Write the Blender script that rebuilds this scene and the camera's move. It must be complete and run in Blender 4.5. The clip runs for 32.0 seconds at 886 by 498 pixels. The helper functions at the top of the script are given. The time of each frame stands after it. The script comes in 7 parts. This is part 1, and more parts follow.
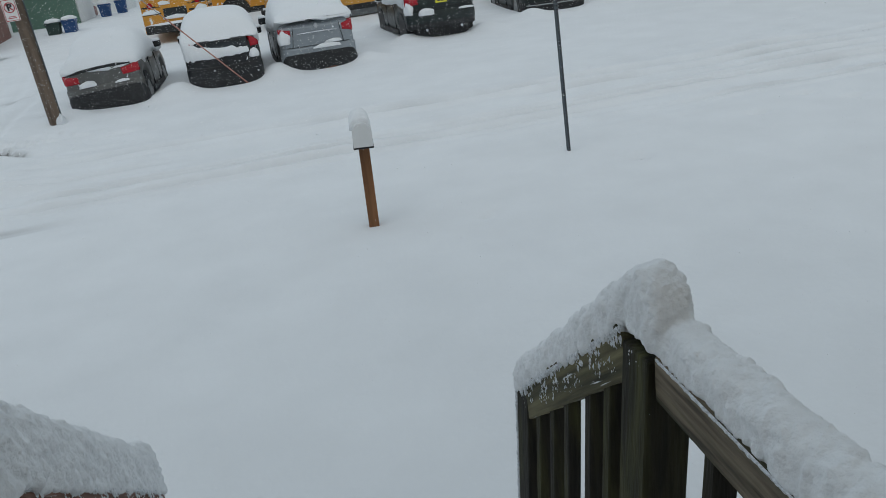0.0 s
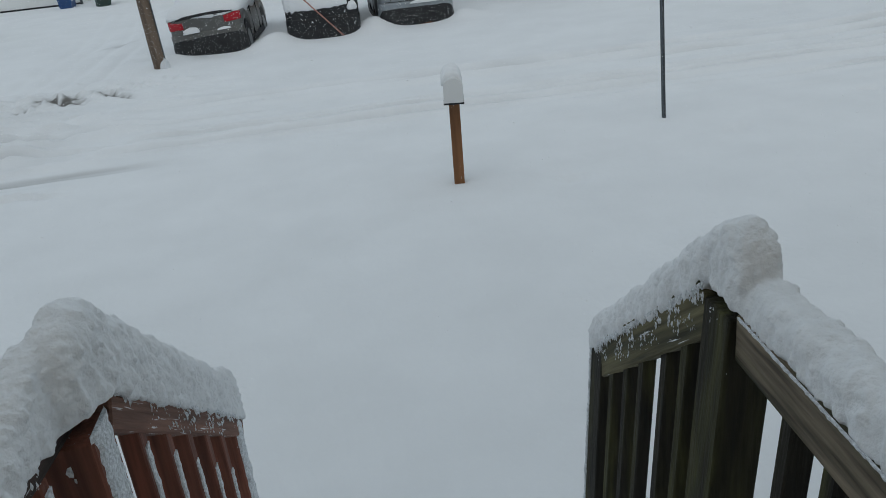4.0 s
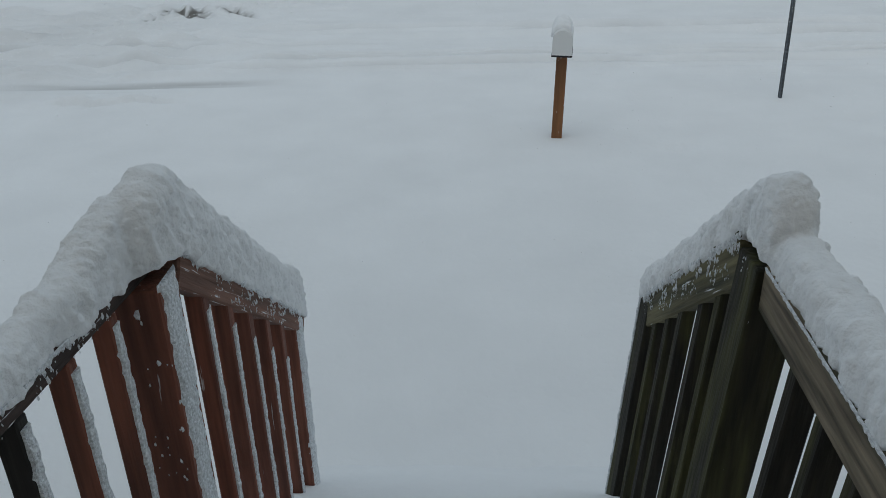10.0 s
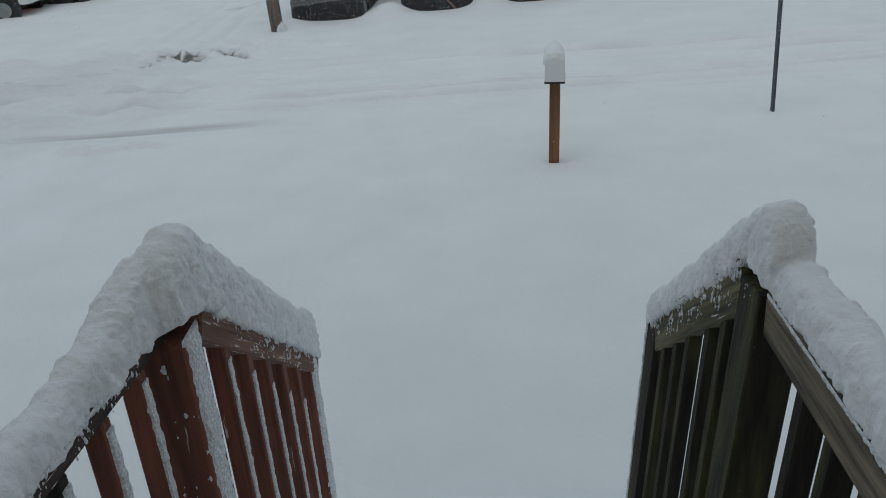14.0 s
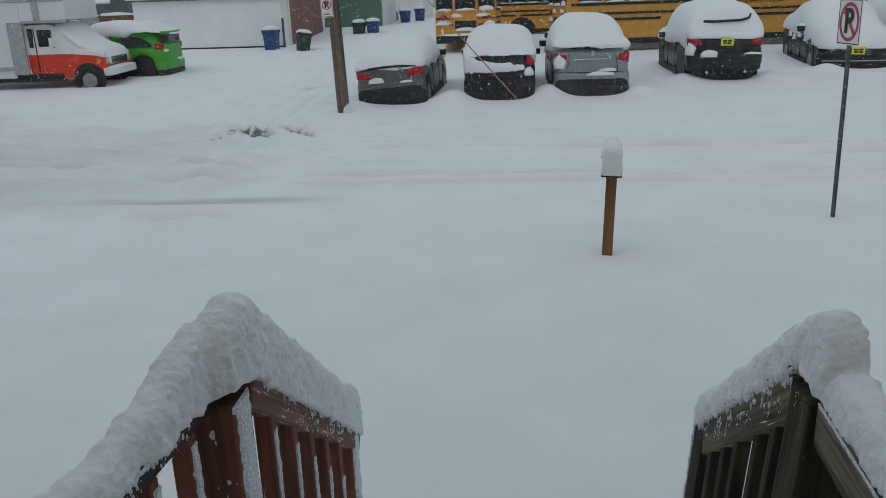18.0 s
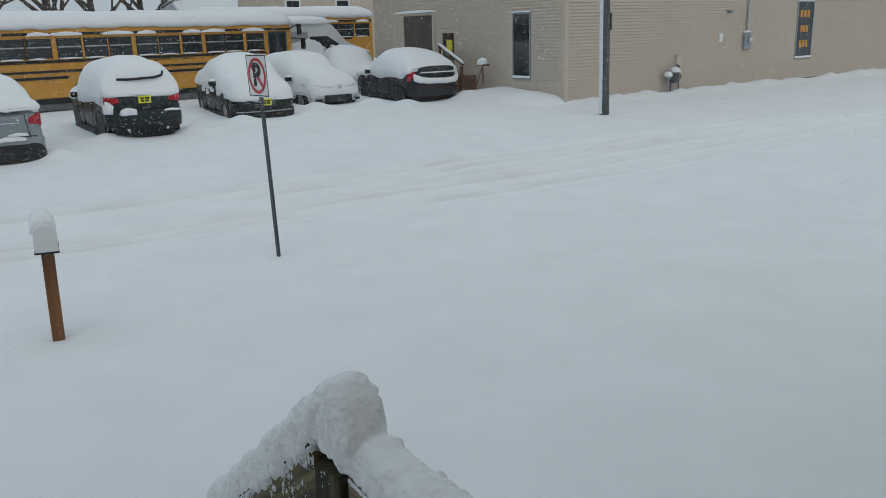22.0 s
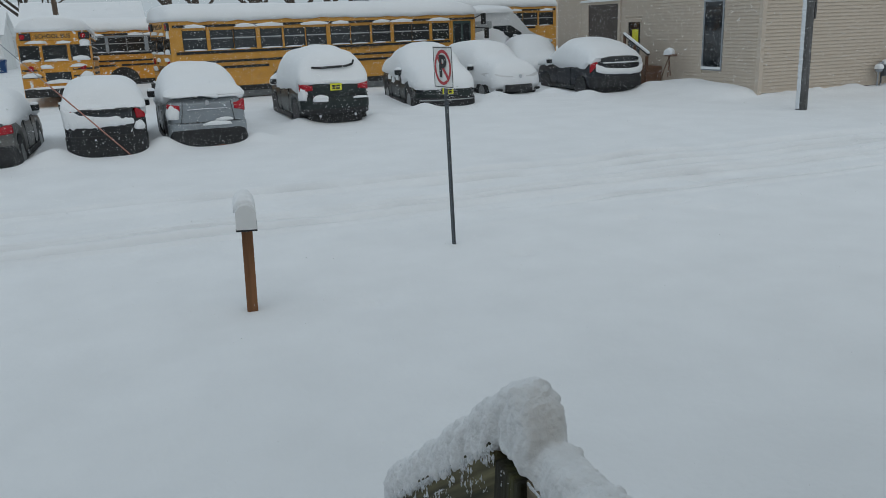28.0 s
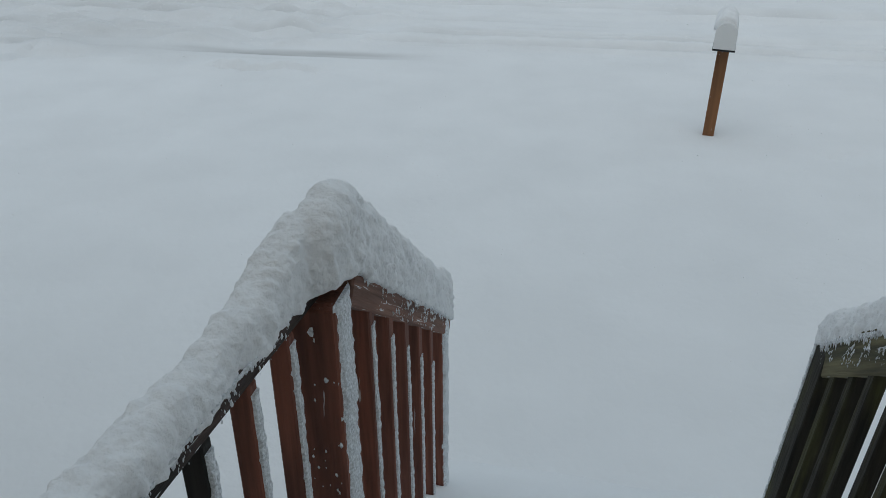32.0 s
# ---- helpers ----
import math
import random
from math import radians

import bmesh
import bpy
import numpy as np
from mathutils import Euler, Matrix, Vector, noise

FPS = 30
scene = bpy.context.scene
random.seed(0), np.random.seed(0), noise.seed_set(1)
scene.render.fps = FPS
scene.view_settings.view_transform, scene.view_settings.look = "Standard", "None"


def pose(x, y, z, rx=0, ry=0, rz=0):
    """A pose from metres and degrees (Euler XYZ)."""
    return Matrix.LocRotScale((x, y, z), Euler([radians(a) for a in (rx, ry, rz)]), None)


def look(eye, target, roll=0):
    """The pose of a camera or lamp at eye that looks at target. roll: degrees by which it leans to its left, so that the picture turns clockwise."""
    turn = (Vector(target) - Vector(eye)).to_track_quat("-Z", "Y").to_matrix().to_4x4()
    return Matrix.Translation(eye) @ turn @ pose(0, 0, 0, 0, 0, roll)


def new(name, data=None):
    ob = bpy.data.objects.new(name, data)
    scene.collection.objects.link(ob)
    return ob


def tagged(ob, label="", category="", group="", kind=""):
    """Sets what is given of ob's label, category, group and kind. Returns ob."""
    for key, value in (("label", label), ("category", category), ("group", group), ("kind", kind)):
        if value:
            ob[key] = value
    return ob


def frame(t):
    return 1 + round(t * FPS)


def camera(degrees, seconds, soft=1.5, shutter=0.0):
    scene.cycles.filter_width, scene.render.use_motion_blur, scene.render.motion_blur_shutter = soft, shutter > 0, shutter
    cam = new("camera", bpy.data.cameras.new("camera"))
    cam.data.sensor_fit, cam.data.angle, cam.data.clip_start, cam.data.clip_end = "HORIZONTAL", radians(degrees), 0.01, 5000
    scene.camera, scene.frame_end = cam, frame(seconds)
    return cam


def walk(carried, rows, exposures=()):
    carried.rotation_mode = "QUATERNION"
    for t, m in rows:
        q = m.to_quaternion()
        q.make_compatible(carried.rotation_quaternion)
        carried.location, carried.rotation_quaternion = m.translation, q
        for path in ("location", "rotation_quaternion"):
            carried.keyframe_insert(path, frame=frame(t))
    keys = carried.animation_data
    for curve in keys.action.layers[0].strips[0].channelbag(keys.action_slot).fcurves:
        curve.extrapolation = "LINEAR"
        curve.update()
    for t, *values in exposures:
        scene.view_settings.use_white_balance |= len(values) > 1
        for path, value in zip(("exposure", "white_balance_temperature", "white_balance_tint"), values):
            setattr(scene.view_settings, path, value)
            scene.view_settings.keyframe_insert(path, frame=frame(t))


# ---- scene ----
cam = camera(58.0, 32.0, soft=0.65)
PATH = [
    (0, (0.259, 0.677, 2.505), (0.655, 2.502, 1.788), -7.6),
    (0.5, (0.265, 0.685, 2.491), (0.709, 2.493, 1.759), -7.7),
    (1, (0.263, 0.694, 2.48), (0.669, 2.501, 1.725), -8.5),
    (1.5, (0.259, 0.7, 2.485), (0.598, 2.511, 1.707), -9.3),
    (2, (0.254, 0.708, 2.475), (0.549, 2.523, 1.689), -9.1),
    (2.5, (0.254, 0.691, 2.476), (0.582, 2.502, 1.693), -8.2),
    (4.5, (0.258, 0.639, 2.466), (0.273, 2.483, 1.691), -5.2),
    (5, (0.284, 0.571, 2.471), (0.05, 2.401, 1.699), -5.3),
    (5.5, (0.285, 0.531, 2.448), (-0.042, 2.34, 1.66), -4.0),
    (6, (0.313, 0.498, 2.444), (-0.05, 2.286, 1.625), -3.3),
    (6.5, (0.333, 0.513, 2.443), (-0.09, 2.292, 1.632), -3.4),
    (7, (0.312, 0.535, 2.46), (-0.206, 2.322, 1.727), -4.0),
    (7.5, (0.268, 0.549, 2.495), (-0.261, 2.35, 1.805), -3.7),
    (8, (0.308, 0.548, 2.487), (-0.089, 2.374, 1.775), -3.0),
    (8.5, (0.336, 0.559, 2.459), (0.127, 2.397, 1.698), -1.9),
    (9, (0.336, 0.567, 2.439), (0.259, 2.395, 1.631), -1.2),
    (9.5, (0.333, 0.555, 2.436), (0.292, 2.359, 1.574), -0.9),
    (10, (0.328, 0.546, 2.433), (0.268, 2.345, 1.562), -1.4),
    (10.5, (0.325, 0.537, 2.461), (0.246, 2.336, 1.592), -2.2),
    (11, (0.325, 0.538, 2.455), (0.224, 2.34, 1.594), -2.7),
    (11.5, (0.315, 0.527, 2.464), (0.203, 2.333, 1.611), -3.0),
    (12, (0.317, 0.514, 2.477), (0.211, 2.331, 1.648), -3.4),
    (12.5, (0.311, 0.506, 2.475), (0.222, 2.331, 1.663), -3.5),
    (13, (0.308, 0.5, 2.475), (0.237, 2.326, 1.663), -3.5),
    (13.5, (0.311, 0.508, 2.47), (0.245, 2.331, 1.65), -3.8),
    (14, (0.314, 0.51, 2.484), (0.251, 2.337, 1.673), -4.4),
    (14.5, (0.318, 0.518, 2.495), (0.242, 2.354, 1.704), -4.7),
    (16.5, (0.303, 0.509, 2.443), (0.2, 2.335, 1.632), -3.0),
    (17, (0.3, 0.505, 2.453), (0.208, 2.343, 1.668), -2.5),
    (17.5, (0.297, 0.497, 2.473), (0.187, 2.36, 1.753), -1.9),
    (18, (0.311, 0.477, 2.501), (0.131, 2.373, 1.89), -1.9),
    (18.5, (0.344, 0.514, 2.507), (0.153, 2.433, 1.979), -2.2),
    (19, (0.329, 0.573, 2.501), (0.437, 2.498, 1.97), -3.8),
    (19.5, (0.276, 0.602, 2.539), (0.825, 2.447, 1.997), -3.6),
    (20, (0.327, 0.683, 2.502), (1.157, 2.419, 1.957), -3.0),
    (20.5, (0.35, 0.714, 2.488), (1.323, 2.377, 1.95), -2.6),
    (21, (0.356, 0.735, 2.477), (1.398, 2.358, 1.946), -2.4),
    (21.5, (0.343, 0.729, 2.481), (1.415, 2.334, 1.955), -2.1),
    (22, (0.337, 0.738, 2.48), (1.418, 2.338, 1.957), -1.8),
    (22.5, (0.333, 0.745, 2.477), (1.426, 2.336, 1.954), -1.5),
    (23, (0.34, 0.749, 2.476), (1.444, 2.331, 1.95), -1.4),
    (23.5, (0.335, 0.735, 2.486), (1.449, 2.309, 1.956), -1.3),
    (24, (0.347, 0.76, 2.468), (1.465, 2.334, 1.945), -1.3),
    (24.5, (0.338, 0.747, 2.485), (1.449, 2.332, 1.982), -1.4),
    (26.5, (0.339, 0.757, 2.52), (1.429, 2.357, 2.019), -2.4),
    (27, (0.335, 0.734, 2.546), (1.393, 2.35, 2.03), -2.8),
    (27.5, (0.331, 0.73, 2.55), (1.27, 2.412, 2.012), -2.6),
    (28, (0.295, 0.728, 2.526), (0.998, 2.522, 1.99), -2.0),
    (28.5, (0.287, 0.667, 2.523), (0.663, 2.558, 1.991), -1.0),
    (29, (0.31, 0.578, 2.521), (0.263, 2.509, 2.001), -0.3),
    (29.5, (0.278, 0.573, 2.511), (-0.006, 2.474, 1.958), 0.2),
    (30, (0.241, 0.595, 2.51), (-0.12, 2.471, 1.919), 1.4),
    (30.5, (0.224, 0.615, 2.515), (-0.15, 2.473, 1.877), 2.5),
    (31, (0.213, 0.632, 2.509), (-0.158, 2.447, 1.757), 2.1),
    (31.5, (0.22, 0.636, 2.502), (-0.146, 2.392, 1.619), 0.5),
    (32, (0.211, 0.643, 2.505), (-0.145, 2.38, 1.579), -0.4),
]
walk(cam, [(t, look(eye, target, roll)) for t, eye, target, roll in PATH],
     exposures=((0, 0.06), (1, 0.04), (2, -0.02), (5, 0.01), (6, 0.03), (9, -0.01), (11, -0.08), (12.5, -0.02), (13, -0.14), (14.5, -0.12), (17, -0.06), (18, -0.14), (18.5, -0.02), (19, 0.06), (20, 0.08), (21, 0.06), (24, 0.07), (28, 0.01), (30, 0.05), (32, 0.08)))



# ---- light ----
world = bpy.data.worlds.new("overcast")
scene.world = world
world.use_nodes = True
wn, wl = world.node_tree.nodes, world.node_tree.links
wn.clear()
sky = wn.new("ShaderNodeTexSky")
sky.sky_type, sky.sun_disc = "NISHITA", False
sky.sun_elevation, sky.sun_rotation = radians(32), radians(150)
sky.air_density, sky.dust_density = 2.0, 6.0
cloud = wn.new("ShaderNodeMix")
cloud.data_type = "RGBA"
cloud.inputs[0].default_value = 0.93
cloud.inputs[7].default_value = (3.92, 4.62, 5.14, 1)
wbg = wn.new("ShaderNodeBackground")
wbg.inputs[1].default_value = 0.1
wout = wn.new("ShaderNodeOutputWorld")
wl.new(sky.outputs[0], cloud.inputs[6])
wl.new(cloud.outputs[2], wbg.inputs[0])
wl.new(wbg.outputs[0], wout.inputs[0])
sun_data = bpy.data.lights.new("sun", "SUN")
sun_data.energy, sun_data.angle, sun_data.color = 0.4, radians(60), (1, 0.99, 0.97)
sun = new("sun", sun_data)
sun.matrix_world = look((0, 0, 30), (8, 14, 0))


# ---- materials ----
def mat(name, colour, rough=0.6, metal=0.0, vary=0.0, scale=6.0, bump=0.0, bscale=40.0, second=None, mixscale=3.0,
        sharp=(0.45, 0.6), dust=0.0, dustscale=45.0, stretch=None, spec=0.4, slope=None):
    """Base colour with large variation, an optional second colour in patches, fine relief and clinging snow dust."""
    m = bpy.data.materials.new(name)
    m.use_nodes = True
    n, l = m.node_tree.nodes, m.node_tree.links
    b = n["Principled BSDF"]
    b.inputs["Roughness"].default_value, b.inputs["Metallic"].default_value = rough, metal
    b.inputs["Specular IOR Level"].default_value = spec
    co = n.new("ShaderNodeTexCoord")
    mp = n.new("ShaderNodeMapping")
    if stretch:
        mp.inputs["Scale"].default_value = stretch
    if slope:
        mp.vector_type = "TEXTURE"
        mp.inputs["Rotation"].default_value = (slope, 0, 0)
        mp.inputs["Scale"].default_value = tuple(1 / c for c in stretch)
    l.new(co.outputs["Object"], mp.inputs[0])

    def noise_at(sc, detail=4.0):
        t = n.new("ShaderNodeTexNoise")
        t.inputs["Scale"].default_value, t.inputs["Detail"].default_value = sc, detail
        l.new(mp.outputs[0], t.inputs["Vector"])
        return t.outputs[0]

    def ramp(src, a, c):
        r = n.new("ShaderNodeMapRange")
        r.inputs[1].default_value, r.inputs[2].default_value = a, c
        l.new(src, r.inputs[0])
        return r.outputs[0]

    def mix(fac, a, c, kind="MIX"):
        x = n.new("ShaderNodeMix")
        x.data_type, x.blend_type = "RGBA", kind
        for sock, v in ((x.inputs[0], fac), (x.inputs[6], a), (x.inputs[7], c)):
            if isinstance(v, (int, float)):
                sock.default_value = v
            elif isinstance(v, tuple):
                sock.default_value = (*v, 1)
            else:
                l.new(v, sock)
        return x.outputs[2]

    col = colour
    if second:
        col = mix(ramp(noise_at(mixscale), *sharp), col, second)
    if vary:
        lo, hi = tuple(max(0, c * (1 - vary)) for c in (1, 1, 1)), tuple(1 + vary for c in (1, 1, 1))
        tint = mix(ramp(noise_at(scale, 6), 0.3, 0.7), lo, hi)
        col = mix(1.0, col, tint, "MULTIPLY")
    if dust:
        f = ramp(noise_at(dustscale, 3), 0.72 - dust * 0.5, 0.78 - dust * 0.5)
        col = mix(f, col, (0.8, 0.83, 0.86))
        mul = n.new("ShaderNodeMapRange")
        mul.inputs[3].default_value, mul.inputs[4].default_value = rough, 0.9
        l.new(f, mul.inputs[0])
        l.new(mul.outputs[0], b.inputs["Roughness"])
    if isinstance(col, tuple):
        b.inputs["Base Color"].default_value = (*col, 1)
    else:
        l.new(col, b.inputs["Base Color"])
    if bump:
        bp = n.new("ShaderNodeBump")
        bp.inputs["Strength"].default_value, bp.inputs["Distance"].default_value = 1.0, bump
        l.new(noise_at(bscale, 5), bp.inputs["Height"])
        l.new(bp.outputs[0], b.inputs["Normal"])
    return m


SNOW = mat("snow", (0.83, 0.85, 0.87), 0.85, vary=0.02, scale=1.2, bump=0.006, bscale=22, spec=0.15)
SNOW_NEAR = mat("packed_snow", (0.83, 0.85, 0.87), 0.85, vary=0.05, scale=24, bump=0.004, bscale=120, spec=0.15)
FROST = mat("wind_blown_snow", (0.74, 0.77, 0.8), 0.9, vary=0.3, scale=170, bump=0.006, bscale=220, spec=0.1)
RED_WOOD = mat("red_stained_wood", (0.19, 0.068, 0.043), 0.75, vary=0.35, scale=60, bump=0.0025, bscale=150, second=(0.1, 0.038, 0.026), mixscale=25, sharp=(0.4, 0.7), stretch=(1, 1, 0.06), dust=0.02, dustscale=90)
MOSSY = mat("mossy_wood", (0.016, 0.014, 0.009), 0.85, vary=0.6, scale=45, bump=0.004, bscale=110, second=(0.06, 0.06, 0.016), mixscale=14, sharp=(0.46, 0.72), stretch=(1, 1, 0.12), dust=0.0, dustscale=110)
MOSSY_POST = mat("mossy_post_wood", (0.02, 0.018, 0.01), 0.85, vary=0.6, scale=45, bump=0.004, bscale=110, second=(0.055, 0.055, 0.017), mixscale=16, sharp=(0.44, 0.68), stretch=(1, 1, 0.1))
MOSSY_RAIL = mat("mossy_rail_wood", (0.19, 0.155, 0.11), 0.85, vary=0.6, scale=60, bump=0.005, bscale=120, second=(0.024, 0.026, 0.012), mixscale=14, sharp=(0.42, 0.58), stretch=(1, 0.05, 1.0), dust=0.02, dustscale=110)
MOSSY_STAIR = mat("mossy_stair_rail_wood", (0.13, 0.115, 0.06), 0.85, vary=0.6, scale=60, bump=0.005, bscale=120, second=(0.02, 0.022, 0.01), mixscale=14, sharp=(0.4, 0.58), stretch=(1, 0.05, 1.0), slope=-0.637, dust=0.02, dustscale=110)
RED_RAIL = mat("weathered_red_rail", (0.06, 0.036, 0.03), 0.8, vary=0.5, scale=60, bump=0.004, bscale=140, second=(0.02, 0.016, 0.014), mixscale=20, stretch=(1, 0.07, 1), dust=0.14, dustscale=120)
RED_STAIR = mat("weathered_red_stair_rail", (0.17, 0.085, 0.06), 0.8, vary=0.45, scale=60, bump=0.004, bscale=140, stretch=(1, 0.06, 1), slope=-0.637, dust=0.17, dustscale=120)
POST_WOOD = mat("brown_post_wood", (0.19, 0.085, 0.035), 0.7, vary=0.35, scale=14, bump=0.002, bscale=50, stretch=(1, 1, 0.1), dust=0.04, dustscale=50)
GREY_POLE = mat("grey_pole_wood", (0.1, 0.1, 0.1), 0.9, vary=0.35, scale=12, bump=0.006, bscale=30, stretch=(1, 1, 0.08), dust=0.06, dustscale=30)
POLE_WOOD = mat("weathered_pole_wood", (0.135, 0.1, 0.075), 0.9, vary=0.4, scale=10, bump=0.006, bscale=30, stretch=(1, 1, 0.08), dust=0.04, dustscale=30)
GALV = mat("galvanised_steel", (0.1, 0.115, 0.13), 0.55, 0.4, vary=0.25, scale=20, dust=0.04)
BLACK = mat("black_plastic", (0.018, 0.019, 0.021), 0.6, vary=0.3, dust=0.05, dustscale=42)
DARK_WOOD = mat("dark_wet_wood", (0.022, 0.02, 0.018), 0.8, vary=0.4, scale=50, bump=0.002, bscale=120, stretch=(1, 1, 0.07))
RUBBER = mat("rubber", (0.02, 0.02, 0.021), 0.85, vary=0.3, dust=0.03, dustscale=30)
GLASS = mat("dark_glass", (0.02, 0.024, 0.027), 0.12, spec=0.6, vary=0.2, dust=0.04, dustscale=18)
CLEAN_GLASS = mat("window_glass", (0.025, 0.03, 0.035), 0.06, spec=0.7, vary=0.3, scale=2)
CHROME = mat("chrome", (0.55, 0.57, 0.6), 0.25, 1.0, vary=0.1, dust=0.08)
TAIL = mat("red_lens", (0.4, 0.012, 0.022), 0.25, vary=0.2, scale=20, dust=0.05, dustscale=25)
AMBER = mat("amber_lens", (0.6, 0.27, 0.03), 0.3, vary=0.1)
LAMP = mat("headlamp_lens", (0.55, 0.5, 0.4), 0.2, vary=0.2)
PLATE_Y = mat("yellow_plate", (0.75, 0.72, 0.04), 0.5, vary=0.05)
WHITE_PAINT = mat("white_paint", (0.72, 0.73, 0.73), 0.5, vary=0.05, scale=3)
SIGN_WHITE = mat("sign_white", (0.78, 0.78, 0.76), 0.45, vary=0.05)
SIGN_RED = mat("sign_red", (0.45, 0.05, 0.06), 0.5, vary=0.1)
SIGN_BLACK = mat("sign_black", (0.02, 0.02, 0.022), 0.5)
BUS_Y = mat("school_bus_yellow", (0.6, 0.295, 0.05), 0.45, vary=0.1, scale=2.5, dust=0.02, dustscale=9)
BUS_Y2 = mat("snow_splashed_bus_yellow", (0.62, 0.28, 0.035), 0.45, vary=0.12, scale=2.5, dust=0.22, dustscale=5)
SKIRT_GREY = mat("snow_dusted_underside", (0.13, 0.14, 0.145), 0.8, vary=0.3, scale=8, dust=0.12, dustscale=9)
BUS_K = mat("bus_black_trim", (0.02, 0.02, 0.02), 0.6, vary=0.2, dust=0.12, dustscale=14)
SIDING = mat("tan_siding", (0.53, 0.455, 0.375), 0.6, vary=0.07, scale=1.5)
TRIM = mat("tan_trim", (0.54, 0.465, 0.385), 0.6, vary=0.06)
DOOR_BROWN = mat("brown_roller_door", (0.085, 0.07, 0.062), 0.6, vary=0.15, scale=3, dust=0.05, dustscale=9)
GARAGE_WHITE = mat("white_garage_siding", (0.8, 0.82, 0.82), 0.6, vary=0.05, scale=1.0)
GARAGE_RED = mat("brick_brown_garage_door", (0.23, 0.12, 0.1), 0.7, vary=0.15, scale=3, dust=0.04, dustscale=8)
GREEN_WALL = mat("green_shed_siding", (0.1, 0.18, 0.14), 0.7, vary=0.1, scale=2, dust=0.03, dustscale=6)
DARK_SHINGLE = mat("dark_gable_shingle", (0.13, 0.1, 0.09), 0.9, vary=0.3, scale=6)
GREY_WALL = mat("grey_house_siding", (0.46, 0.48, 0.49), 0.7, vary=0.1, scale=2)
DGREEN_HOUSE = mat("dark_green_house_siding", (0.11, 0.14, 0.14), 0.7, vary=0.15, scale=2)
CAR_GREY = mat("grey_car_paint", (0.13, 0.13, 0.125), 0.35, 0.3, vary=0.1, scale=3, dust=0.07, dustscale=14)
CAR_BLACK = mat("black_car_paint", (0.016, 0.017, 0.019), 0.3, vary=0.2, dust=0.09, dustscale=15)
CAR_SILVER = mat("silver_blue_car_paint", (0.27, 0.3, 0.325), 0.35, 0.3, vary=0.08, scale=3, dust=0.1, dustscale=9)
CAR_DARK = mat("dark_grey_green_car_paint", (0.014, 0.022, 0.022), 0.4, 0.0, vary=0.15, dust=0.04, dustscale=13)
CAR_NAVY = mat("dark_blue_car_paint", (0.014, 0.017, 0.024), 0.4, 0.0, vary=0.2, dust=0.07, dustscale=12)
CAR_WHITE = mat("white_car_paint", (0.65, 0.66, 0.67), 0.4, vary=0.05, dust=0.1)
CAR_GREEN = mat("lime_green_car_paint", (0.06, 0.36, 0.03), 0.35, vary=0.08, scale=3, dust=0.05, dustscale=8)
CAR_RED = mat("dark_red_car_paint", (0.16, 0.02, 0.018), 0.4, vary=0.1, dust=0.1)
VAN_RED = mat("red_orange_van_paint", (0.62, 0.05, 0.02), 0.4, vary=0.08, scale=3, dust=0.05, dustscale=9)
BOX_WHITE = mat("white_truck_box", (0.66, 0.68, 0.69), 0.45, vary=0.06, scale=1.2)
PICKUP_Y = mat("orange_yellow_pickup_paint", (0.66, 0.27, 0.012), 0.4, vary=0.1, scale=3, dust=0.13, dustscale=11)
BIN_BLUE = mat("blue_bin_plastic", (0.02, 0.07, 0.2), 0.55, vary=0.2, dust=0.04, dustscale=12)
BIN_GREEN = mat("dark_green_bin_plastic", (0.03, 0.055, 0.05), 0.6, vary=0.2, dust=0.04, dustscale=12)
ALU = mat("aluminium", (0.4, 0.42, 0.43), 0.45, 0.7, vary=0.15, scale=8)
BARK = mat("bark", (0.09, 0.075, 0.065), 0.95, vary=0.3, scale=12)
FENCE_BROWN = mat("brown_fence", (0.16, 0.09, 0.06), 0.85, vary=0.25, scale=8)
RUST = mat("rusty_guard", (0.16, 0.075, 0.05), 0.8, vary=0.3, dust=0.1)
CORD = mat("guy_sleeve", (0.42, 0.2, 0.16), 0.7, vary=0.2)
METER_DARK = mat("dark_pipe", (0.09, 0.1, 0.11), 0.6, 0.3, vary=0.2, dust=0.12, dustscale=30)
METER = mat("meter_grey", (0.3, 0.33, 0.36), 0.5, 0.3, vary=0.15)


FLAKE = bpy.data.materials.new("snowflake")
FLAKE.use_nodes = True
fn, fk = FLAKE.node_tree.nodes, FLAKE.node_tree.links
fn.remove(fn["Principled BSDF"])
f_d, f_t, f_m = fn.new("ShaderNodeBsdfDiffuse"), fn.new("ShaderNodeBsdfTranslucent"), fn.new("ShaderNodeMixShader")
f_d.inputs[0].default_value = f_t.inputs[0].default_value = (0.95, 0.96, 0.97, 1)
fk.new(f_d.outputs[0], f_m.inputs[1])
fk.new(f_t.outputs[0], f_m.inputs[2])
fk.new(f_m.outputs[0], fn["Material Output"].inputs[0])
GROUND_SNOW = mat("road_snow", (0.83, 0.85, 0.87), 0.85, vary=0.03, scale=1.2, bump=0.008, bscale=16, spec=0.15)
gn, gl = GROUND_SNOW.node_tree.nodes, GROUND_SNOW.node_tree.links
# grey mixed in for dirt and for painted shade of the snow relief
slush_shade = gn.new("ShaderNodeAttribute")
slush_shade.attribute_name = "slush_shade"
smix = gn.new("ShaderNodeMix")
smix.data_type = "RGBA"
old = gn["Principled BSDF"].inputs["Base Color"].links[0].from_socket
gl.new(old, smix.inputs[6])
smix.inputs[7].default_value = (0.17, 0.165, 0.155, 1)
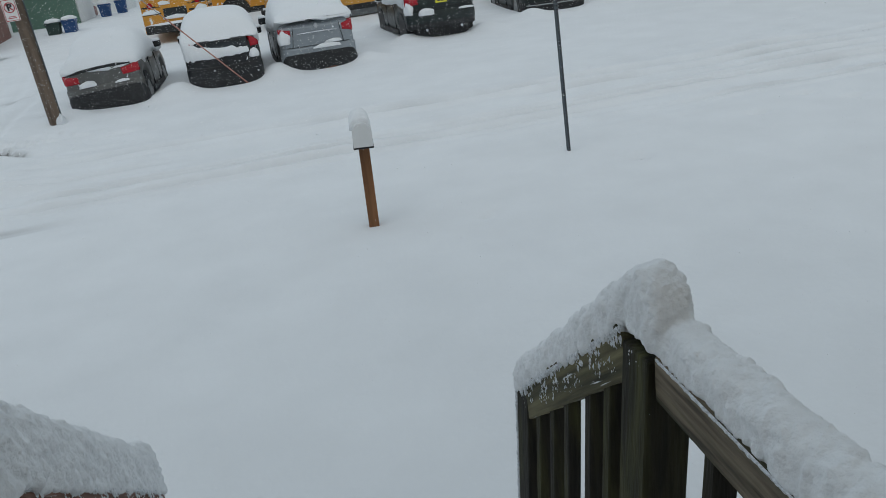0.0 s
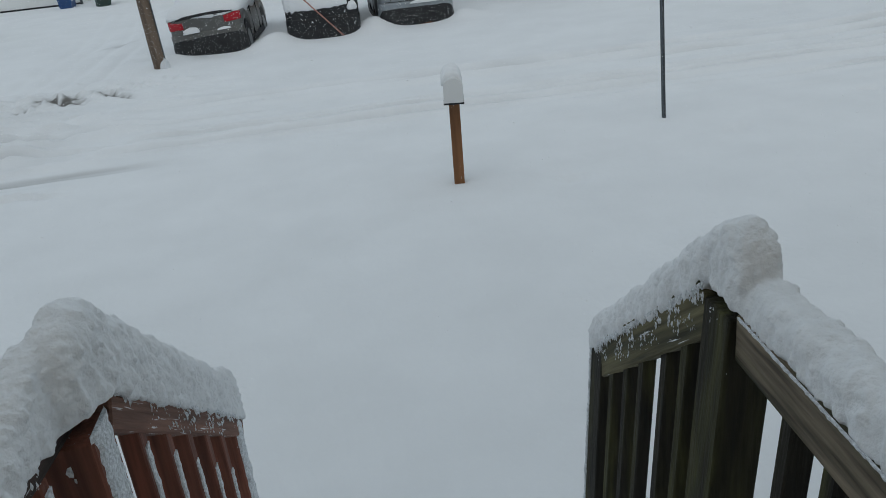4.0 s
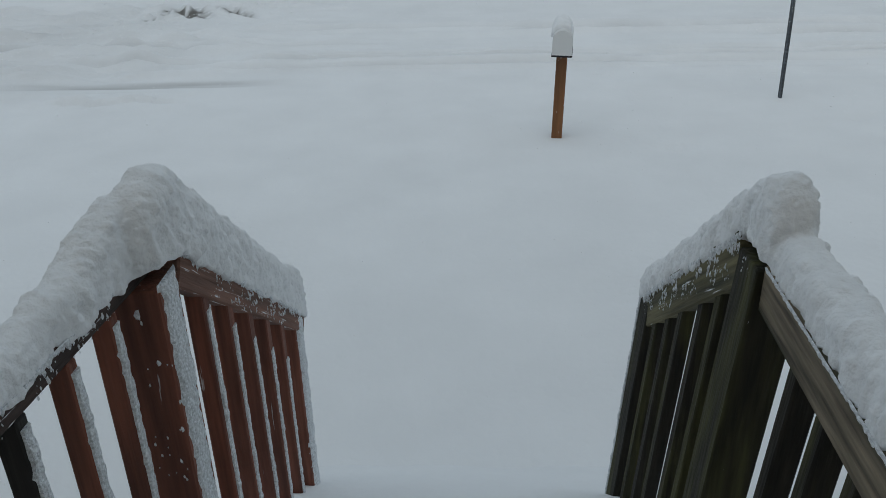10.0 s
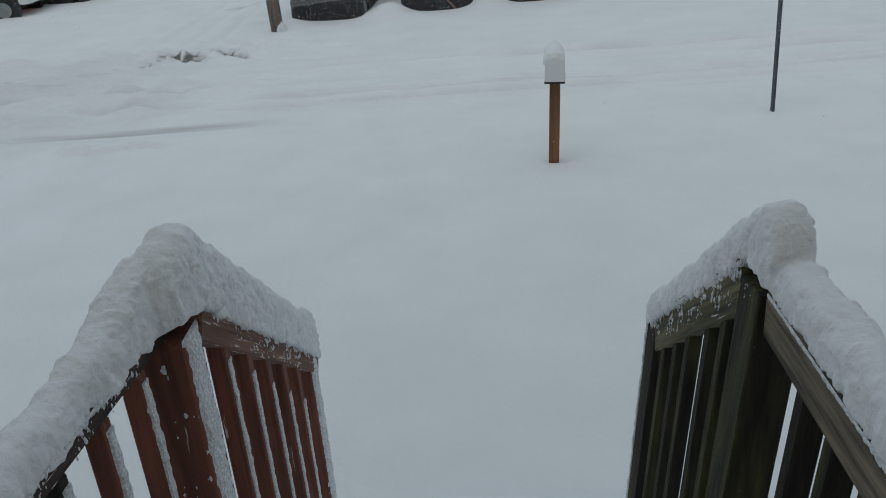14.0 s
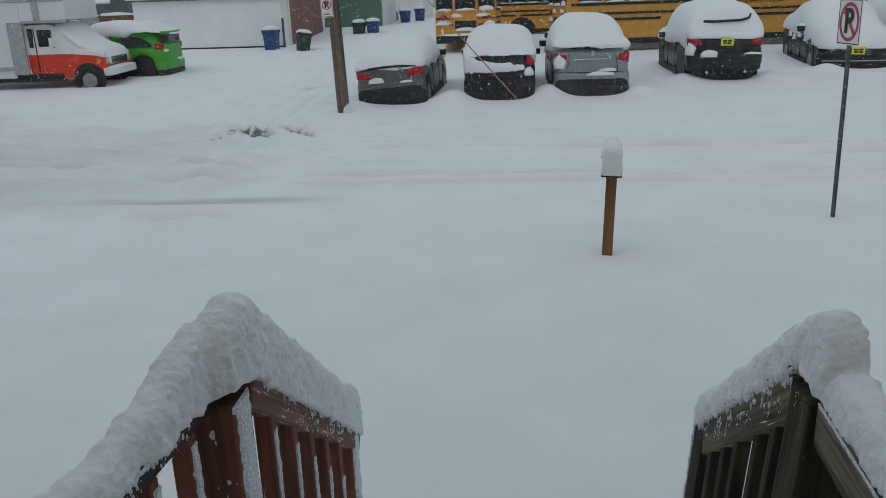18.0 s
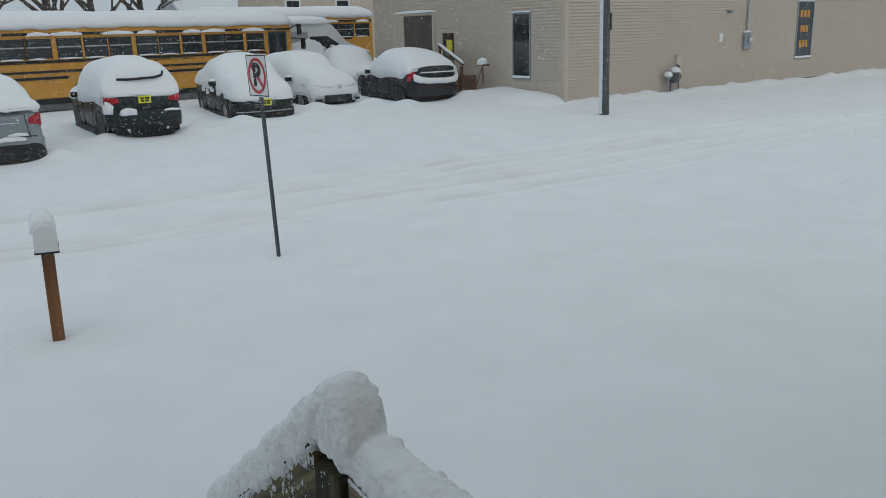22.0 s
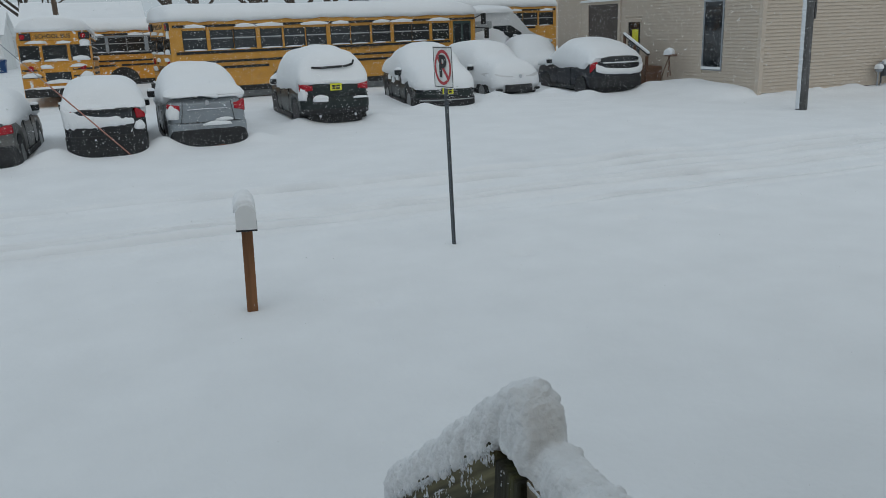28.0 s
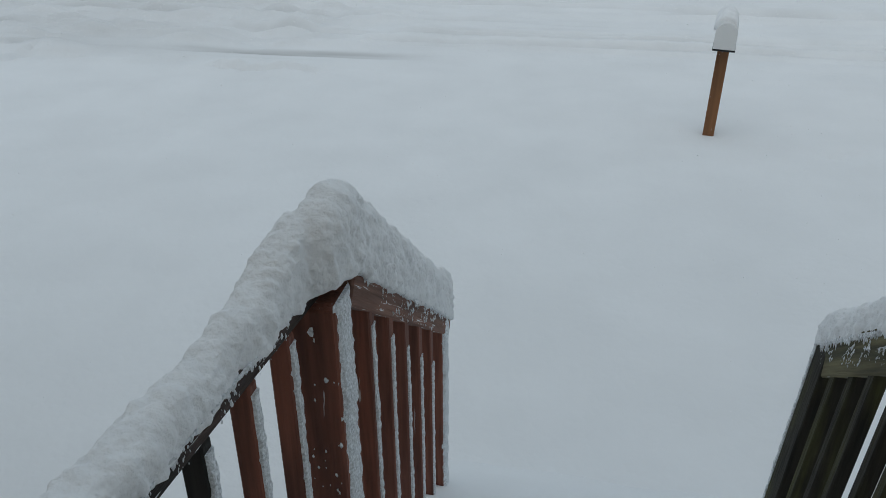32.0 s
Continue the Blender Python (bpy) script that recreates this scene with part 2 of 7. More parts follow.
# fine relief drawn out along the road where wheels have passed
road_mask = gn.new("ShaderNodeAttribute")
road_mask.attribute_name = "wheel_marks"
track_map = gn.new("ShaderNodeMapping")
track_map.inputs["Scale"].default_value = (0.11, 5.5, 0.11)
track_map.inputs["Rotation"].default_value = (0, 0, radians(1.0))
gl.new(gn["Texture Coordinate"].outputs["Object"], track_map.inputs[0])
track = gn.new("ShaderNodeTexNoise")
track.inputs["Scale"].default_value, track.inputs["Detail"].default_value, track.inputs["Roughness"].default_value = 1.0, 6.0, 0.6
gl.new(track_map.outputs[0], track.inputs["Vector"])
track_bump = gn.new("ShaderNodeBump")
track_bump.inputs["Distance"].default_value = 0.22
gl.new(road_mask.outputs["Fac"], track_bump.inputs["Strength"])
gl.new(track.outputs[0], track_bump.inputs["Height"])
gl.new(gn["Bump"].outputs[0], track_bump.inputs["Normal"])
gl.new(track_bump.outputs[0], gn["Principled BSDF"].inputs["Normal"])
gl.new(slush_shade.outputs["Fac"], smix.inputs[0])
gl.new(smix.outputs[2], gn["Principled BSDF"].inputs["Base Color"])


# ---- helpers of this scene ----
def part(name, bm, material, parent=None, label="", smooth=False):
    me = bpy.data.meshes.new(name)
    bmesh.ops.recalc_face_normals(bm, faces=bm.faces)
    if smooth:
        for f in bm.faces:
            f.smooth = True
    bm.to_mesh(me)
    bm.free()
    me.materials.append(material)
    ob = new(name, me)
    ob.parent = parent
    if label:
        ob["label"] = label
    return ob


def thing(name, m, label, category, group="", kind=""):
    ob = tagged(new(name), label, category, group, kind)
    ob.matrix_basis = m
    return ob


def box(lo, hi, bevel=0.0, bm=None, seg=1):
    bm = bm or bmesh.new()
    v = [bm.verts.new((x, y, z)) for z in (lo[2], hi[2]) for x, y in ((lo[0], lo[1]), (hi[0], lo[1]), (hi[0], hi[1]), (lo[0], hi[1]))]
    fs = [bm.faces.new([v[i] for i in q]) for q in ((3, 2, 1, 0), (4, 5, 6, 7), (0, 1, 5, 4), (1, 2, 6, 5), (2, 3, 7, 6), (3, 0, 4, 7))]
    if bevel:
        es = list({e for f in fs for e in f.edges})
        bmesh.ops.bevel(bm, geom=es, offset=bevel, segments=seg, affect="EDGES", profile=0.5)
    return bm


def beam(a, b, wide, high, bevel=0.004, bm=None):
    """A board from a to b: wide sideways, high upwards (across its length)."""
    bm = bm or bmesh.new()
    a, b = Vector(a), Vector(b)
    d = (b - a).normalized()
    s = d.cross(Vector((0, 0, 1)))
    s = s.normalized() if s.length > 1e-4 else Vector((1, 0, 0))
    u = s.cross(d)
    q = [(-1, -1), (1, -1), (1, 1), (-1, 1)]
    r1 = [bm.verts.new(a + s * i * wide / 2 + u * j * high / 2) for i, j in q]
    r2 = [bm.verts.new(b + s * i * wide / 2 + u * j * high / 2) for i, j in q]
    fs = [bm.faces.new(r1[::-1]), bm.faces.new(r2)] + [bm.faces.new((r1[i], r1[(i + 1) % 4], r2[(i + 1) % 4], r2[i])) for i in range(4)]
    if bevel:
        bmesh.ops.bevel(bm, geom=list({e for f in fs for e in f.edges}), offset=bevel, segments=1, affect="EDGES")
    return bm


def loft(rings, closed=True, caps=True, bm=None):
    bm = bm or bmesh.new()
    vs = [[bm.verts.new(p) for p in r] for r in rings]
    n = len(rings[0])
    for a, b in zip(vs, vs[1:]):
        for i in range(n if closed else n - 1):
            j = (i + 1) % n
            bm.faces.new((a[i], a[j], b[j], b[i]))
    if caps:
        bm.faces.new(vs[0][::-1])
        bm.faces.new(vs[-1])
    return bm


def tube(pts, r, n=8, bm=None, r2=None):
    pts = [Vector(p) for p in pts]
    rings = []
    for i, p in enumerate(pts):
        d = (pts[min(i + 1, len(pts) - 1)] - pts[max(i - 1, 0)]).normalized()
        s = d.cross(Vector((0.31, 0.2, 0.93))).normalized()
        u = s.cross(d)
        rr = r if r2 is None else r + (r2 - r) * i / (len(pts) - 1)
        rings.append([p + (s * math.cos(a) + u * math.sin(a)) * rr for a in (2 * math.pi * k / n for k in range(n))])
    return loft(rings, bm=bm)


def lathe(profile, n=20, axis="z", bm=None):
    """Turns (radius, height) pairs about an axis."""
    rings = []
    for r, h in profile:
        ring = []
        for k in range(n):
            a = 2 * math.pi * k / n
            c, s = r * math.cos(a), r * math.sin(a)
            ring.append((c, s, h) if axis == "z" else (c, h, s))
        rings.append(ring)
    return loft(rings, bm=bm)


def nz(x, y, z, sc):
    return noise.noise(Vector((x * sc, y * sc, z * sc)))


def blob(lo, hi, rough=0.15, n=14, seed=0.0, sink=0.25):
    """A soft lying snow cushion that fills a box, with a rounded top and a flat underside."""
    cx, cy = (lo[0] + hi[0]) / 2, (lo[1] + hi[1]) / 2
    rx, ry, h = (hi[0] - lo[0]) / 2, (hi[1] - lo[1]) / 2, hi[2] - lo[2]
    rings = []
    for i in range(n // 2 + 1):
        f = i / (n // 2)
        rr = (1 - f ** 3.2) ** 0.5 if f < 1 else 0.02
        ring = []
        for k in range(n * 2):
            a = math.pi * k / n
            c, s = math.cos(a), math.sin(a)
            e = (abs(c) ** 3.5 + abs(s) ** 3.5) ** (-1 / 3.5)
            w = 1 + rough * nz(c * 2 + seed, s * 2, f * 2, 1.0)
            ring.append((cx + rx * rr * e * c * w, cy + ry * rr * e * s * w, lo[2] + h * f * (1 + rough * 0.4 * nz(c * 2, s * 2 + seed, 3, 1))))
        rings.append(ring)
    return loft(rings)


def ridge(stops, step=0.006, n=34, seed=0.0, low=0.006):
    """Snow piled along a board: stops of (x, y, z, half width, height); billowy on top, furrowed down its sides."""
    rings, along = [], 0.0
    total = sum((Vector(b[:3]) - Vector(a[:3])).length for a, b in zip(stops, stops[1:]))
    for j, (a, b) in enumerate(zip(stops, stops[1:])):
        pa, pb = Vector(a[:3]), Vector(b[:3])
        length = (pb - pa).length
        count = max(2, int(length / (step if a[1] > 1.0 else 0.02)))
        s = Vector((1, 0.068, 0)).normalized()
        for i in range(count + (1 if j == len(stops) - 2 else 0)):
            f = i / count
            p = pa + (pb - pa) * f
            f = f * f * (3 - 2 * f)
            half, high = a[3] + (b[3] - a[3]) * f, a[4] + (b[4] - a[4]) * f
            high *= 1 + 0.05 * nz(p.x + seed, p.y, p.z, 6)
            here = along + length * i / count
            e = min(1.0, min(here, total - here) / 0.02)
            e = max(0.3, math.sqrt(max(0.0, 1 - (1 - e) ** 2)))
            rag = [low * (0.7 * nz(here * 30 + seed, q * 7, 1, 1) + 0.8 * nz(here * 80 + seed, q * 5, 2, 1)) for q in (0, 1)]
            furrow = abs(nz(here * 21, seed, 0.5, 1)) * 0.7 + abs(nz(here * 52, seed + 3, 0.5, 1)) * 0.5
            ring = []
            for k in range(n):
                t = math.pi * k / (n - 1)
                c, q = math.cos(t), math.sin(t)
                out = half * (abs(c) ** 0.75) * (1 if c > 0 else -1) * (1 + 0.06 * q)
                up = (high + low) * q ** 0.8 - low
                if q < 0.3:
                    up -= (0.3 - q) / 0.3 * (rag[0 if c > 0 else 1] + low * 0.3)
                pt = p + s * out * (0.6 + 0.4 * e) + Vector((0, 0, up * (0.5 + 0.5 * e)))
                g = 0.017 * (abs(nz(pt.x + seed, pt.y, pt.z, 11)) - 0.25) + 0.014 * (abs(nz(pt.x, pt.y + seed, pt.z, 27)) - 0.25) + 0.003 * nz(pt.x, pt.y, pt.z + seed, 70)
                rb = 0.011 * (furrow - 0.3) * min(1.0, abs(c) * 1.3) * (0.6 + 0.8 * nz(pt.x, pt.y + seed, pt.z, 9))
                pt += (s * c + Vector((0, 0, q))) * (g + rb)
                ring.append(pt)
            rings.append(ring)
        along += length
    return loft(rings)


def crust(a, b, wide, deep, normal, seed=0.0, step=0.009):
    """Wind-blown snow sticking to one face of an upright stick, from a down to b; thin, ragged."""
    a, b, normal = Vector(a), Vector(b), Vector(normal)
    d = (b - a).normalized()
    s = d.cross(normal).normalized()
    count = max(3, int((b - a).length / step))
    rings = []
    for i in range(count + 1):
        p = a + (b - a) * i / count
        w1 = wide / 2 * (0.98 + 0.22 * nz(p.x + seed, p.y, p.z, 45))
        w2 = wide / 2 * (0.98 + 0.22 * nz(p.x, p.y + seed + 9, p.z, 52))
        t = deep * (0.8 + 0.9 * nz(p.x, p.y, p.z + seed, 60))
        rings.append([p - s * w1 - normal * 0.004, p - s * w1 * 0.7 + normal * t * 0.8, p + normal * t, p + s * w2 * 0.7 + normal * t * 0.8, p + s * w2 - normal * 0.004])
    return loft(rings)


def text(name, body, size, material, parent, m, stretch=1.0, bold=0.0):
    cu = bpy.data.curves.new(name, "FONT")
    cu.body, cu.size, cu.align_x, cu.align_y = body, size, "CENTER", "CENTER"
    cu.extrude, cu.offset = 0.002, bold
    cu.materials.append(material)
    tmp = bpy.data.objects.new(name, cu)
    me = bpy.data.meshes.new_from_object(tmp)
    bpy.data.objects.remove(tmp)
    ob = new(name, me)
    ob.parent = parent
    ob.matrix_basis = m @ Matrix.Diagonal((stretch, 1, 1, 1))
    return ob


# ---- ground ----
def level(y):
    if y < 8:
        return 0.0
    if y < 36:
        return 0.02 * (y - 8)
    return 0.56 + 0.05 * (min(y, 44) - 36)


# wheel tracks along the road: from x, to x, y at x = 0, drift per metre, half width, depth
TRACKS = ((-5.6, 26, 11.24, -0.004, 0.085, 0.05), (-4.4, 5.5, 10.9, 0.0, 0.08, 0.04), (5.5, 30, 10.36, 0.004, 0.075, 0.045), (-9, -0.4, 12.3, 0.0, 0.13, 0.05),
          (0.5, 18, 13.1, -0.012, 0.2, 0.05), (4.2, 16, 12.55, -0.02, 0.11, 0.045), (-3, 24, 11.55, 0.0, 0.1, 0.03), (-2.9, 6, 13.3, 0.0, 0.13, 0.035),
          (-12, -5, 11.36, 0.0, 0.12, 0.04), (-12, -6.2, 12.9, -0.01, 0.16, 0.045), (6, 30, 11.9, 0.01, 0.08, 0.03), (-9, -5.2, 10.12, 0.0, 0.04, 0.03))
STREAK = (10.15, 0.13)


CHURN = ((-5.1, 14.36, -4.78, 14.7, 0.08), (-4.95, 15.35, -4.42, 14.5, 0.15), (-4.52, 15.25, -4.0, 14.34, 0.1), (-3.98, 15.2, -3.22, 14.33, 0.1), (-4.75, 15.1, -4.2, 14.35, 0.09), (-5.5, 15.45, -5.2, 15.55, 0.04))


def scrape(x, y, seg):
    """Along and across a scraped arc: 0..1 along it, signed distance off it."""
    ax, ay, bx, by, w = seg
    dx, dy = bx - ax, by - ay
    n = math.hypot(dx, dy)
    f = ((x - ax) * dx + (y - ay) * dy) / (n * n)
    d = ((x - ax) * dy - (y - ay) * dx) / n
    return f, d - 0.1 * f * (1 - f)


BANKS = ((-3.2, 17.6), (-1.15, 18.1), (-1.0, 18.55), (1.0, 18.6), (1.08, 19.0), (3.05, 19.0), (4.5, 20.9), (6.5, 20.9), (8.3, 22.2), (10.4, 22.2), (11.5, 24.2), (13.5, 24.1), (14.0, 22.8), (16.2, 22.6))


def tracked(x, y):
    """How deep wheels have pressed the snow here, and the sum of the ridges thrown up beside them."""
    press = thrown = 0.0
    w = 0.16 * nz(x, 0, 5, 0.06)
    for x0, x1, ry, drift, wide, depth in TRACKS:
        if x0 - 0.5 < x < x1 + 1:
            d = (y - ry - drift * x - w - 0.02 * nz(x, ry, 3, 0.7)) / wide
            if abs(d) < 3.2:
                f = min(1, max(0, (x - x0) / 1.5)) * min(1, max(0, (x1 - x) / 2.5)) * max(0, 0.85 + 0.8 * nz(x, y, 2, 0.6) + 0.35 * nz(x, y, 9, 5))
                press += f * depth * math.exp(-d ** 4)
                thrown += f * depth * math.exp(-(abs(d) - 1.5) ** 2 * 3)
    return press, thrown


def ground_z(x, y):
    z = level(y)
    calm = 1 - 0.9 * math.exp(-((y - 10.1) / 0.35) ** 4) * math.exp(-((x + 3.9) / 2.9) ** 4) - 0.9 * math.exp(-((y - 14.3) / 0.8) ** 4) * math.exp(-((x + 4.3) / 1.4) ** 4)
    z += 0.03 * nz(x, y, 0.3, 0.12) * min(1, max(0.2, (y - 2) / 6)) + 0.005 * nz(x, y, 1.7, 0.9)
    if 8.5 < y < 16:
        press, thrown = tracked(x, y)
        z += 1.0 * thrown - 1.7 * press
        f = math.exp(-((y - STREAK[0]) / STREAK[1]) ** 4) * math.exp(-((x + 3.8) / 1.7) ** 4)
        z -= 0.03 * f
        road = min(1, max(0, (y - 9.6) / 0.8)) * min(1, max(0, (14.4 - y) / 1.5))
        z += calm * road * (0.05 * noise.noise(Vector((x * 0.05, y * 2.2, 1.3))) + 0.03 * noise.noise(Vector((x * 0.2, y * 5, 7.7))) + 0.006 * nz(x, y, 2, 4))
        left = max(0, min(1, (-1.0 - x) / 3)) * min(1, max(0, (y - 9.0) / 1.0))
        lump = noise.noise(Vector((x * 1.1, y * 3.6, 4.1)))
        z += calm * left * (0.17 * max(0.0, lump - 0.02) + 0.08 * nz(x * 0.7, y * 1.6, 4, 1.2) + 0.075 * nz(x * 0.5, y * 1.3, 7, 3.0) + 0.035 * nz(x * 0.6, y * 1.2, 7, 7) + 0.02 * abs(nz(x * 0.5, y * 1.3, 3, 13)))
    # an edge of crusted snow broken beside the road
    if -4.7 < x < -2.7 and 9.0 < y < 9.8:
        e = y - 9.38 - 0.12 * nz(x, 0, 2, 2.2) - 0.05 * nz(x, 3, 2, 7)
        f = min(1, max(0, (x + 4.6) / 0.3)) * min(1, max(0, (-2.8 - x) / 0.4))
        z += f * (0.055 * math.exp(-((e - 0.07) / 0.07) ** 2) - 0.05 * math.exp(-(e / 0.035) ** 2))
    # half-filled scrapes of turning wheels
    for cx, cy, r in ((-8.55, 9.5, 0.3), (-7.75, 9.45, 0.34), (-7.15, 9.6, 0.3), (-6.65, 9.35, 0.16), (-7.1, 8.8, 0.12)):
        q = math.hypot(x - cx + 0.2, (y - cy) * 0.8)
        if q < 2 * r and x > cx - 0.1:
            z -= 0.08 * math.exp(-((q - r) / 0.08) ** 2) * min(1, (x - cx + 0.1) / 0.15)
    # churned mouth of the drive beside the pole
    for seg in CHURN if -7 < x < -2 and 13 < y < 16 else ():
        f, d = scrape(x, y, seg)
        k = math.exp(-((f - 0.5) / 0.5) ** 4)
        w = seg[4] * (0.6 + 0.5 * math.cos((f - 0.4) * 2.4))
        z += k * (-0.05 * math.exp(-(d / w) ** 2) + 0.055 * math.exp(-((d - 0.17) / 0.08) ** 2) + 0.03 * math.exp(-((d + 0.2) / 0.1) ** 2) + 0.02 * nz(x, y, 8, 9))
    # wheel marks up the drive
    if 14 < y < 34 and -9 < x < 0:
        c = -5.2 - 0.01 * (y - 18) ** 2 * (y > 18) + 0.15 * nz(0, y, 3, 0.3)
        for o in (-0.75, -0.25, 0.3, 0.85):
            z -= 0.055 * math.exp(-((x - c - o) / 0.12) ** 2) * max(0, 0.8 + 0.9 * nz(x, y, 9 + o, 0.4)) * min(1, (34 - y) / 6)
        z += 0.03 * nz(x, y, 4, 2.2) * min(1, (y - 14) / 1.5) * max(0, 1 - abs(x - c) / 2.2)
    # drifts along the tan building
    if x > 10:
        far = 0.5 + 0.5 * math.tanh((y - 19.25 - 0.15 * nz(x, y, 3, 1.3)) / 0.22)
        z += far * math.exp(-((x - 17.3) / 1.25) ** 2) * (0.36 * math.exp(-((y - 22.0) / 1.9) ** 2) + 0.2 * math.exp(-((y - 19.9) / 1.1) ** 2) + 0.04 * nz(x, y, 6, 1.1))
        z += 0.17 * math.exp(-((y - 19.1) / 0.45) ** 2) * min(1, max(0, (x - 17.5) / 1.5)) * (0.9 + 1.0 * nz(x, y, 1, 0.9) + 0.5 * nz(x, y, 4, 2.7))
    # snow banked at the corners of the cars
    if 16 < y < 26 and -5 < x < 18:
        for cx, cy in BANKS:
            r2 = (x - cx) ** 2 + (y - cy) ** 2
            if r2 < 1.5:
                z += 0.17 * math.exp(-r2 / 0.16)
    # small footmarks
    for cx, cy in ((7.74, 9.26), (7.41, 9.76), (12.43, 7.52), (12.2, 7.6), (11.29, 15.31), (8.73, 10.97), (6.37, 9.29), (2.3, 7.7), (4.33, 8.51), (-6.41, 9.57)):
        r2 = (x - cx) ** 2 + ((y - cy) * 1.4) ** 2
        if r2 < 0.3:
            z -= 0.09 * math.exp(-r2 / 0.014)
    return z


def steps(stops):
    out = [stops[0][0]]
    for (a, s), (b, _) in zip(stops, stops[1:]):
        n = max(1, round((b - a) / s))
        out += [a + (b - a) * i / n for i in range(1, n + 1)]
    return out


gx = steps([(-400, 60), (-100, 12), (-40, 2), (-20, 0.5), (-12, 0.1), (-5.7, 0.04), (-2.7, 0.11), (9, 0.2), (20, 0.35), (36, 3), (80, 12), (140, 60), (400, 60)])
gy = steps([(-60, 8), (-8, 1.5), (1, 0.3), (7, 0.1), (9, 0.045), (13.7, 0.04), (15.5, 0.12), (20, 0.25), (34, 1.2), (50, 5), (120, 30), (600, 30)])
gv = [(x, y, ground_z(x, y)) for y in gy for x in gx]
nx = len(gx)
gf = [(j * nx + i, j * nx + i + 1, j * nx + nx + i + 1, j * nx + nx + i) for j in range(len(gy) - 1) for i in range(nx - 1)]
gme = bpy.data.meshes.new("ground")
gme.from_pydata(gv, [], gf)
gme.polygons.foreach_set("use_smooth", [True] * len(gf))
gme.materials.append(GROUND_SNOW)


def slush_shade_at(x, y):
    """Slush dirt: one streak along the road, the churned drive mouth, a few scuffs; also painted shade of ruts and
    lumps.
    """
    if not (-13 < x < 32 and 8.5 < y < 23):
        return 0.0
    # grey put into the wheel ruts as shade that their relief barely gives
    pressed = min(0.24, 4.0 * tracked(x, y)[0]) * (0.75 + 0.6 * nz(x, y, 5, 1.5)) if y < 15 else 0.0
    # grey patches painted for the shaded sides of the lumps
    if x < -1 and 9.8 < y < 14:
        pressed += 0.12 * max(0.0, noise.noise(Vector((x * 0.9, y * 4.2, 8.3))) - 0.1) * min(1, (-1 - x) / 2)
    # broad tone, greyer towards the left
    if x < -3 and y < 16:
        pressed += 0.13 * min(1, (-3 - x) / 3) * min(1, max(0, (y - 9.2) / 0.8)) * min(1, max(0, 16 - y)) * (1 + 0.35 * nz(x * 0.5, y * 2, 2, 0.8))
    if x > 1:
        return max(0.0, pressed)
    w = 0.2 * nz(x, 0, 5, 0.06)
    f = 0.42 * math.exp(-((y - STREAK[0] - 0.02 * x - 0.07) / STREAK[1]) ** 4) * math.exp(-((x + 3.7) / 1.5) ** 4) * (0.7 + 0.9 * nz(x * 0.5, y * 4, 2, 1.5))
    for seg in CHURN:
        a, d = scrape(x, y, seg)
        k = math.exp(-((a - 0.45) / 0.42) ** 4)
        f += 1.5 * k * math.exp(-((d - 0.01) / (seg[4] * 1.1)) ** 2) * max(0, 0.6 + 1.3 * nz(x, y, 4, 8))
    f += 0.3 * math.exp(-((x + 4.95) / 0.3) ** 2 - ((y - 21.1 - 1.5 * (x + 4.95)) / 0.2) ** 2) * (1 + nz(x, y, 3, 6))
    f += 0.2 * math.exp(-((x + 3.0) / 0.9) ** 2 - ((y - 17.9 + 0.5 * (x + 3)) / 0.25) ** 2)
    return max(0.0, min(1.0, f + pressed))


sl = gme.attributes.new("slush_shade", "FLOAT", "POINT")
sl.data.foreach_set("value", [slush_shade_at(x, y) for x, y, z in gv])
wm = gme.attributes.new("wheel_marks", "FLOAT", "POINT")
wm.data.foreach_set("value", [min(1, max(0, (y - 9.6) / 0.6)) * min(1, max(0, (15.6 + 0.05 * max(0, x) - y) / 1.2)) * (0.2 + 0.2 * nz(x, y, 6, 0.25)) for x, y, z in gv])
ground = tagged(new("ground", gme), "deep untracked snow over yard, road and car park", "snow", kind="structure")


# ---- porch, stairs and rails ----
XL, XR, YP, ZP = -0.209, 0.845, 1.86, 1.81
YE, SLOPE = 2.74, 0.74
DECK = 0.92


def stair_z(y):
    return ZP - SLOPE * (y - YP)


porch = thing("porch_deck", pose(0, 0, 0), "snow-covered wooden porch deck with a few steps down", "porch", kind="structure")
for i in range(10):
    y0 = -0.62 + i * 0.255
    part("plank", box((-0.45, y0, DECK - 0.04), (1.1, y0 + 0.245, DECK)), MOSSY, porch)
for i in range(4):
    z = DECK - 0.2 * (i + 1)
    part("step", box((XL + 0.06, YP + 0.09 + i * 0.27, z - 0.04), (XR - 0.06, YP + 0.09 + (i + 1) * 0.27 + 0.03, z)), MOSSY, porch)
sn = []
for j in range(60):
    y = -0.6 + j * 0.075
    base = DECK + 0.1 if y < YP + 0.1 else max(-0.06, DECK + 0.1 - 0.74 * (y - YP - 0.1))
    row = []
    for i in range(24):
        x = -0.45 + 1.55 * i / 23
        lift = 0.03 * nz(x, y, 1, 3)
        row.append((x, y, max(base + lift, -0.1)))
    under = [(x, y, z - 0.09) for x, y, z in reversed(row)]
    sn.append(row + under)
part("stair_snow", loft(sn), SNOW, None)
tagged(bpy.data.objects["stair_snow"], "smooth deep snow burying the porch floor and steps", "snow", kind="structure")


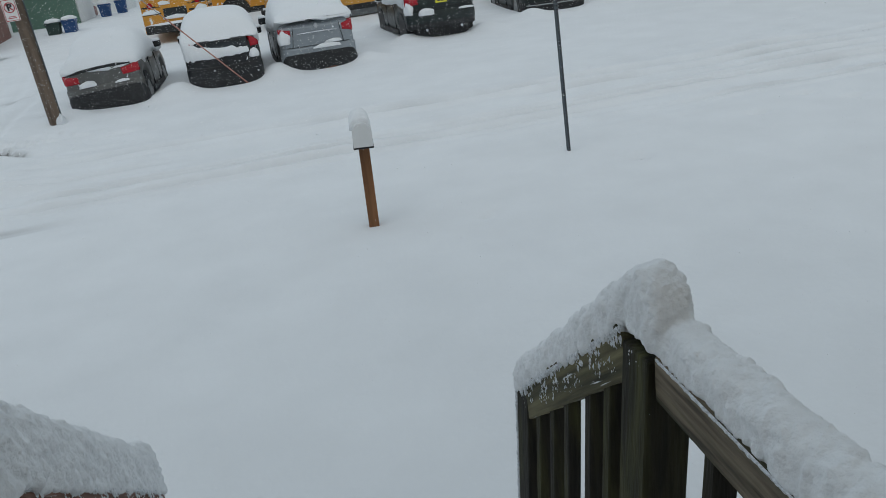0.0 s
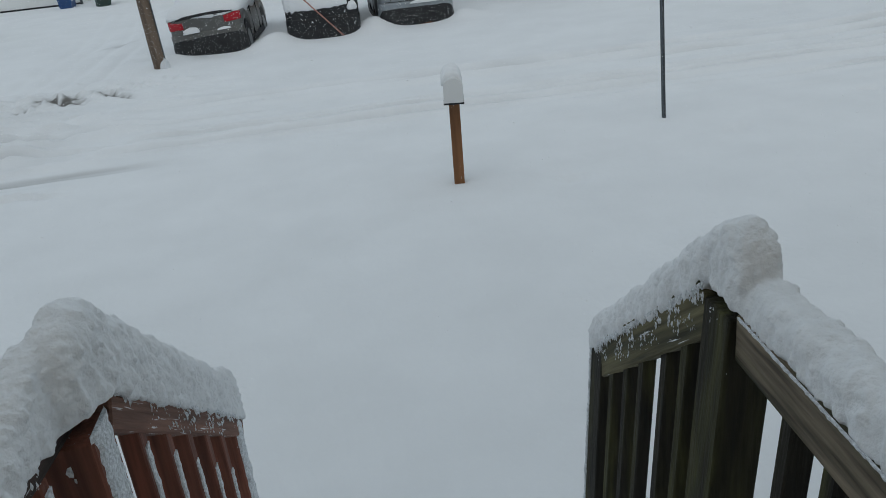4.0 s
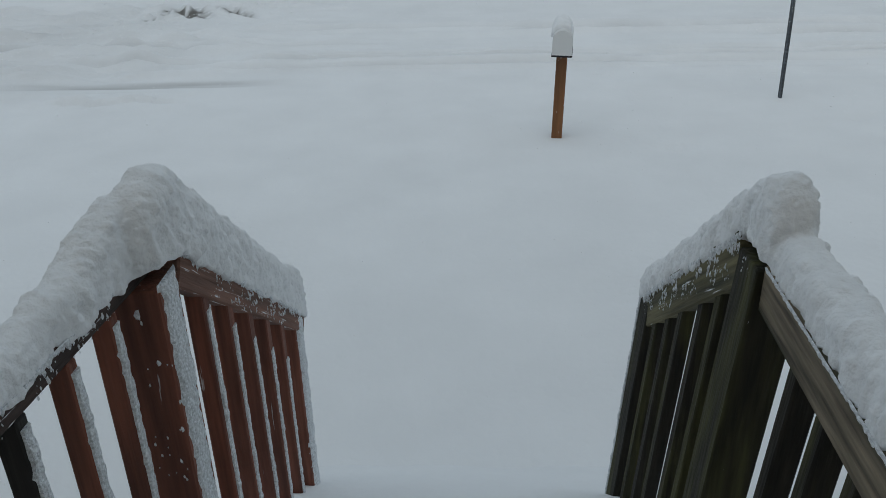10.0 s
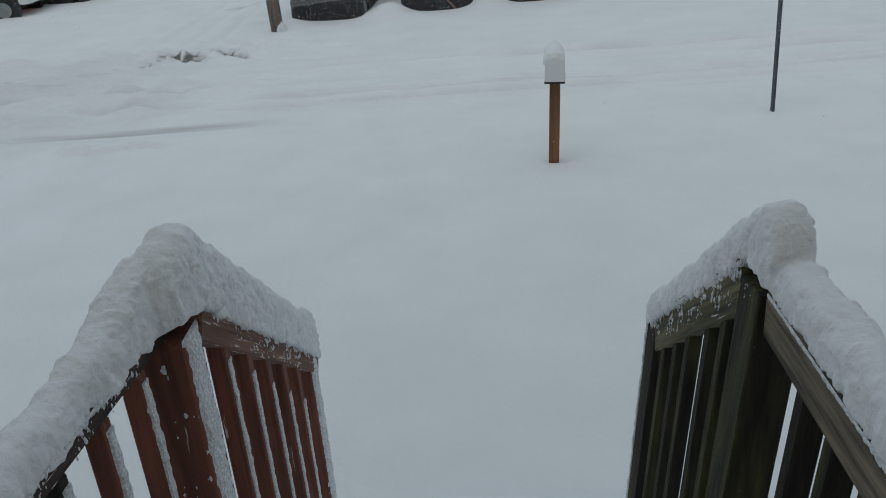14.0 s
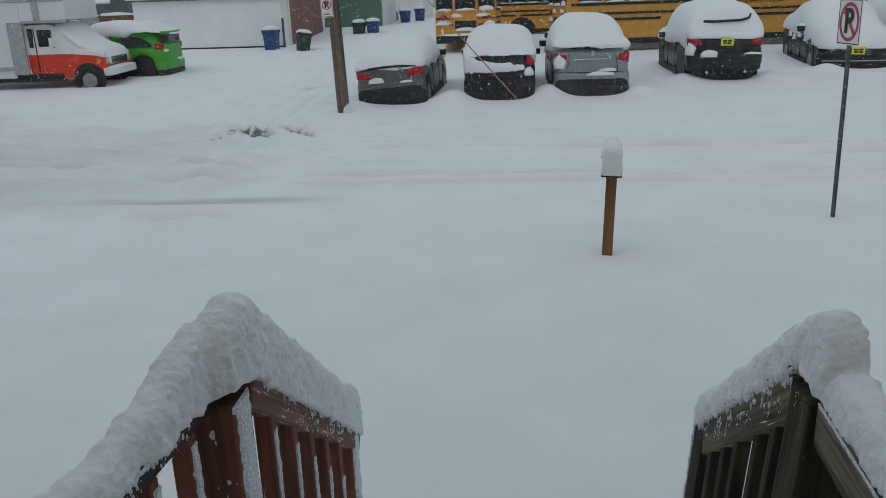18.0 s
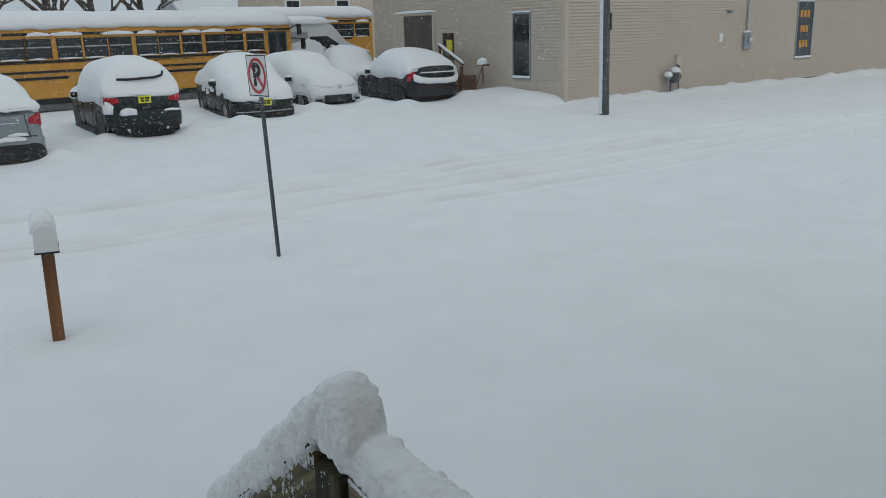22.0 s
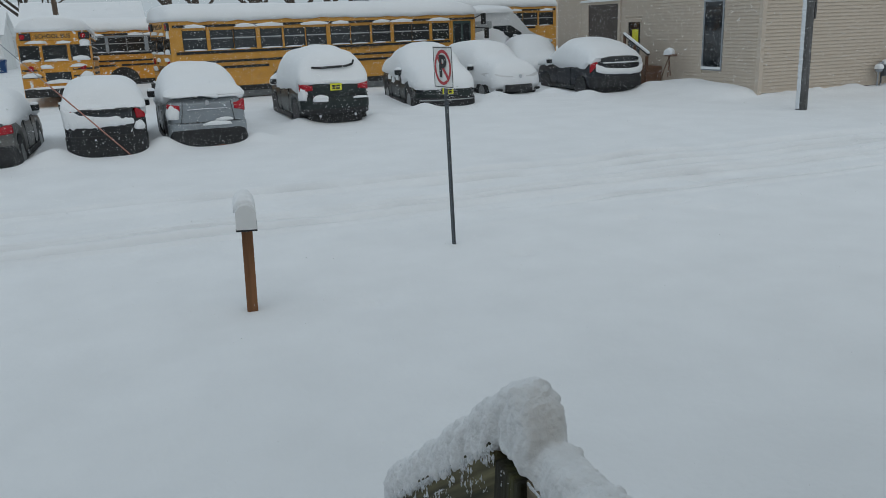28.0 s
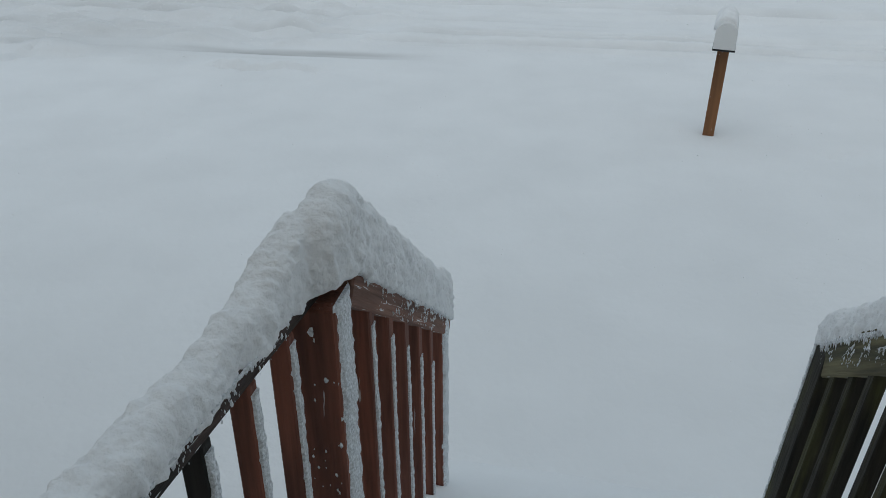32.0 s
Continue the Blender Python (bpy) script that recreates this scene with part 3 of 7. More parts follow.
def drape(name, pieces, material, parent, label, seed, voxel=0.0058):
    """Snow grown together from several lumps: one skin round them all, billowed and grained."""
    bm = bmesh.new()
    for rings in pieces:
        loft(rings, bm=bm)
    bmesh.ops.recalc_face_normals(bm, faces=bm.faces)
    me = bpy.data.meshes.new("drift")
    bm.to_mesh(me)
    bm.free()
    tmp = bpy.data.objects.new("drift", me)
    bpy.context.scene.collection.objects.link(tmp)
    skin = tmp.modifiers.new("skin", "REMESH")
    skin.mode, skin.voxel_size = "VOXEL", voxel
    soft = tmp.modifiers.new("soft", "SMOOTH")
    soft.iterations, soft.factor = 7, 0.6
    out = bpy.data.meshes.new_from_object(tmp.evaluated_get(bpy.context.evaluated_depsgraph_get()))
    bpy.data.objects.remove(tmp)
    bm = bmesh.new()
    bm.from_mesh(out)
    bm.normal_update()
    for v in bm.verts:
        p, n = v.co, v.normal
        if p.y < 0.9:
            continue
        side = 1 - abs(n.z)
        g = 0.006 * nz(p.x + seed, p.y, p.z * 0.8, 11) + 0.010 * (abs(nz(p.x, p.y + seed, p.z * 0.6, 19)) - 0.2) + 0.008 * (abs(nz(p.x + 2 * seed, p.y, p.z * 0.7, 41)) - 0.2)
        g += side * (0.004 * nz(p.x * 0.6, p.y + seed, p.z * 0.25, 42) + 0.0028 * nz(p.x + seed, p.y * 1.3, p.z * 0.6, 80))
        g += (0.4 + 0.6 * side) * 0.009 * (abs(nz(p.x + 3 * seed, p.y, p.z, 58)) - 0.18) + 0.0016 * nz(p.x, p.y, p.z + seed, 140)
        v.co = p + n * g
    return part(name, bm, material, parent, label, True)


def lying(stops, n=22, low=0.012):
    """Rings of a rounded bank along (x, y, z, half width, height); its ends are rounded off."""
    rings = []
    pts = [Vector(q[:3]) for q in stops]
    total = sum((q - p).length for p, q in zip(pts, pts[1:]))
    gone = 0.0
    for j, (a, b) in enumerate(zip(stops, stops[1:])):
        ln = (pts[j + 1] - pts[j]).length
        m = max(2, int(ln / 0.02))
        for i in range(m + (j == len(stops) - 2)):
            f = i / m
            p = pts[j].lerp(pts[j + 1], f)
            half, high = a[3] + (b[3] - a[3]) * f, a[4] + (b[4] - a[4]) * f
            e = min(1.0, (min(gone + ln * f, total - gone - ln * f) + 0.004) / 0.045)
            e = math.sqrt(max(0.02, 1 - (1 - e) ** 2))
            high *= 1 + 0.045 * nz(p.x, p.y, p.z, 9)
            ring = []
            for k in range(n):
                t = math.pi * k / (n - 1)
                c, q = math.cos(t), math.sin(t)
                ring.append(p + Vector((half * math.copysign(abs(c) ** 0.62, c) * (0.55 + 0.45 * e) * (1 + 0.1 * q), 0, (high * e + low) * q ** 0.72 - low)))
            rings.append(ring)
        gone += ln
    return rings


def frost_specks(rg, spots, seed):
    """Small crumbs of snow frozen to the wood; spots: (count, corner, along, down, facing, clumping)."""
    rnd = random.Random(seed)
    bm = bmesh.new()
    for count, o, u, v, f, power in spots:
        o, u, v, f = Vector(o), Vector(u), Vector(v), Vector(f)
        s1, s2 = u.normalized(), v.normalized()
        for _ in range(count):
            a, b = rnd.random(), rnd.random() ** power
            p = o + u * a + v * b
            if nz(p.x + seed, p.y, p.z, 17) < -0.05:
                continue
            r = (0.0012 + 0.0042 * rnd.random() ** 3) * (1.25 - 0.6 * b)
            ring = [bm.verts.new(p + s1 * r * math.cos(q) * rnd.uniform(0.6, 1.3) + s2 * r * 1.7 * math.sin(q) * rnd.uniform(0.6, 1.4)) for q in (0, 1.05, 2.1, 3.14, 4.2, 5.2)]
            tip = bm.verts.new(p + f * r * 0.8)
            for q in range(6):
                bm.faces.new((ring[q], ring[(q + 1) % 6], tip))
    tagged(part("frost_specks", bm, FROST, rg), kind="stuff")


def fringe(rg, a, b, drop, seed, facing, swell=0.0):
    """Ragged edge of snow frozen to a rail's face, from a to b, hanging by about drop."""
    a, b, facing = Vector(a), Vector(b), Vector(facing)
    count = int((b - a).length / 0.004)
    rings = []
    for i in range(count + 1):
        f = i / count
        p = a + (b - a) * f
        s = f * (b - a).length
        k = 0.6 * abs(nz(s * 50 + seed, 3, 1, 1)) + 0.6 * max(0, nz(s * 150, seed, 5, 1)) + 0.7 * max(0, nz(s * 14, seed + 4, 0, 1))
        d = 0.004 + drop * k * (1 + swell * f)
        t = 0.004 + 0.003 * nz(s * 90, 2, seed, 1)
        rings.append([p, p + facing * t, p + facing * t * 0.8 - Vector((0, 0, d * 0.7)), p - Vector((0, 0, d))])
    part("snow_fringe", loft(rings), FROST, rg, "ragged snow frozen to the rail")


def red_railing():
    rg = thing("porch_railing", pose(0, 0, 0), "red-stained wooden porch railing with a thick ridge of snow", "railing", "railings either side of the steps")

    def cx(y):
        return -0.295 - 0.068 * (YP - y)

    y0 = 1.753
    part("post", box((-0.297, y0, 0.02), (-0.209, y0 + 0.093, ZP - 0.04), 0.004), RED_WOOD, rg)
    part("post", box((-0.302, 2.68, -0.1), (-0.212, 2.77, stair_z(2.72) - 0.005), 0.004), RED_WOOD, rg)
    part("post", box((cx(-0.55) - 0.045, -0.6, 0.02), (cx(-0.55) + 0.045, -0.51, ZP - 0.04), 0.004), RED_WOOD, rg)
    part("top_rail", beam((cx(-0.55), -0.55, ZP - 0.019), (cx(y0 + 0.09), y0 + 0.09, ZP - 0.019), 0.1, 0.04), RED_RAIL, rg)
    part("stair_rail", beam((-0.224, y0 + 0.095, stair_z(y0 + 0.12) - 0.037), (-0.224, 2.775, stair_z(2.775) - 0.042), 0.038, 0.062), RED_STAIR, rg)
    part("bottom_rail", beam((cx(-0.55), -0.55, DECK + 0.12), (-0.25, y0, DECK + 0.12), 0.038, 0.07), RED_WOOD, rg)
    part("bottom_rail", beam((-0.23, y0 + 0.09, DECK + 0.12), (-0.23, YE, stair_z(YE) - 0.78), 0.038, 0.07), RED_WOOD, rg)
    k, y = 0, 1.672
    while y > -0.5:
        x = -0.276 - 0.07 * (1.672 - y)
        part("baluster", box((x - 0.019, y - 0.014, DECK + 0.1), (x + 0.019, y + 0.014, ZP - 0.038), 0.003), DARK_WOOD if k == 2 else RED_WOOD, rg)
        part("clinging_snow", crust((x + 0.02, y + 0.001, ZP - 0.055), (x + 0.02, y + 0.001, DECK + 0.15), 0.026, 0.005, (1, 0, 0), k * 3.1), FROST, rg)
        y -= 0.134
        k += 1
    for i in range(5):
        y = 1.968 + 0.1395 * i
        z = stair_z(y)
        part("baluster", box((-0.248, y - 0.019, z - 0.98), (-0.21, y + 0.019, z - 0.06), 0.003), RED_WOOD, rg)
        part("clinging_snow", crust((-0.209, y + 0.004, z - 0.12 - 0.02 * i), (-0.209, y + 0.004, z - 0.84), 0.026, 0.004, (1, 0, 0), i * 5.7 + 40), FROST, rg)
    part("clinging_snow", crust((-0.208, y0 + 0.046, ZP - 0.03), (-0.208, y0 + 0.048, 0.1), 0.082, 0.007, (1, 0, 0), 71), FROST, rg)
    part("clinging_snow", crust((-0.211, 2.725, stair_z(2.72) - 0.02), (-0.211, 2.725, 0), 0.085, 0.008, (1, 0, 0), 88), FROST, rg)
    part("clinging_snow", crust((-0.285, 2.679, stair_z(2.72) - 0.33), (-0.285, 2.679, 0.2), 0.018, 0.004, (0, -1, 0), 96), FROST, rg)
    level_bank = [(cx(y) + 0.016, y, ZP, w, h) for y, w, h in ((-0.55, 0.044, 0.07), (1.0, 0.043, 0.068), (1.2, 0.041, 0.062), (1.45, 0.037, 0.057), (1.58, 0.037, 0.066), (1.68, 0.04, 0.09), (1.76, 0.044, 0.12), (1.84, 0.046, 0.132))]
    stair_bank = [(-0.256, 1.74, ZP + 0.006, 0.044, 0.09), (-0.25, 1.8, ZP + 0.004, 0.05, 0.128), (-0.244, 1.86, ZP + 0.002, 0.054, 0.146)]
    stair_bank += [(-0.25, y, stair_z(y) - 0.006, w, h) for y, w, h in ((1.91, 0.056, 0.184), (1.99, 0.053, 0.184), (2.15, 0.05, 0.176), (2.45, 0.049, 0.166), (2.66, 0.049, 0.162), (2.74, 0.052, 0.172), (2.82, 0.054, 0.186))]
    drape("rail_snow", [lying(level_bank), lying(stair_bank)], SNOW_NEAR, rg, "thick lumpy snow lying on the rail", 3.0)
    fringe(rg, (-0.2045, 1.84, stair_z(1.84) - 0.006), (-0.2045, 2.77, stair_z(2.77) - 0.006), 0.03, 3, (1, 0, 0))
    fringe(rg, (cx(-0.5) + 0.0505, -0.5, ZP), (cx(1.8) + 0.0505, 1.8, ZP), 0.02, 8, (1, 0, 0))
    frost_specks(rg, ((420, (-0.2045, 1.85, stair_z(1.85) - 0.008), (0, 0.9, -0.9 * SLOPE), (0, 0, -0.075), (1, 0, 0), 1.8),
                      (300, (cx(1.0) + 0.0505, 1.0, ZP - 0.002), (0.05, 0.75, 0), (0, 0, -0.038), (1, 0, 0), 1.2),
                      (60, (-0.296, y0 - 0.001, 1.75), (0.085, 0, 0), (0, 0, -0.7), (0, -1, 0), 1.0)), 5)
    return rg


def mossy_railing():
    rg = thing("porch_railing", pose(0, 0, 0), "mossy green weathered wooden porch railing under thick snow", "railing", "railings either side of the steps")

    def stick(x0, x1, ya, yb, z0, z1, e=0.003):
        """An upright that leans: its foot stands further in than its head."""
        bm = box((x0, ya, z0), (x1, yb, z1), e)
        for v in bm.verts:
            v.co.x -= 0.07 * (z1 - v.co.z)
        return bm

    def face(y):
        return 0.834 - 0.055 * (1.81 - y)

    y0, y1 = 1.762, 1.855
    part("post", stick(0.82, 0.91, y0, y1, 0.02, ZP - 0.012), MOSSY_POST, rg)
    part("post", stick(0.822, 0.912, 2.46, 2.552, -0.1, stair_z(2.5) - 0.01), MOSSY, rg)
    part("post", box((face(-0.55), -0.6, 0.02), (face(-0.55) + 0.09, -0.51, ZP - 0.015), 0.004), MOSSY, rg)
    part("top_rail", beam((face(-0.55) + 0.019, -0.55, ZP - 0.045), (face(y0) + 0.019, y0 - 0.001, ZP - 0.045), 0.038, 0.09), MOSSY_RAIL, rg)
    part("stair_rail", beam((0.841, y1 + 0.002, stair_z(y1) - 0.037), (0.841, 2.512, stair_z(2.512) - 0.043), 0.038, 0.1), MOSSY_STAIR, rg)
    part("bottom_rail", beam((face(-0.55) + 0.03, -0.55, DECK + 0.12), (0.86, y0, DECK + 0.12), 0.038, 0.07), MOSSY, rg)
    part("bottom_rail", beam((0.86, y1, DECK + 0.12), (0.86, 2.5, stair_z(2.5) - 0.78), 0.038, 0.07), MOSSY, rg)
    y = 1.61
    while y > -0.5:
        x = face(y) + 0.024
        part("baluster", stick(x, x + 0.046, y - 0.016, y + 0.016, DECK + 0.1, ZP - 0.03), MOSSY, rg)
        y -= 0.122
    for i, y in enumerate((1.952, 2.061, 2.185, 2.3, 2.4)):
        z = stair_z(y)
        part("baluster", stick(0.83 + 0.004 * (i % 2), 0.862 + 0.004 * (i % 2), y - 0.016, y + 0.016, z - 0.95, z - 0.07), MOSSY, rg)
        part("clinging_snow", crust((0.83, y + 0.012, z - 0.28 - 0.06 * i), (0.83 - 0.036, y + 0.012, z - 0.8), 0.006, 0.002, (-1, 0, 0), i * 3.7), FROST, rg)
    part("clinging_snow", crust((0.821, 2.546, stair_z(2.5) - 0.03), (0.821 - 0.07 * 1.1, 2.546, stair_z(2.5) - 1.13), 0.016, 0.005, (-1, 0, 0), 61), FROST, rg)
    level_bank = [(face(y) + 0.046, y, ZP + 0.004, w, h) for y, w, h in ((-0.55, 0.042, 0.066), (1.2, 0.042, 0.066), (1.5, 0.042, 0.064), (1.68, 0.042, 0.062), (1.76, 0.042, 0.066))]
    stair_bank = [(0.862, 1.74, ZP + 0.018, 0.036, 0.074), (0.87, 1.765, ZP + 0.018, 0.046, 0.11), (0.874, 1.82, ZP + 0.018, 0.05, 0.128), (0.874, 1.855, ZP + 0.018, 0.048, 0.11)]
    stair_bank += [(0.866, y, stair_z(y) + 0.009, w, h) for y, w, h in ((1.9, 0.046, 0.112), (2.0, 0.045, 0.106), (2.1, 0.045, 0.102), (2.35, 0.045, 0.098), (2.5, 0.046, 0.1), (2.59, 0.048, 0.108))]
    drape("rail_snow", [lying(level_bank), lying(stair_bank)], SNOW_NEAR, rg, "thick lumpy snow lying on the rail", 11.0)
    fringe(rg, (0.8215, 1.86, stair_z(1.86) + 0.016), (0.8215, 2.51, stair_z(2.51) + 0.01), 0.03, 11, (-1, 0, 0), 1.2)
    fringe(rg, (face(-0.5) - 0.0005, -0.5, ZP), (face(1.75) - 0.0005, 1.75, ZP), 0.007, 17, (-1, 0, 0))
    frost_specks(rg, ((700, (0.8215, 1.86, stair_z(1.86) + 0.008), (0, 0.64, -0.64 * SLOPE), (0, 0, -0.085), (-1, 0, 0), 2.2),
                      (150, (face(1.0) - 0.0005, 1.0, ZP - 0.002), (0.066, 0.75, 0), (0, 0, -0.06), (-1, 0, 0), 2.6),
                      (110, (0.8195, y1 - 0.03, ZP), (0, 0.028, 0), (0, 0, -0.1), (-1, 0, 0), 1.0),
                      (160, (0.8195, y0, ZP), (0, 0.09, 0), (0, 0, -0.75), (-1, 0, 0), 2.0),
                      (60, (0.83, 2.47, 1.2), (0, 0.07, 0), (0, 0, -0.6), (-1, 0, 0), 1.0)), 9)
    return rg


red_railing()
mossy_railing()

# out of view: wall height and added eaves block sky from the near snow
house = tagged(part("wall_house", box((-7, -0.9, 0), (8, -0.66, 7.2)), SIDING), "unseen tan house wall behind the porch, tall enough to shade the near snow", "wall", kind="structure")
eaves = tagged(part("eaves", box((-7.4, -3.4, 7.2), (8.4, -0.2, 7.5), 0.02), TRIM), "unseen tan eaves added over the porch wall to shade the near snow", "eaves", kind="structure")


# ---- mailbox and street signs ----
def mailbox(m):
    mb = thing("mailbox", m, "white rural mailbox on a brown timber post, capped with snow", "mailbox")
    part("post", box((-0.05, -0.05, -0.3), (0.05, 0.05, 0.82), 0.006), POST_WOOD, mb)
    part("tray", box((-0.094, -0.246, 0.825), (0.094, 0.2, 0.842), 0.003), BLACK, mb)
    prof = [(-0.09, 0.843), (0.09, 0.843), (0.09, 0.975)] + [(0.09 * math.cos(a), 0.975 + 0.09 * math.sin(a)) for a in (math.pi * k / 10 for k in range(1, 10))] + [(-0.09, 0.975)]
    part("box", loft([[(x, y, z) for x, z in prof] for y in (-0.24, 0.25)]), WHITE_PAINT, mb)
    face = [(x * 0.97, z * 0.99 + 0.009) for x, z in prof]
    part("door", loft([[(x, y, z) for x, z in face] for y in (-0.252, -0.238)]), WHITE_PAINT, mb, "closed white mailbox door")
    rings = []
    for i in range(12):
        y = -0.15 + 0.42 * i / 11
        e = math.sin(math.pi * min(1, max(0.08, (i + 0.5) / 12))) ** 0.35
        rings.append([(-0.014 + 0.098 * math.cos(a) * (0.93 + 0.07 * e), y, 0.985 + 0.165 * e * max(0, math.sin(a)) ** 0.7 + 0.012 * nz(math.cos(a), y * 4, 2, 2)) for a in (math.pi * k / 12 for k in range(13))])
    part("snow_cap", loft(rings), SNOW_NEAR, mb, "rounded snow cap", True)
    return mb


mailbox(pose(1.21, 8.05, 0.0, 0, 1.5, -8))


def no_parking_sign(m, name, label, wide, high, z, post):
    sg = thing(name, m, label, "sign")
    if post:
        bm = box((-0.024, -0.008, -0.4), (0.024, 0.022, z + high - 0.02), 0.003)
        part("post", bm, GALV, sg, "perforated galvanised steel post")
        holes = bmesh.new()
        for k in range(1, int(z / 0.04)):
            zc = 0.04 * k
            box((-0.008, -0.0095, zc - 0.008), (0.008, -0.0075, zc + 0.008), 0, holes)
            box((-0.0255, -0.001, zc - 0.008), (-0.0235, 0.015, zc + 0.008), 0, holes)
            box((0.0235, -0.001, zc - 0.008), (0.0255, 0.015, zc + 0.008), 0, holes)
            box((-0.008, 0.0215, zc - 0.008), (0.008, 0.0235, zc + 0.008), 0, holes)
        tagged(part("post_holes", holes, SIGN_BLACK, sg), kind="stuff")
    y = -0.012
    part("plate", box((-wide / 2, y - 0.003, z), (wide / 2, y, z + high), 0.0), SIGN_WHITE, sg, "white sign plate")
    f = -y + 0.006
    cz, r = (z + high * 0.5, wide * 0.42) if post else (z + high * 0.62, wide * 0.36)
    bd = bmesh.new()
    t = 0.01
    for lo, hi in (((-wide / 2 + t, z + t), (wide / 2 - t, z + 2 * t)), ((-wide / 2 + t, z + high - 2 * t), (wide / 2 - t, z + high - t)),
                   ((-wide / 2 + t, z + t), (-wide / 2 + 2 * t, z + high - t)), ((wide / 2 - 2 * t, z + t), (wide / 2 - t, z + high - t))):
        box((lo[0], -f + 0.001, lo[1]), (hi[0], -f + 0.003, hi[1]), 0, bd)
    part("border", bd, SIGN_BLACK if post else SIGN_RED, sg)
    text("letter", "P", r * 1.75, SIGN_BLACK, sg, pose(0, -f - 0.006, cz, 90, 0, 0), 1.0, 0.008)
    ring = bmesh.new()
    N = 28
    sq = 1.0
    rr = [[(q * math.cos(2 * math.pi * k / N), -f - d, cz + sq * q * math.sin(2 * math.pi * k / N)) for q, d in ((r, 0), (r, 0.003), (r * 0.83, 0.003), (r * 0.83, 0))] for k in range(N + 1)]
    loft(rr, closed=True, caps=False, bm=ring)
    part("prohibition_ring", ring, SIGN_RED, sg, "red ring")
    part("prohibition_bar", beam((-r * 0.68, -f - 0.003, cz + sq * r * 0.68), (r * 0.68, -f - 0.003, cz - sq * r * 0.68), 0.002, r * 0.2, 0), SIGN_RED, sg, "red slash")
    if not post:
        for a, b, c in ((-0.3, 0.3, 0.13), (-0.22, 0.22, 0.2)):
            part("small_print", box((wide * a, -f, z + high * c), (wide * b, -f + 0.003, z + high * (c + 0.035))), SIGN_RED, sg)
    return sg


no_parking_sign(pose(3.752, 9.2, 0.0, 0, -1.3, 0) @ pose(0, 0, 0, 0, 0, -84), "no_parking_sign", "white no-parking sign on a perforated steel post standing in the snow", 0.457, 0.457, 1.86, True)


def utility_pole(m, r, high, label, wood=POLE_WOOD):
    up = thing("utility_pole", m, label, "utility pole")
    rings = []
    for i in range(24):
        z = -0.4 + (high + 0.4) * i / 23
        q = r * (1 - 0.25 * i / 23)
        rings.append([(q * math.cos(a) * (1 + 0.05 * nz(math.cos(a), math.sin(a), z, 3)), q * math.sin(a) * (1 + 0.05 * nz(math.sin(a), math.cos(a), z, 3)), z) for a in (2 * math.pi * k / 18 for k in range(18))])
    part("pole", loft(rings), wood, up, smooth=True)
    return up


pole_near = utility_pole(pose(-3.24, 17.0, 0.1, 0, -1.8, 0), 0.125, 9.0, "weathered brown wooden utility pole beside the parked cars")
part("ground_wire_guard", tube([(0.13, -0.03, 0.0), (0.128, -0.03, 0.35), (0.125, -0.03, 4.0)], 0.012), GALV, pole_near)
part("base_snow", blob((0.02, -0.16, -0.05), (0.2, 0.06, 0.26), 0.4, 12, 4), FROST, pole_near)
no_parking_sign(pose(-3.34, 16.86, 0.1, 0, -1.8, 0), "no_parking_sign", "small white no-parking sign nailed to the wooden utility pole", 0.25, 0.38, 2.0, False)
pole_far = utility_pole(pose(16.45, 16.5, 0.1, 0, -0.7, 0), 0.14, 9.0, "grey weathered utility pole plastered with snow on one side", GREY_POLE)
rs = crust((-0.15, 0.0, 9.0), (-0.14, 0.0, 0.1), 0.13, 0.012, (-1, 0, 0), 3, 0.05)
part("clinging_snow", rs, FROST, pole_far)
part("step_bracket", box((0.11, -0.1, 2.3), (0.17, 0.02, 2.75), 0.01), GREY_POLE, pole_far)
guy = thing("guy_wire", pose(0, 0, 0), "reddish plastic sleeve on the pole's guy wire", "guy wire")
part("sleeve", tube([(0.42, 18.3, 0.15), (-0.95, 17.85, 1.75)], 0.014), CORD, guy)
part("wire", tube([(-0.95, 17.85, 1.75), (-3.2, 17.05, 4.38)], 0.008, 6), METER, guy)


# ---- vehicles ----
def wheel(parent, x, y, r=0.33, w=0.21, face=1):
    tyre = part("wheel", lathe([(r * 0.62, -w / 2), (r * 0.93, -w / 2), (r, -w / 2 + 0.04), (r, w / 2 - 0.04), (r * 0.93, w / 2), (r * 0.62, w / 2)], 24, "y"), RUBBER, parent, smooth=False)
    tyre.matrix_basis = pose(x, y, r)
    rim = bmesh.new()
    yo = face * w * 0.4
    lathe([(r * 0.62, yo - 0.03), (r * 0.62, yo), (r * 0.55, yo), (r * 0.55, yo - 0.03)], 24, "y", rim)
    for k in range(5):
        a = 2 * math.pi * k / 5
        beam((0, yo - 0.01, 0), (r * 0.58 * math.cos(a), yo - 0.01, r * 0.58 * math.sin(a)), 0.03, r * 0.2, 0, rim)
    part("rim", rim, ALU, tyre)
    part("hub", lathe([(r * 0.6, -0.02), (r * 0.6, 0.0)], 16, "y"), BLACK, tyre)
    return tyre


def section(w, wr, zb, belt, roof):
    h = [(w * 0.8, zb), (w * 0.94, zb + 0.05), (w * 0.99, zb + (belt - zb) * 0.35), (w, zb + (belt - zb) * 0.6), (w * 0.97, belt - 0.06), (w * 0.94, belt),
         ((w * 0.94 + wr) / 2 + 0.02, (belt + roof) / 2), (wr, roof - 0.06 * min(1, (roof - belt) * 4)), (wr * 0.82, roof - 0.01), (wr * 0.4, roof)]
    return [(y, z) for y, z in h] + [(-y, z) for y, z in reversed(h)]


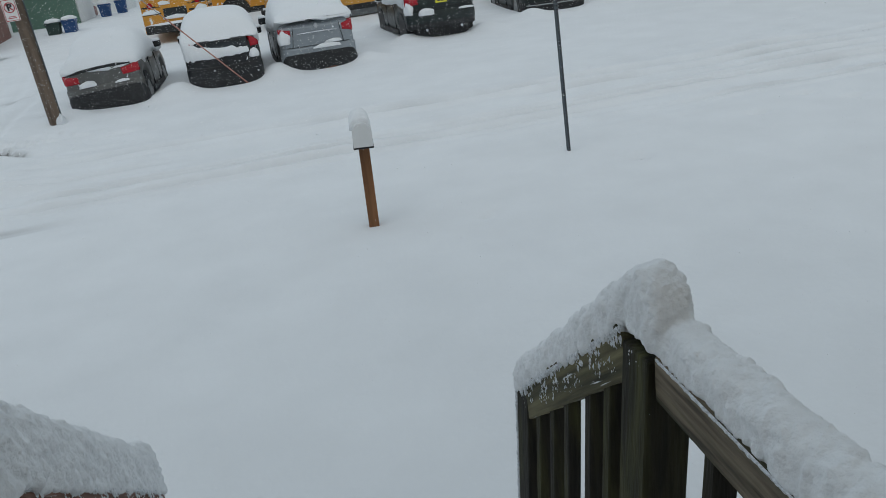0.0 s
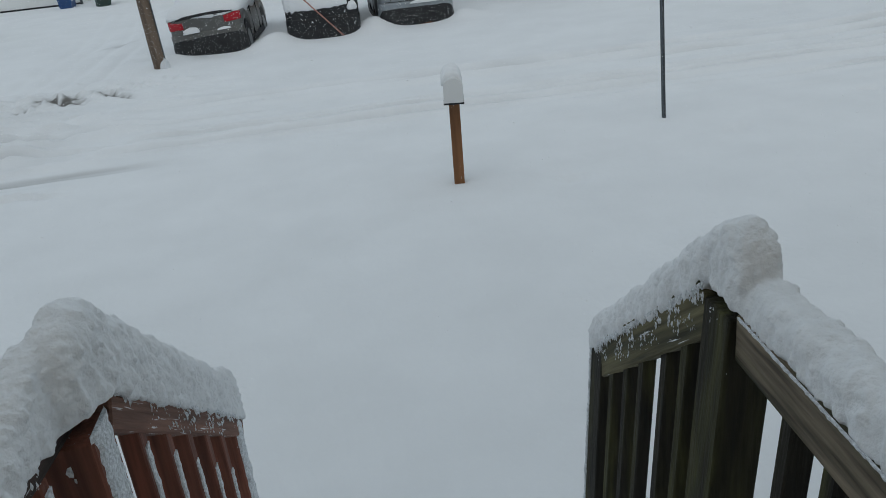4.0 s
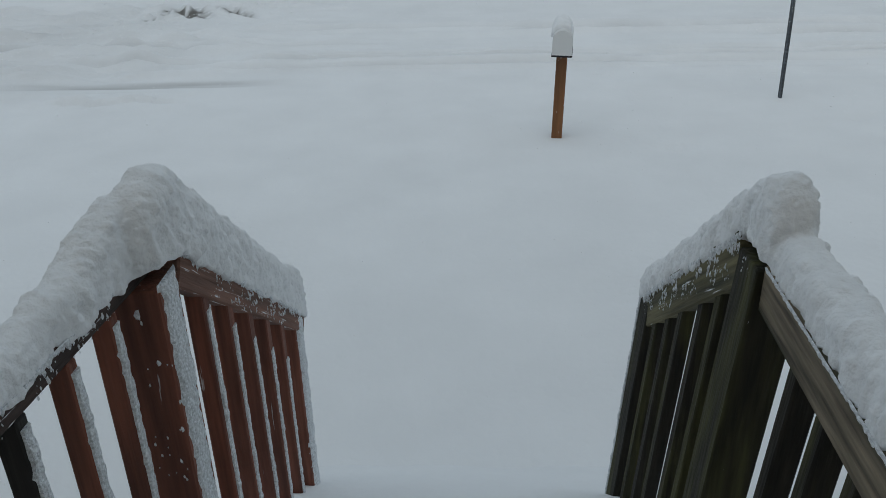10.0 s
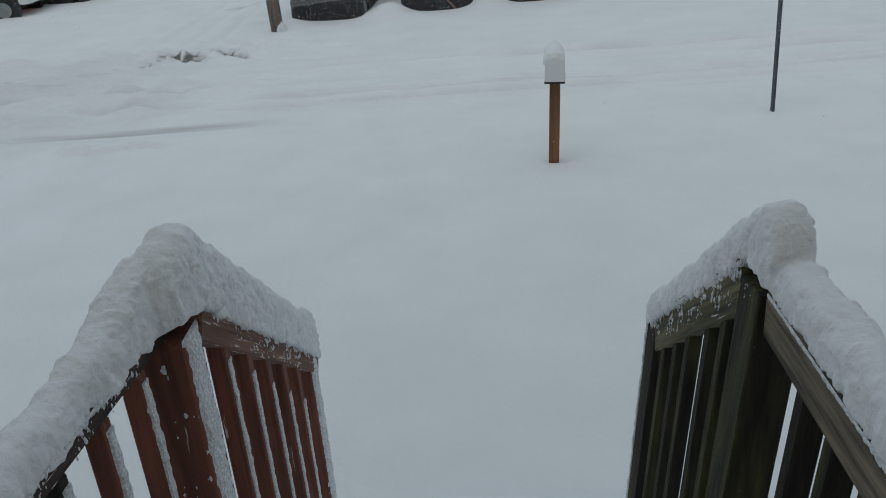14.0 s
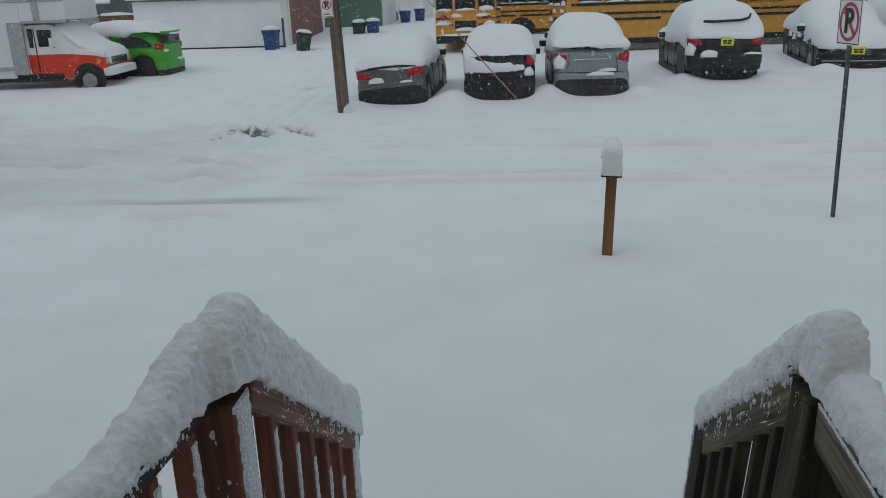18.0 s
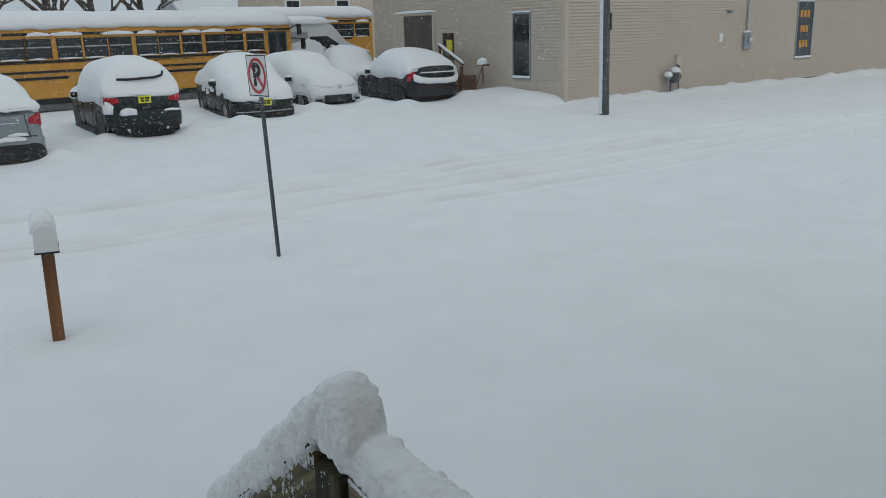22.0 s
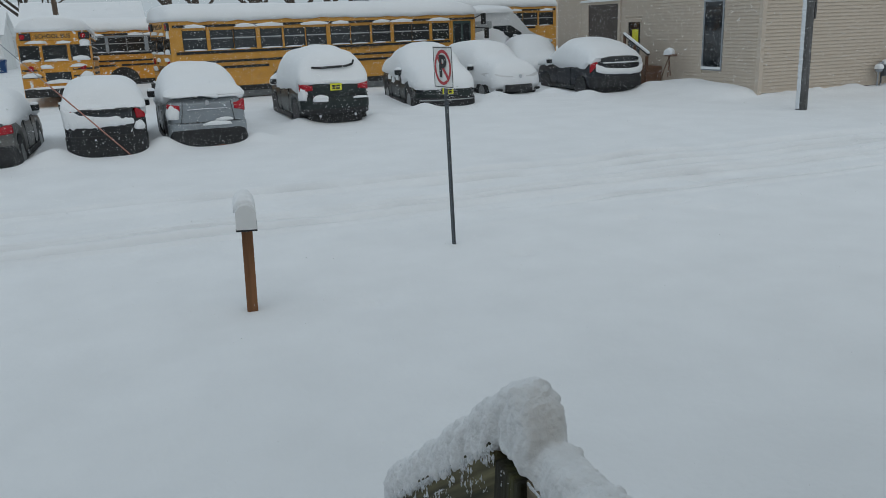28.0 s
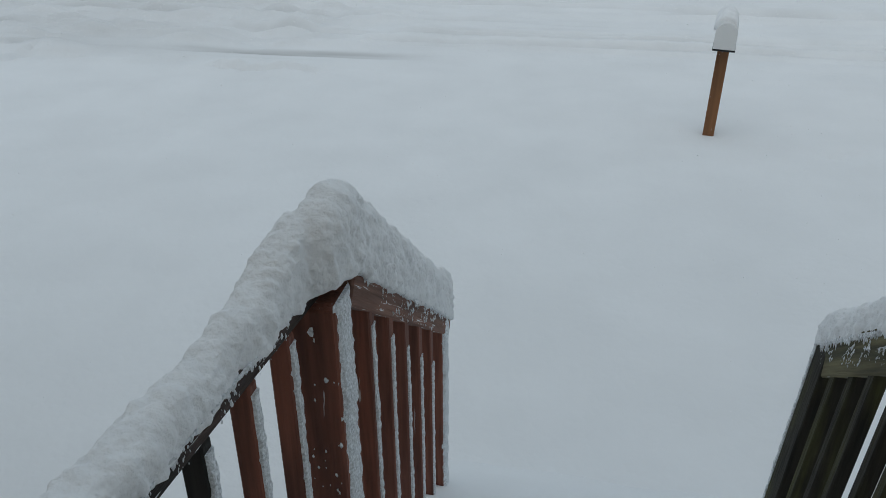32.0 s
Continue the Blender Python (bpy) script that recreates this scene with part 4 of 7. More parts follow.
def at(st, x):
    for a, b in zip(st, st[1:]):
        if x <= b[0]:
            f = max(0, (x - a[0]) / (b[0] - a[0]))
            return [p + (q - p) * f for p, q in zip(a[1:], b[1:])]
    return list(st[-1][1:])


TAIL_R, NOSE_R, BOW = 0.3, 0.55, 3.2


def bow(x, length):
    """How much of its width the body has at x: the ends are rounded in plan."""
    f = 1.0
    if x < TAIL_R:
        f *= max(0.0, 1 - (1 - x / TAIL_R) ** BOW) ** (1 / BOW)
    if length - x < NOSE_R:
        f *= max(0.0, 1 - (1 - (length - x) / NOSE_R) ** BOW) ** (1 / BOW)
    return max(0.06, f)


def car_xs(length):
    tail, nose = [0.002, 0.008, 0.02, 0.045, 0.08, 0.13, 0.2, 0.29], [0.5, 0.38, 0.27, 0.18, 0.11, 0.06, 0.03, 0.012, 0.003]
    return tail + steps([(0.4, 0.14), (length - 0.6, 1)]) + [length - q for q in nose]


def band(parent, name, W, t0, t1, z0, z1, out, material, length=None, label="", n=14):
    """A piece that wraps round the rounded tail (or, with length, the nose) of a car, between two angles off its middle."""
    R = NOSE_R if length else TAIL_R
    def height(v, f):
        if callable(v):
            return v(f)
        return v[0] + (v[1] - v[0]) * f if isinstance(v, tuple) else v

    rings = []
    for i in range(n + 1):
        f = i / n
        t = t0 + (t1 - t0) * f
        y = W * math.copysign(abs(math.sin(t)) ** (2 / BOW), t)
        x = R * (1 - abs(math.cos(t)) ** (2 / BOW))
        d = Vector((-math.cos(t), math.sin(t)))
        a, b = height(z0, f), height(z1, f)
        e = min(0.03, (b - a) * 0.3)
        ring = []
        for o, z in ((out * 0.5, a), (out, a + e), (out, b - e), (out * 0.5, b), (-0.09, b), (-0.09, a)):
            p = Vector((x, y)) + d * o
            ring.append((length - p.x if length else p.x, p.y, z))
        rings.append(ring)
    return part(name, loft(rings), material, parent, label, True)


def car(m, st, paint, label, name="parked_car", snow=0.2, skirt=None, wheels=(0.75, 3.55), r=0.33, group="cars parked in a row", seed=0.0, size=(1, 1, 1)):
    """st: stations from the tail forward: x, half width, half roof width, sill, belt, roof. skirt: how low the snow hangs, by x."""
    c = thing(name, m @ Matrix.Diagonal((*size, 1)), label, "car", group)
    L = st[-1][0]
    xs = car_xs(L)
    rings = []
    ra = r * 1.17
    body_xs = sorted(xs + [wx + ra * k for wx in wheels for k in (-1.06, -1.0, -0.985, -0.93, -0.8, -0.6, -0.3, 0.0, 0.3, 0.6, 0.8, 0.93, 0.985, 1.0, 1.06)])
    for x in body_xs:
        if not 0 < x < L:
            continue
        w, wr, zb, belt, roof = at(st, x)
        f = bow(x, L)
        for wx in wheels:
            if abs(x - wx) < ra:
                zb = max(zb, r + math.sqrt(ra * ra - (x - wx) ** 2))
        rings.append([(x, y, z) for y, z in section(w * f, wr * (0.25 + 0.75 * f), min(zb, belt - 0.12), belt, roof)])
    part("body", loft(rings), paint, c, smooth=True)
    wmax = max(q[1] for q in st)
    part("underbody", box((0.2, -wmax * 0.78, 0.1), (L - 0.2, wmax * 0.78, st[1][3] + 0.1), 0.05), BLACK, c)
    for wx in wheels:
        for s in (1, -1):
            wheel(c, wx, s * (wmax - 0.13), r, face=s)
            part("wheel_arch", lathe([(r * 1.1, s * (wmax - 0.3)), (r * 1.22, s * (wmax - 0.3)), (r * 1.22, s * (wmax - 0.02)), (r * 1.1, s * (wmax - 0.02))], 20, "y"), BLACK, c).matrix_basis = pose(wx, 0, r)
    for s in (1, -1):
        part("door_line", box((1.55, s * wmax * 0.965, st[3][3] + 0.1), (1.565, s * (wmax + 0.002), st[3][4] - 0.04)), BLACK, c)
        part("door_line", box((2.62, s * wmax * 0.965, st[3][3] + 0.1), (2.635, s * (wmax + 0.002), st[3][4] - 0.04)), BLACK, c)
        part("sill_trim", box((wheels[0] + r * 1.2, s * wmax * 0.9, st[3][3]), (wheels[1] - r * 1.2, s * (wmax + 0.012), st[3][3] + 0.12), 0.02), BLACK, c)
    rings, n = [], 18
    for x in xs:
        w, wr, zb, belt, roof = at(st, x)
        f = bow(x, L)
        low = skirt(x) if skirt else belt - 0.03
        edge = min(x, L - x)
        t = snow * min(1, 0.25 + edge * 2.2)
        top = max(low + 0.05, roof + t)
        ring = []
        for k in range(n + 1):
            a = math.pi * k / n
            cc, ss = math.cos(a), math.sin(a)
            yy = (w * f + 0.03 + 0.03 * ss) * math.copysign(abs(cc) ** 0.62, cc)
            zz = low + (top - low) * ss ** 0.78
            gx0, gy0 = x + m.translation.x * 3 + seed, yy + seed
            zz += 0.05 * nz(gx0, gy0, zz, 1.1) * ss + 0.012 * nz(gx0, gy0, zz, 5)
            if k in (0, n):
                zz += 0.1 * nz(gx0 * 1.1, k, 3, 1.3) + 0.05 * nz(gx0, k, 5, 6) + 0.04 * nz(gx0, k, 9, 17)
            elif k in (1, n - 1):
                zz += 0.06 * nz(gx0 * 1.7, k, 3, 1.3)
            ring.append((x, yy + 0.015 * nz(gx0, gy0, zz, 4), zz))
        rings.append(ring)
    a0, a1 = rings[0], rings[-1]
    rings.insert(0, [(p[0] - 0.012, p[1] * 0.8, p[2] - 0.02) for p in a0])
    rings.append([(p[0] + 0.012, p[1] * 0.8, p[2] - 0.02) for p in a1])
    part("snow_cover", loft(rings), SNOW, c, "thick blanket of fresh snow", True)
    return c


def arch(mid, side, seed=0.0):
    """Upper edge of a bumper: high over the middle, low at its ends, slightly uneven."""
    return lambda f: side + (mid - side) * max(0.0, 1 - abs(2 * f - 1) ** 5) + 0.02 * nz(f * 9 + seed, 2, 0, 1)


def sag(mid, side, seed=0.0):
    """Lower edge of lying snow: it hangs deepest in the middle."""
    return lambda f: mid + (side - mid) * abs(2 * f - 1) ** 2 + 0.02 * nz(f * 11 + seed, 5, 1, 1)


def mirror(parent, x, y, z):
    s = 1 if y > 0 else -1
    mr = part("mirror", box((x - 0.05, y, z), (x + 0.09, y + s * 0.2, z + 0.15), 0.035, seg=2), BLACK, parent)
    part("mirror_snow", blob((x - 0.06, min(y, y + s * 0.2), z + 0.13), (x + 0.1, max(y, y + s * 0.2), z + 0.2), 0.2, 8), SNOW, mr, smooth=True)


def plate(parent, x, z, material, back=True, wide=0.31, high=0.16):
    s = -1 if back else 1
    p = part("plate", box((x + s * 0.012, -wide / 2, z), (x, wide / 2, z + high), 0.004), material, parent)
    for a, b, c in ((-0.11, -0.01, 0.085), (0.01, 0.11, 0.085), (-0.1, 0.0, 0.03), (0.02, 0.1, 0.03)):
        part("plate_mark", box((x + s * 0.016, a, z + c), (x + s * 0.011, b, z + c + 0.04)), SIGN_BLACK, p)


def patch(parent, lo, hi, seed, rough=0.4):
    part("snow_patch", blob(lo, hi, rough, 12, seed), SNOW, parent, smooth=True)


# x, half width, half roof, sill, belt, roof
SEDAN = ((0.0, 0.86, 0.7, 0.3, 0.94, 1.0), (0.12, 0.87, 0.7, 0.26, 0.98, 1.06), (0.55, 0.89, 0.68, 0.24, 1.0, 1.1), (1.0, 0.9, 0.62, 0.22, 1.0, 1.2), (1.55, 0.9, 0.6, 0.2, 1.0, 1.43),
         (2.2, 0.9, 0.62, 0.2, 0.99, 1.48), (2.8, 0.9, 0.6, 0.2, 0.98, 1.4), (3.4, 0.89, 0.62, 0.2, 0.95, 1.06), (4.2, 0.87, 0.64, 0.22, 0.86, 0.92), (4.55, 0.86, 0.62, 0.28, 0.76, 0.82), (4.68, 0.85, 0.6, 0.34, 0.68, 0.72))
HATCH = ((0.0, 0.86, 0.7, 0.3, 0.92, 1.0), (0.1, 0.87, 0.7, 0.28, 0.96, 1.12), (0.35, 0.89, 0.68, 0.26, 0.98, 1.36), (0.7, 0.9, 0.66, 0.22, 0.98, 1.5), (1.6, 0.9, 0.66, 0.2, 0.97, 1.56),
         (2.3, 0.9, 0.64, 0.2, 0.96, 1.5), (3.0, 0.89, 0.64, 0.2, 0.94, 1.12), (3.7, 0.87, 0.62, 0.22, 0.88, 0.95), (4.0, 0.86, 0.6, 0.28, 0.78, 0.84), (4.12, 0.85, 0.58, 0.34, 0.68, 0.74))
SUV = ((0.0, 0.9, 0.74, 0.56, 1.0, 1.1), (0.08, 0.91, 0.75, 0.54, 1.03, 1.2), (0.35, 0.93, 0.74, 0.42, 1.06, 1.54), (0.7, 0.94, 0.73, 0.3, 1.06, 1.68), (1.8, 0.94, 0.72, 0.28, 1.05, 1.74),
       (2.7, 0.94, 0.7, 0.28, 1.04, 1.66), (3.3, 0.93, 0.7, 0.28, 1.03, 1.24), (4.2, 0.91, 0.68, 0.3, 0.98, 1.05), (4.5, 0.9, 0.66, 0.34, 0.88, 0.94), (4.62, 0.89, 0.64, 0.4, 0.78, 0.84))


def tail_pose(x, y, heading, lean=0.0, sink=0.22):
    """Tail centre on the ground at x, y; heading 0 points away from the road; sunk into the snow."""
    return pose(x, y, level(y) - sink, lean, 0, 90 - heading)


def nose_pose(x, y, heading, lean=0.0, sink=0.25, length=4.68):
    a = radians(270 - heading)
    return pose(x - length * math.cos(a), y - length * math.sin(a), level(y) - sink, lean, 0, 270 - heading)


c = car(tail_pose(-2.35, 17.95, 3, -4.5), SEDAN, CAR_GREY, "dark grey sedan parked tail to the road under deep snow", skirt=lambda x: 1.0 if x < 0.7 else 0.92, seed=2, size=(0.9, 0.85, 1.0))
band(c, "tail_light", 0.87, -1.42, -0.42, 0.8, (0.99, 0.93), 0.018, TAIL)
band(c, "tail_light", 0.87, 0.42, 1.42, 0.8, (0.93, 0.99), 0.018, TAIL)
band(c, "bumper", 0.88, -1.5, 1.5, 0.4, 0.7, 0.022, CAR_GREY)
band(c, "lower_bumper", 0.88, -1.5, 1.5, 0.1, arch(0.6, 0.42, 3), 0.034, BLACK, label="snow-speckled dark lower bumper", n=26)
part("trunk_edge", tube([(0.08, -0.72, 0.99), (0.01, -0.4, 1.02), (0.0, 0.0, 1.03), (0.01, 0.4, 1.02), (0.08, 0.72, 0.99)], 0.03), BLACK, c)
patch(c, (-0.05, 0.15, 0.7), (0.03, 0.52, 0.82), 2)
patch(c, (-0.05, -0.6, 0.67), (0.03, -0.3, 0.72), 7)
mirror(c, 3.0, 0.9, 1.0), mirror(c, 3.0, -0.9, 1.0)

c = car(tail_pose(-0.02, 18.3, 0, 0), HATCH, CAR_BLACK, "black hatchback under snow with its rear window half clear", skirt=lambda x: 1.14 if x < 0.3 else 0.97, seed=9, size=(1, 0.88, 1.02))
band(c, "tail_light", 0.87, -1.4, -0.75, 0.94, (1.02, 1.14), 0.02, TAIL)
band(c, "tail_light", 0.87, 0.75, 1.4, 0.94, (1.14, 1.02), 0.02, TAIL)
band(c, "rear_window", 0.8, -0.72, 0.72, 0.96, 1.16, 0.015, GLASS, label="dark rear window partly clear of snow")
band(c, "lower_bumper", 0.87, -1.5, 1.5, 0.1, arch(0.4, 0.34, 8), 0.03, BLACK, n=22)
band(c, "bumper", 0.88, -1.5, 1.5, 0.36, 0.64, 0.02, CAR_BLACK)
band(c, "ledge_snow", 0.86, 0.12, 1.42, lambda f: 0.8 + 0.04 * nz(f * 7, 1, 2, 1), lambda f: 1.02 + 0.2 * f + 0.05 * nz(f * 6, 4, 0, 1), 0.045, SNOW, label="snow slid down the tailgate", n=22)
band(c, "ledge_snow", 0.86, -0.6, 0.2, lambda f: 0.84 - 0.05 * f + 0.02 * nz(f * 9, 1, 2, 1), lambda f: 0.93 + 0.1 * f + 0.04 * nz(f * 6, 4, 7, 1), 0.04, SNOW, label="snow slid down the tailgate", n=18)
patch(c, (-0.02, -0.84, 0.72), (0.2, -0.62, 0.9), 8)
mirror(c, 2.55, 0.9, 0.98), mirror(c, 2.55, -0.9, 0.98)

c = car(tail_pose(2.02, 18.65, -1, 0), SEDAN, CAR_SILVER, "silver-blue sedan parked tail to the road under snow", skirt=lambda x: 1.1 if x < 0.5 else (0.98 if x < 1.4 else 0.85), snow=0.26, seed=4, size=(1, 0.93, 1.14))
band(c, "tail_light", 0.87, -1.4, -0.6, (0.8, 0.86), (1.03, 0.97), 0.018, TAIL)
band(c, "tail_light", 0.87, 0.6, 1.4, (0.86, 0.8), (0.97, 1.0), 0.018, TAIL)
band(c, "bumper", 0.88, -1.5, 1.5, 0.36, 0.62, 0.02, CAR_SILVER, label="silver bumper with snow on its ledge")
band(c, "lower_bumper", 0.88, -1.42, 1.42, 0.06, arch(0.52, 0.32, 5), 0.034, BLACK, n=26)
band(c, "trunk_line", 0.87, -0.85, 0.85, 0.635, 0.648, 0.012, BLACK)
for s in (1, -1):
    part("trunk_line", tube([(0.02, s * 0.6, 0.64), (-0.004, s * 0.56, 0.85), (0.02, s * 0.54, 1.02)], 0.007), BLACK, c)
patch(c, (-0.05, -0.55, 0.66), (0.0, -0.2, 0.72), 15, 0.6)
part("trunk_trim", tube([(0.0, -0.45, 0.88), (-0.025, 0, 0.89), (0.0, 0.45, 0.88)], 0.012), CHROME, c)
part("badge", lathe([(0.05, -0.03), (0.05, -0.02)], 12, "z"), CHROME, c).matrix_basis = pose(0.0, 0, 1.0, 0, 90, 0)
band(c, "mud", 0.86, -1.1, 1.1, 0.04, lambda f: 0.2 + 0.06 * nz(f * 8, 1, 1, 1), 0.048, RUST, label="brown leaves and mud under the bumper")
patch(c, (-0.06, -0.5, 0.58), (0.04, 0.1, 0.66), 5)
patch(c, (0.0, 0.6, 0.72), (0.3, 0.9, 1.0), 6)
mirror(c, 3.0, 0.9, 0.98), mirror(c, 3.0, -0.9, 0.98)

c = car(tail_pose(5.33, 20.5, 0, 0), SUV, CAR_DARK, "dark grey-green SUV parked tail to the road under snow", skirt=lambda x: 1.18 if x < 0.3 else 1.0, r=0.36, wheels=(0.85, 3.6), seed=7, size=(1, 0.95, 1.06), snow=0.27)
band(c, "tail_light", 0.92, -1.42, -0.55, (0.98, 1.02), (1.2, 1.12), 0.018, TAIL)
band(c, "tail_light", 0.92, 0.55, 1.42, (1.02, 0.98), (1.12, 1.2), 0.018, TAIL)
plate(c, -0.02, 1.0, PLATE_Y)
band(c, "bumper", 0.92, -1.5, 1.5, 0.58, 0.84, 0.028, CAR_DARK)
band(c, "lower_bumper", 0.91, -1.45, 1.45, 0.46, 0.6, 0.02, BLACK)
band(c, "tailgate_line", 0.91, -1.05, 1.05, 0.86, 0.875, 0.012, BLACK)
part("muffler", tube([(0.3, -0.5, 0.44), (0.3, -0.05, 0.44)], 0.1, 12), ALU, c)
part("axle", tube([(0.85, -0.8, 0.36), (0.85, 0.8, 0.36)], 0.05), BLACK, c)
patch(c, (0.02, 0.72, 0.8), (0.35, 0.95, 1.12), 11, 0.6)
patch(c, (-0.06, -0.85, 0.8), (0.02, -0.45, 0.85), 12)
band(c, "bumper_strip", 0.92, -1.3, 1.3, 0.9, 0.92, 0.02, BLACK)
part("spoiler_gap", tube([(0.2, 0.56, 1.53), (0.14, 0.3, 1.52), (0.12, 0.0, 1.53), (0.14, -0.35, 1.54), (0.22, -0.55, 1.58), (0.3, -0.6, 1.66)], 0.028), BLACK, c, "dark slot under the roof spoiler")
patch(c, (-0.12, 0.22, 0.76), (0.02, 0.62, 0.92), 3)
mirror(c, 3.0, 0.93, 1.05)
for y in (0.45, -0.5):
    part("exhaust", tube([(0.02, y, 0.42), (0.3, y, 0.42)], 0.035), CHROME, c)

# cars that face the road
c = car(nose_pose(9.1, 22.4, 6, length=4.68 * 1.05), SEDAN, CAR_DARK, "dark car facing the road, hood and roof buried in snow", skirt=lambda x: 0.66 if x > 3.9 else (0.82 if x > 3.0 else 0.95), wheels=(0.85, 3.72), snow=0.3, seed=3, size=(1.05, 1.04, 1.14))
band(c, "grille", 0.5, -1.1, 1.1, 0.5, 0.7, 0.02, BLACK, 4.68)
for k in range(4):
    band(c, "grille_bar", 0.5, -1.05, 1.05, 0.52 + k * 0.045, 0.532 + k * 0.045, 0.034, ALU, 4.68, n=6)
band(c, "bumper", 0.87, -1.5, 1.5, 0.16, 0.46, 0.03, BLACK, 4.68)
band(c, "bumper_strip", 0.88, -0.9, 0.9, 0.38, 0.41, 0.05, ALU, 4.68)
for s0 in (1, -1):
    band(c, "headlight", 0.87, 0.75 * s0, 1.35 * s0, 0.56, 0.68, 0.012, GLASS, 4.68)
plate(c, 4.72, 0.54, PLATE_Y, False)
for k, (x, z) in enumerate(((1.2, 0.9), (1.7, 0.84), (2.3, 0.92), (3.0, 0.86))):
    patch(c, (x, -0.93, z - 0.1), (x + 0.35, -0.86, z + 0.06), 20 + k, 0.7)
mirror(c, 3.0, -0.9, 0.98)

c = car(nose_pose(12.45, 24.4, -3, length=4.62), SUV, CAR_WHITE, "white car facing the road, almost wholly covered in snow", skirt=lambda x: 0.5 if x > 2.4 else 0.6, snow=0.22, wheels=(0.85, 3.7), seed=5)
band(c, "intake", 0.9, -0.42, 0.3, 0.33, 0.56, 0.085, BLACK, 4.62)
band(c, "intake", 0.9, 0.55, 0.9, 0.36, 0.44, 0.08, BLACK, 4.62)
band(c, "intake", 0.9, -0.9, -0.55, 0.36, 0.44, 0.08, BLACK, 4.62)
part("badge", lathe([(0.06, 0.0), (0.06, 0.015)], 12, "z"), CHROME, c).matrix_basis = pose(4.68, 0, 0.82, 0, 90, 0)
mirror(c, 3.1, -0.92, 1.0)
c = car(nose_pose(15.0, 27.6, 18, length=4.62), SUV, CAR_WHITE, "white car behind another, buried in snow", skirt=lambda x: 0.6, snow=0.24, seed=8)
mirror(c, 3.1, 0.9, 1.0)

FASTBACK = ((0.0, 0.88, 0.72, 0.5, 1.0, 1.12), (0.1, 0.9, 0.72, 0.46, 1.04, 1.24), (0.4, 0.92, 0.7, 0.4, 1.06, 1.4), (0.9, 0.94, 0.68, 0.3, 1.06, 1.56), (1.6, 0.94, 0.68, 0.28, 1.05, 1.7), (2.3, 0.94, 0.68, 0.28, 1.04, 1.72),
            (2.9, 0.94, 0.68, 0.28, 1.03, 1.5), (3.5, 0.93, 0.7, 0.28, 1.02, 1.16), (4.2, 0.91, 0.68, 0.3, 0.96, 1.02), (4.5, 0.9, 0.66, 0.34, 0.86, 0.92), (4.62, 0.89, 0.64, 0.4, 0.76, 0.82))
c = car(tail_pose(15.1, 22.7, 5, 0, 0.2), FASTBACK, CAR_NAVY, "dark blue car under snow, its lower flank and tail showing", skirt=lambda x: 1.3 if x < 0.1 else (1.1 if x < 0.5 else 1.0), wheels=(0.85, 3.6), snow=0.22, seed=6)
band(c, "tail_light", 0.9, 0.8, 1.42, (1.06, 0.86), (1.2, 1.14), 0.03, TAIL)
band(c, "rear_window", 0.86, -0.8, 0.62, sag(1.16, 1.2), lambda f: 1.36 - 0.06 * (2 * f - 1) ** 2, 0.02, GLASS, n=20)
band(c, "rear_panel", 0.86, -0.66, 0.42, sag(0.99, 1.1, 4), 1.15, 0.03, BLACK, n=20)
band(c, "trim_strip", 0.86, -0.66, 0.5, 1.14, lambda f: 1.18 + 0.015 * nz(f * 8, 1, 1, 1), 0.05, SNOW, n=18)
band(c, "ledge_snow", 0.89, -1.38, 0.86, sag(0.79, 0.9), sag(0.97, 1.14, 6), 0.06, SNOW, label="snow lying on the tailgate ledge", n=26)
band(c, "bumper", 0.9, -1.5, 1.5, 0.4, 0.74, 0.025, BLACK)
mirror(c, 3.0, 0.93, 1.08)

c = car(pose(-10.3, 25.45, level(25) - 0.13, 0, 0, 180), HATCH, CAR_GREEN, "bright lime green hatchback with snow on its roof", skirt=lambda x: 1.4 if x < 1.0 else (1.34 if x < 1.7 else 1.02), group="", wheels=(0.7, 3.3), snow=0.24)
band(c, "tail_light", 0.87, -1.45, -0.7, 0.92, (1.1, 1.06), 0.025, TAIL)
band(c, "tail_light", 0.87, 0.7, 1.5, 0.92, (1.06, 1.1), 0.025, TAIL)
band(c, "rear_window", 0.8, -0.95, 0.95, 1.1, 1.32, 0.0, GLASS)
band(c, "spoiler", 0.8, -1.0, 1.0, 1.38, 1.44, 0.05, CAR_GREEN)
band(c, "bumper", 0.88, -1.5, 1.5, 0.3, 0.56, 0.05, CAR_GREEN)
band(c, "lower_bumper", 0.87, -1.4, 1.4, 0.14, 0.32, 0.04, BLACK)
for s in (1, -1):
    part("side_window", loft([[(x, s * y, z) for y, z in ((0.9, 1.0), (0.86, 1.0), (yt - 0.04, zt), (yt, zt))] for x, yt, zt in ((0.35, 0.91, 1.08), (0.65, 0.85, 1.28), (1.3, 0.82, 1.32))]), GLASS, c)
patch(c, (-0.03, 0.45, 0.84), (0.06, 0.75, 0.92), 3)
patch(c, (-0.06, -0.5, 0.55), (0.02, -0.1, 0.62), 9)


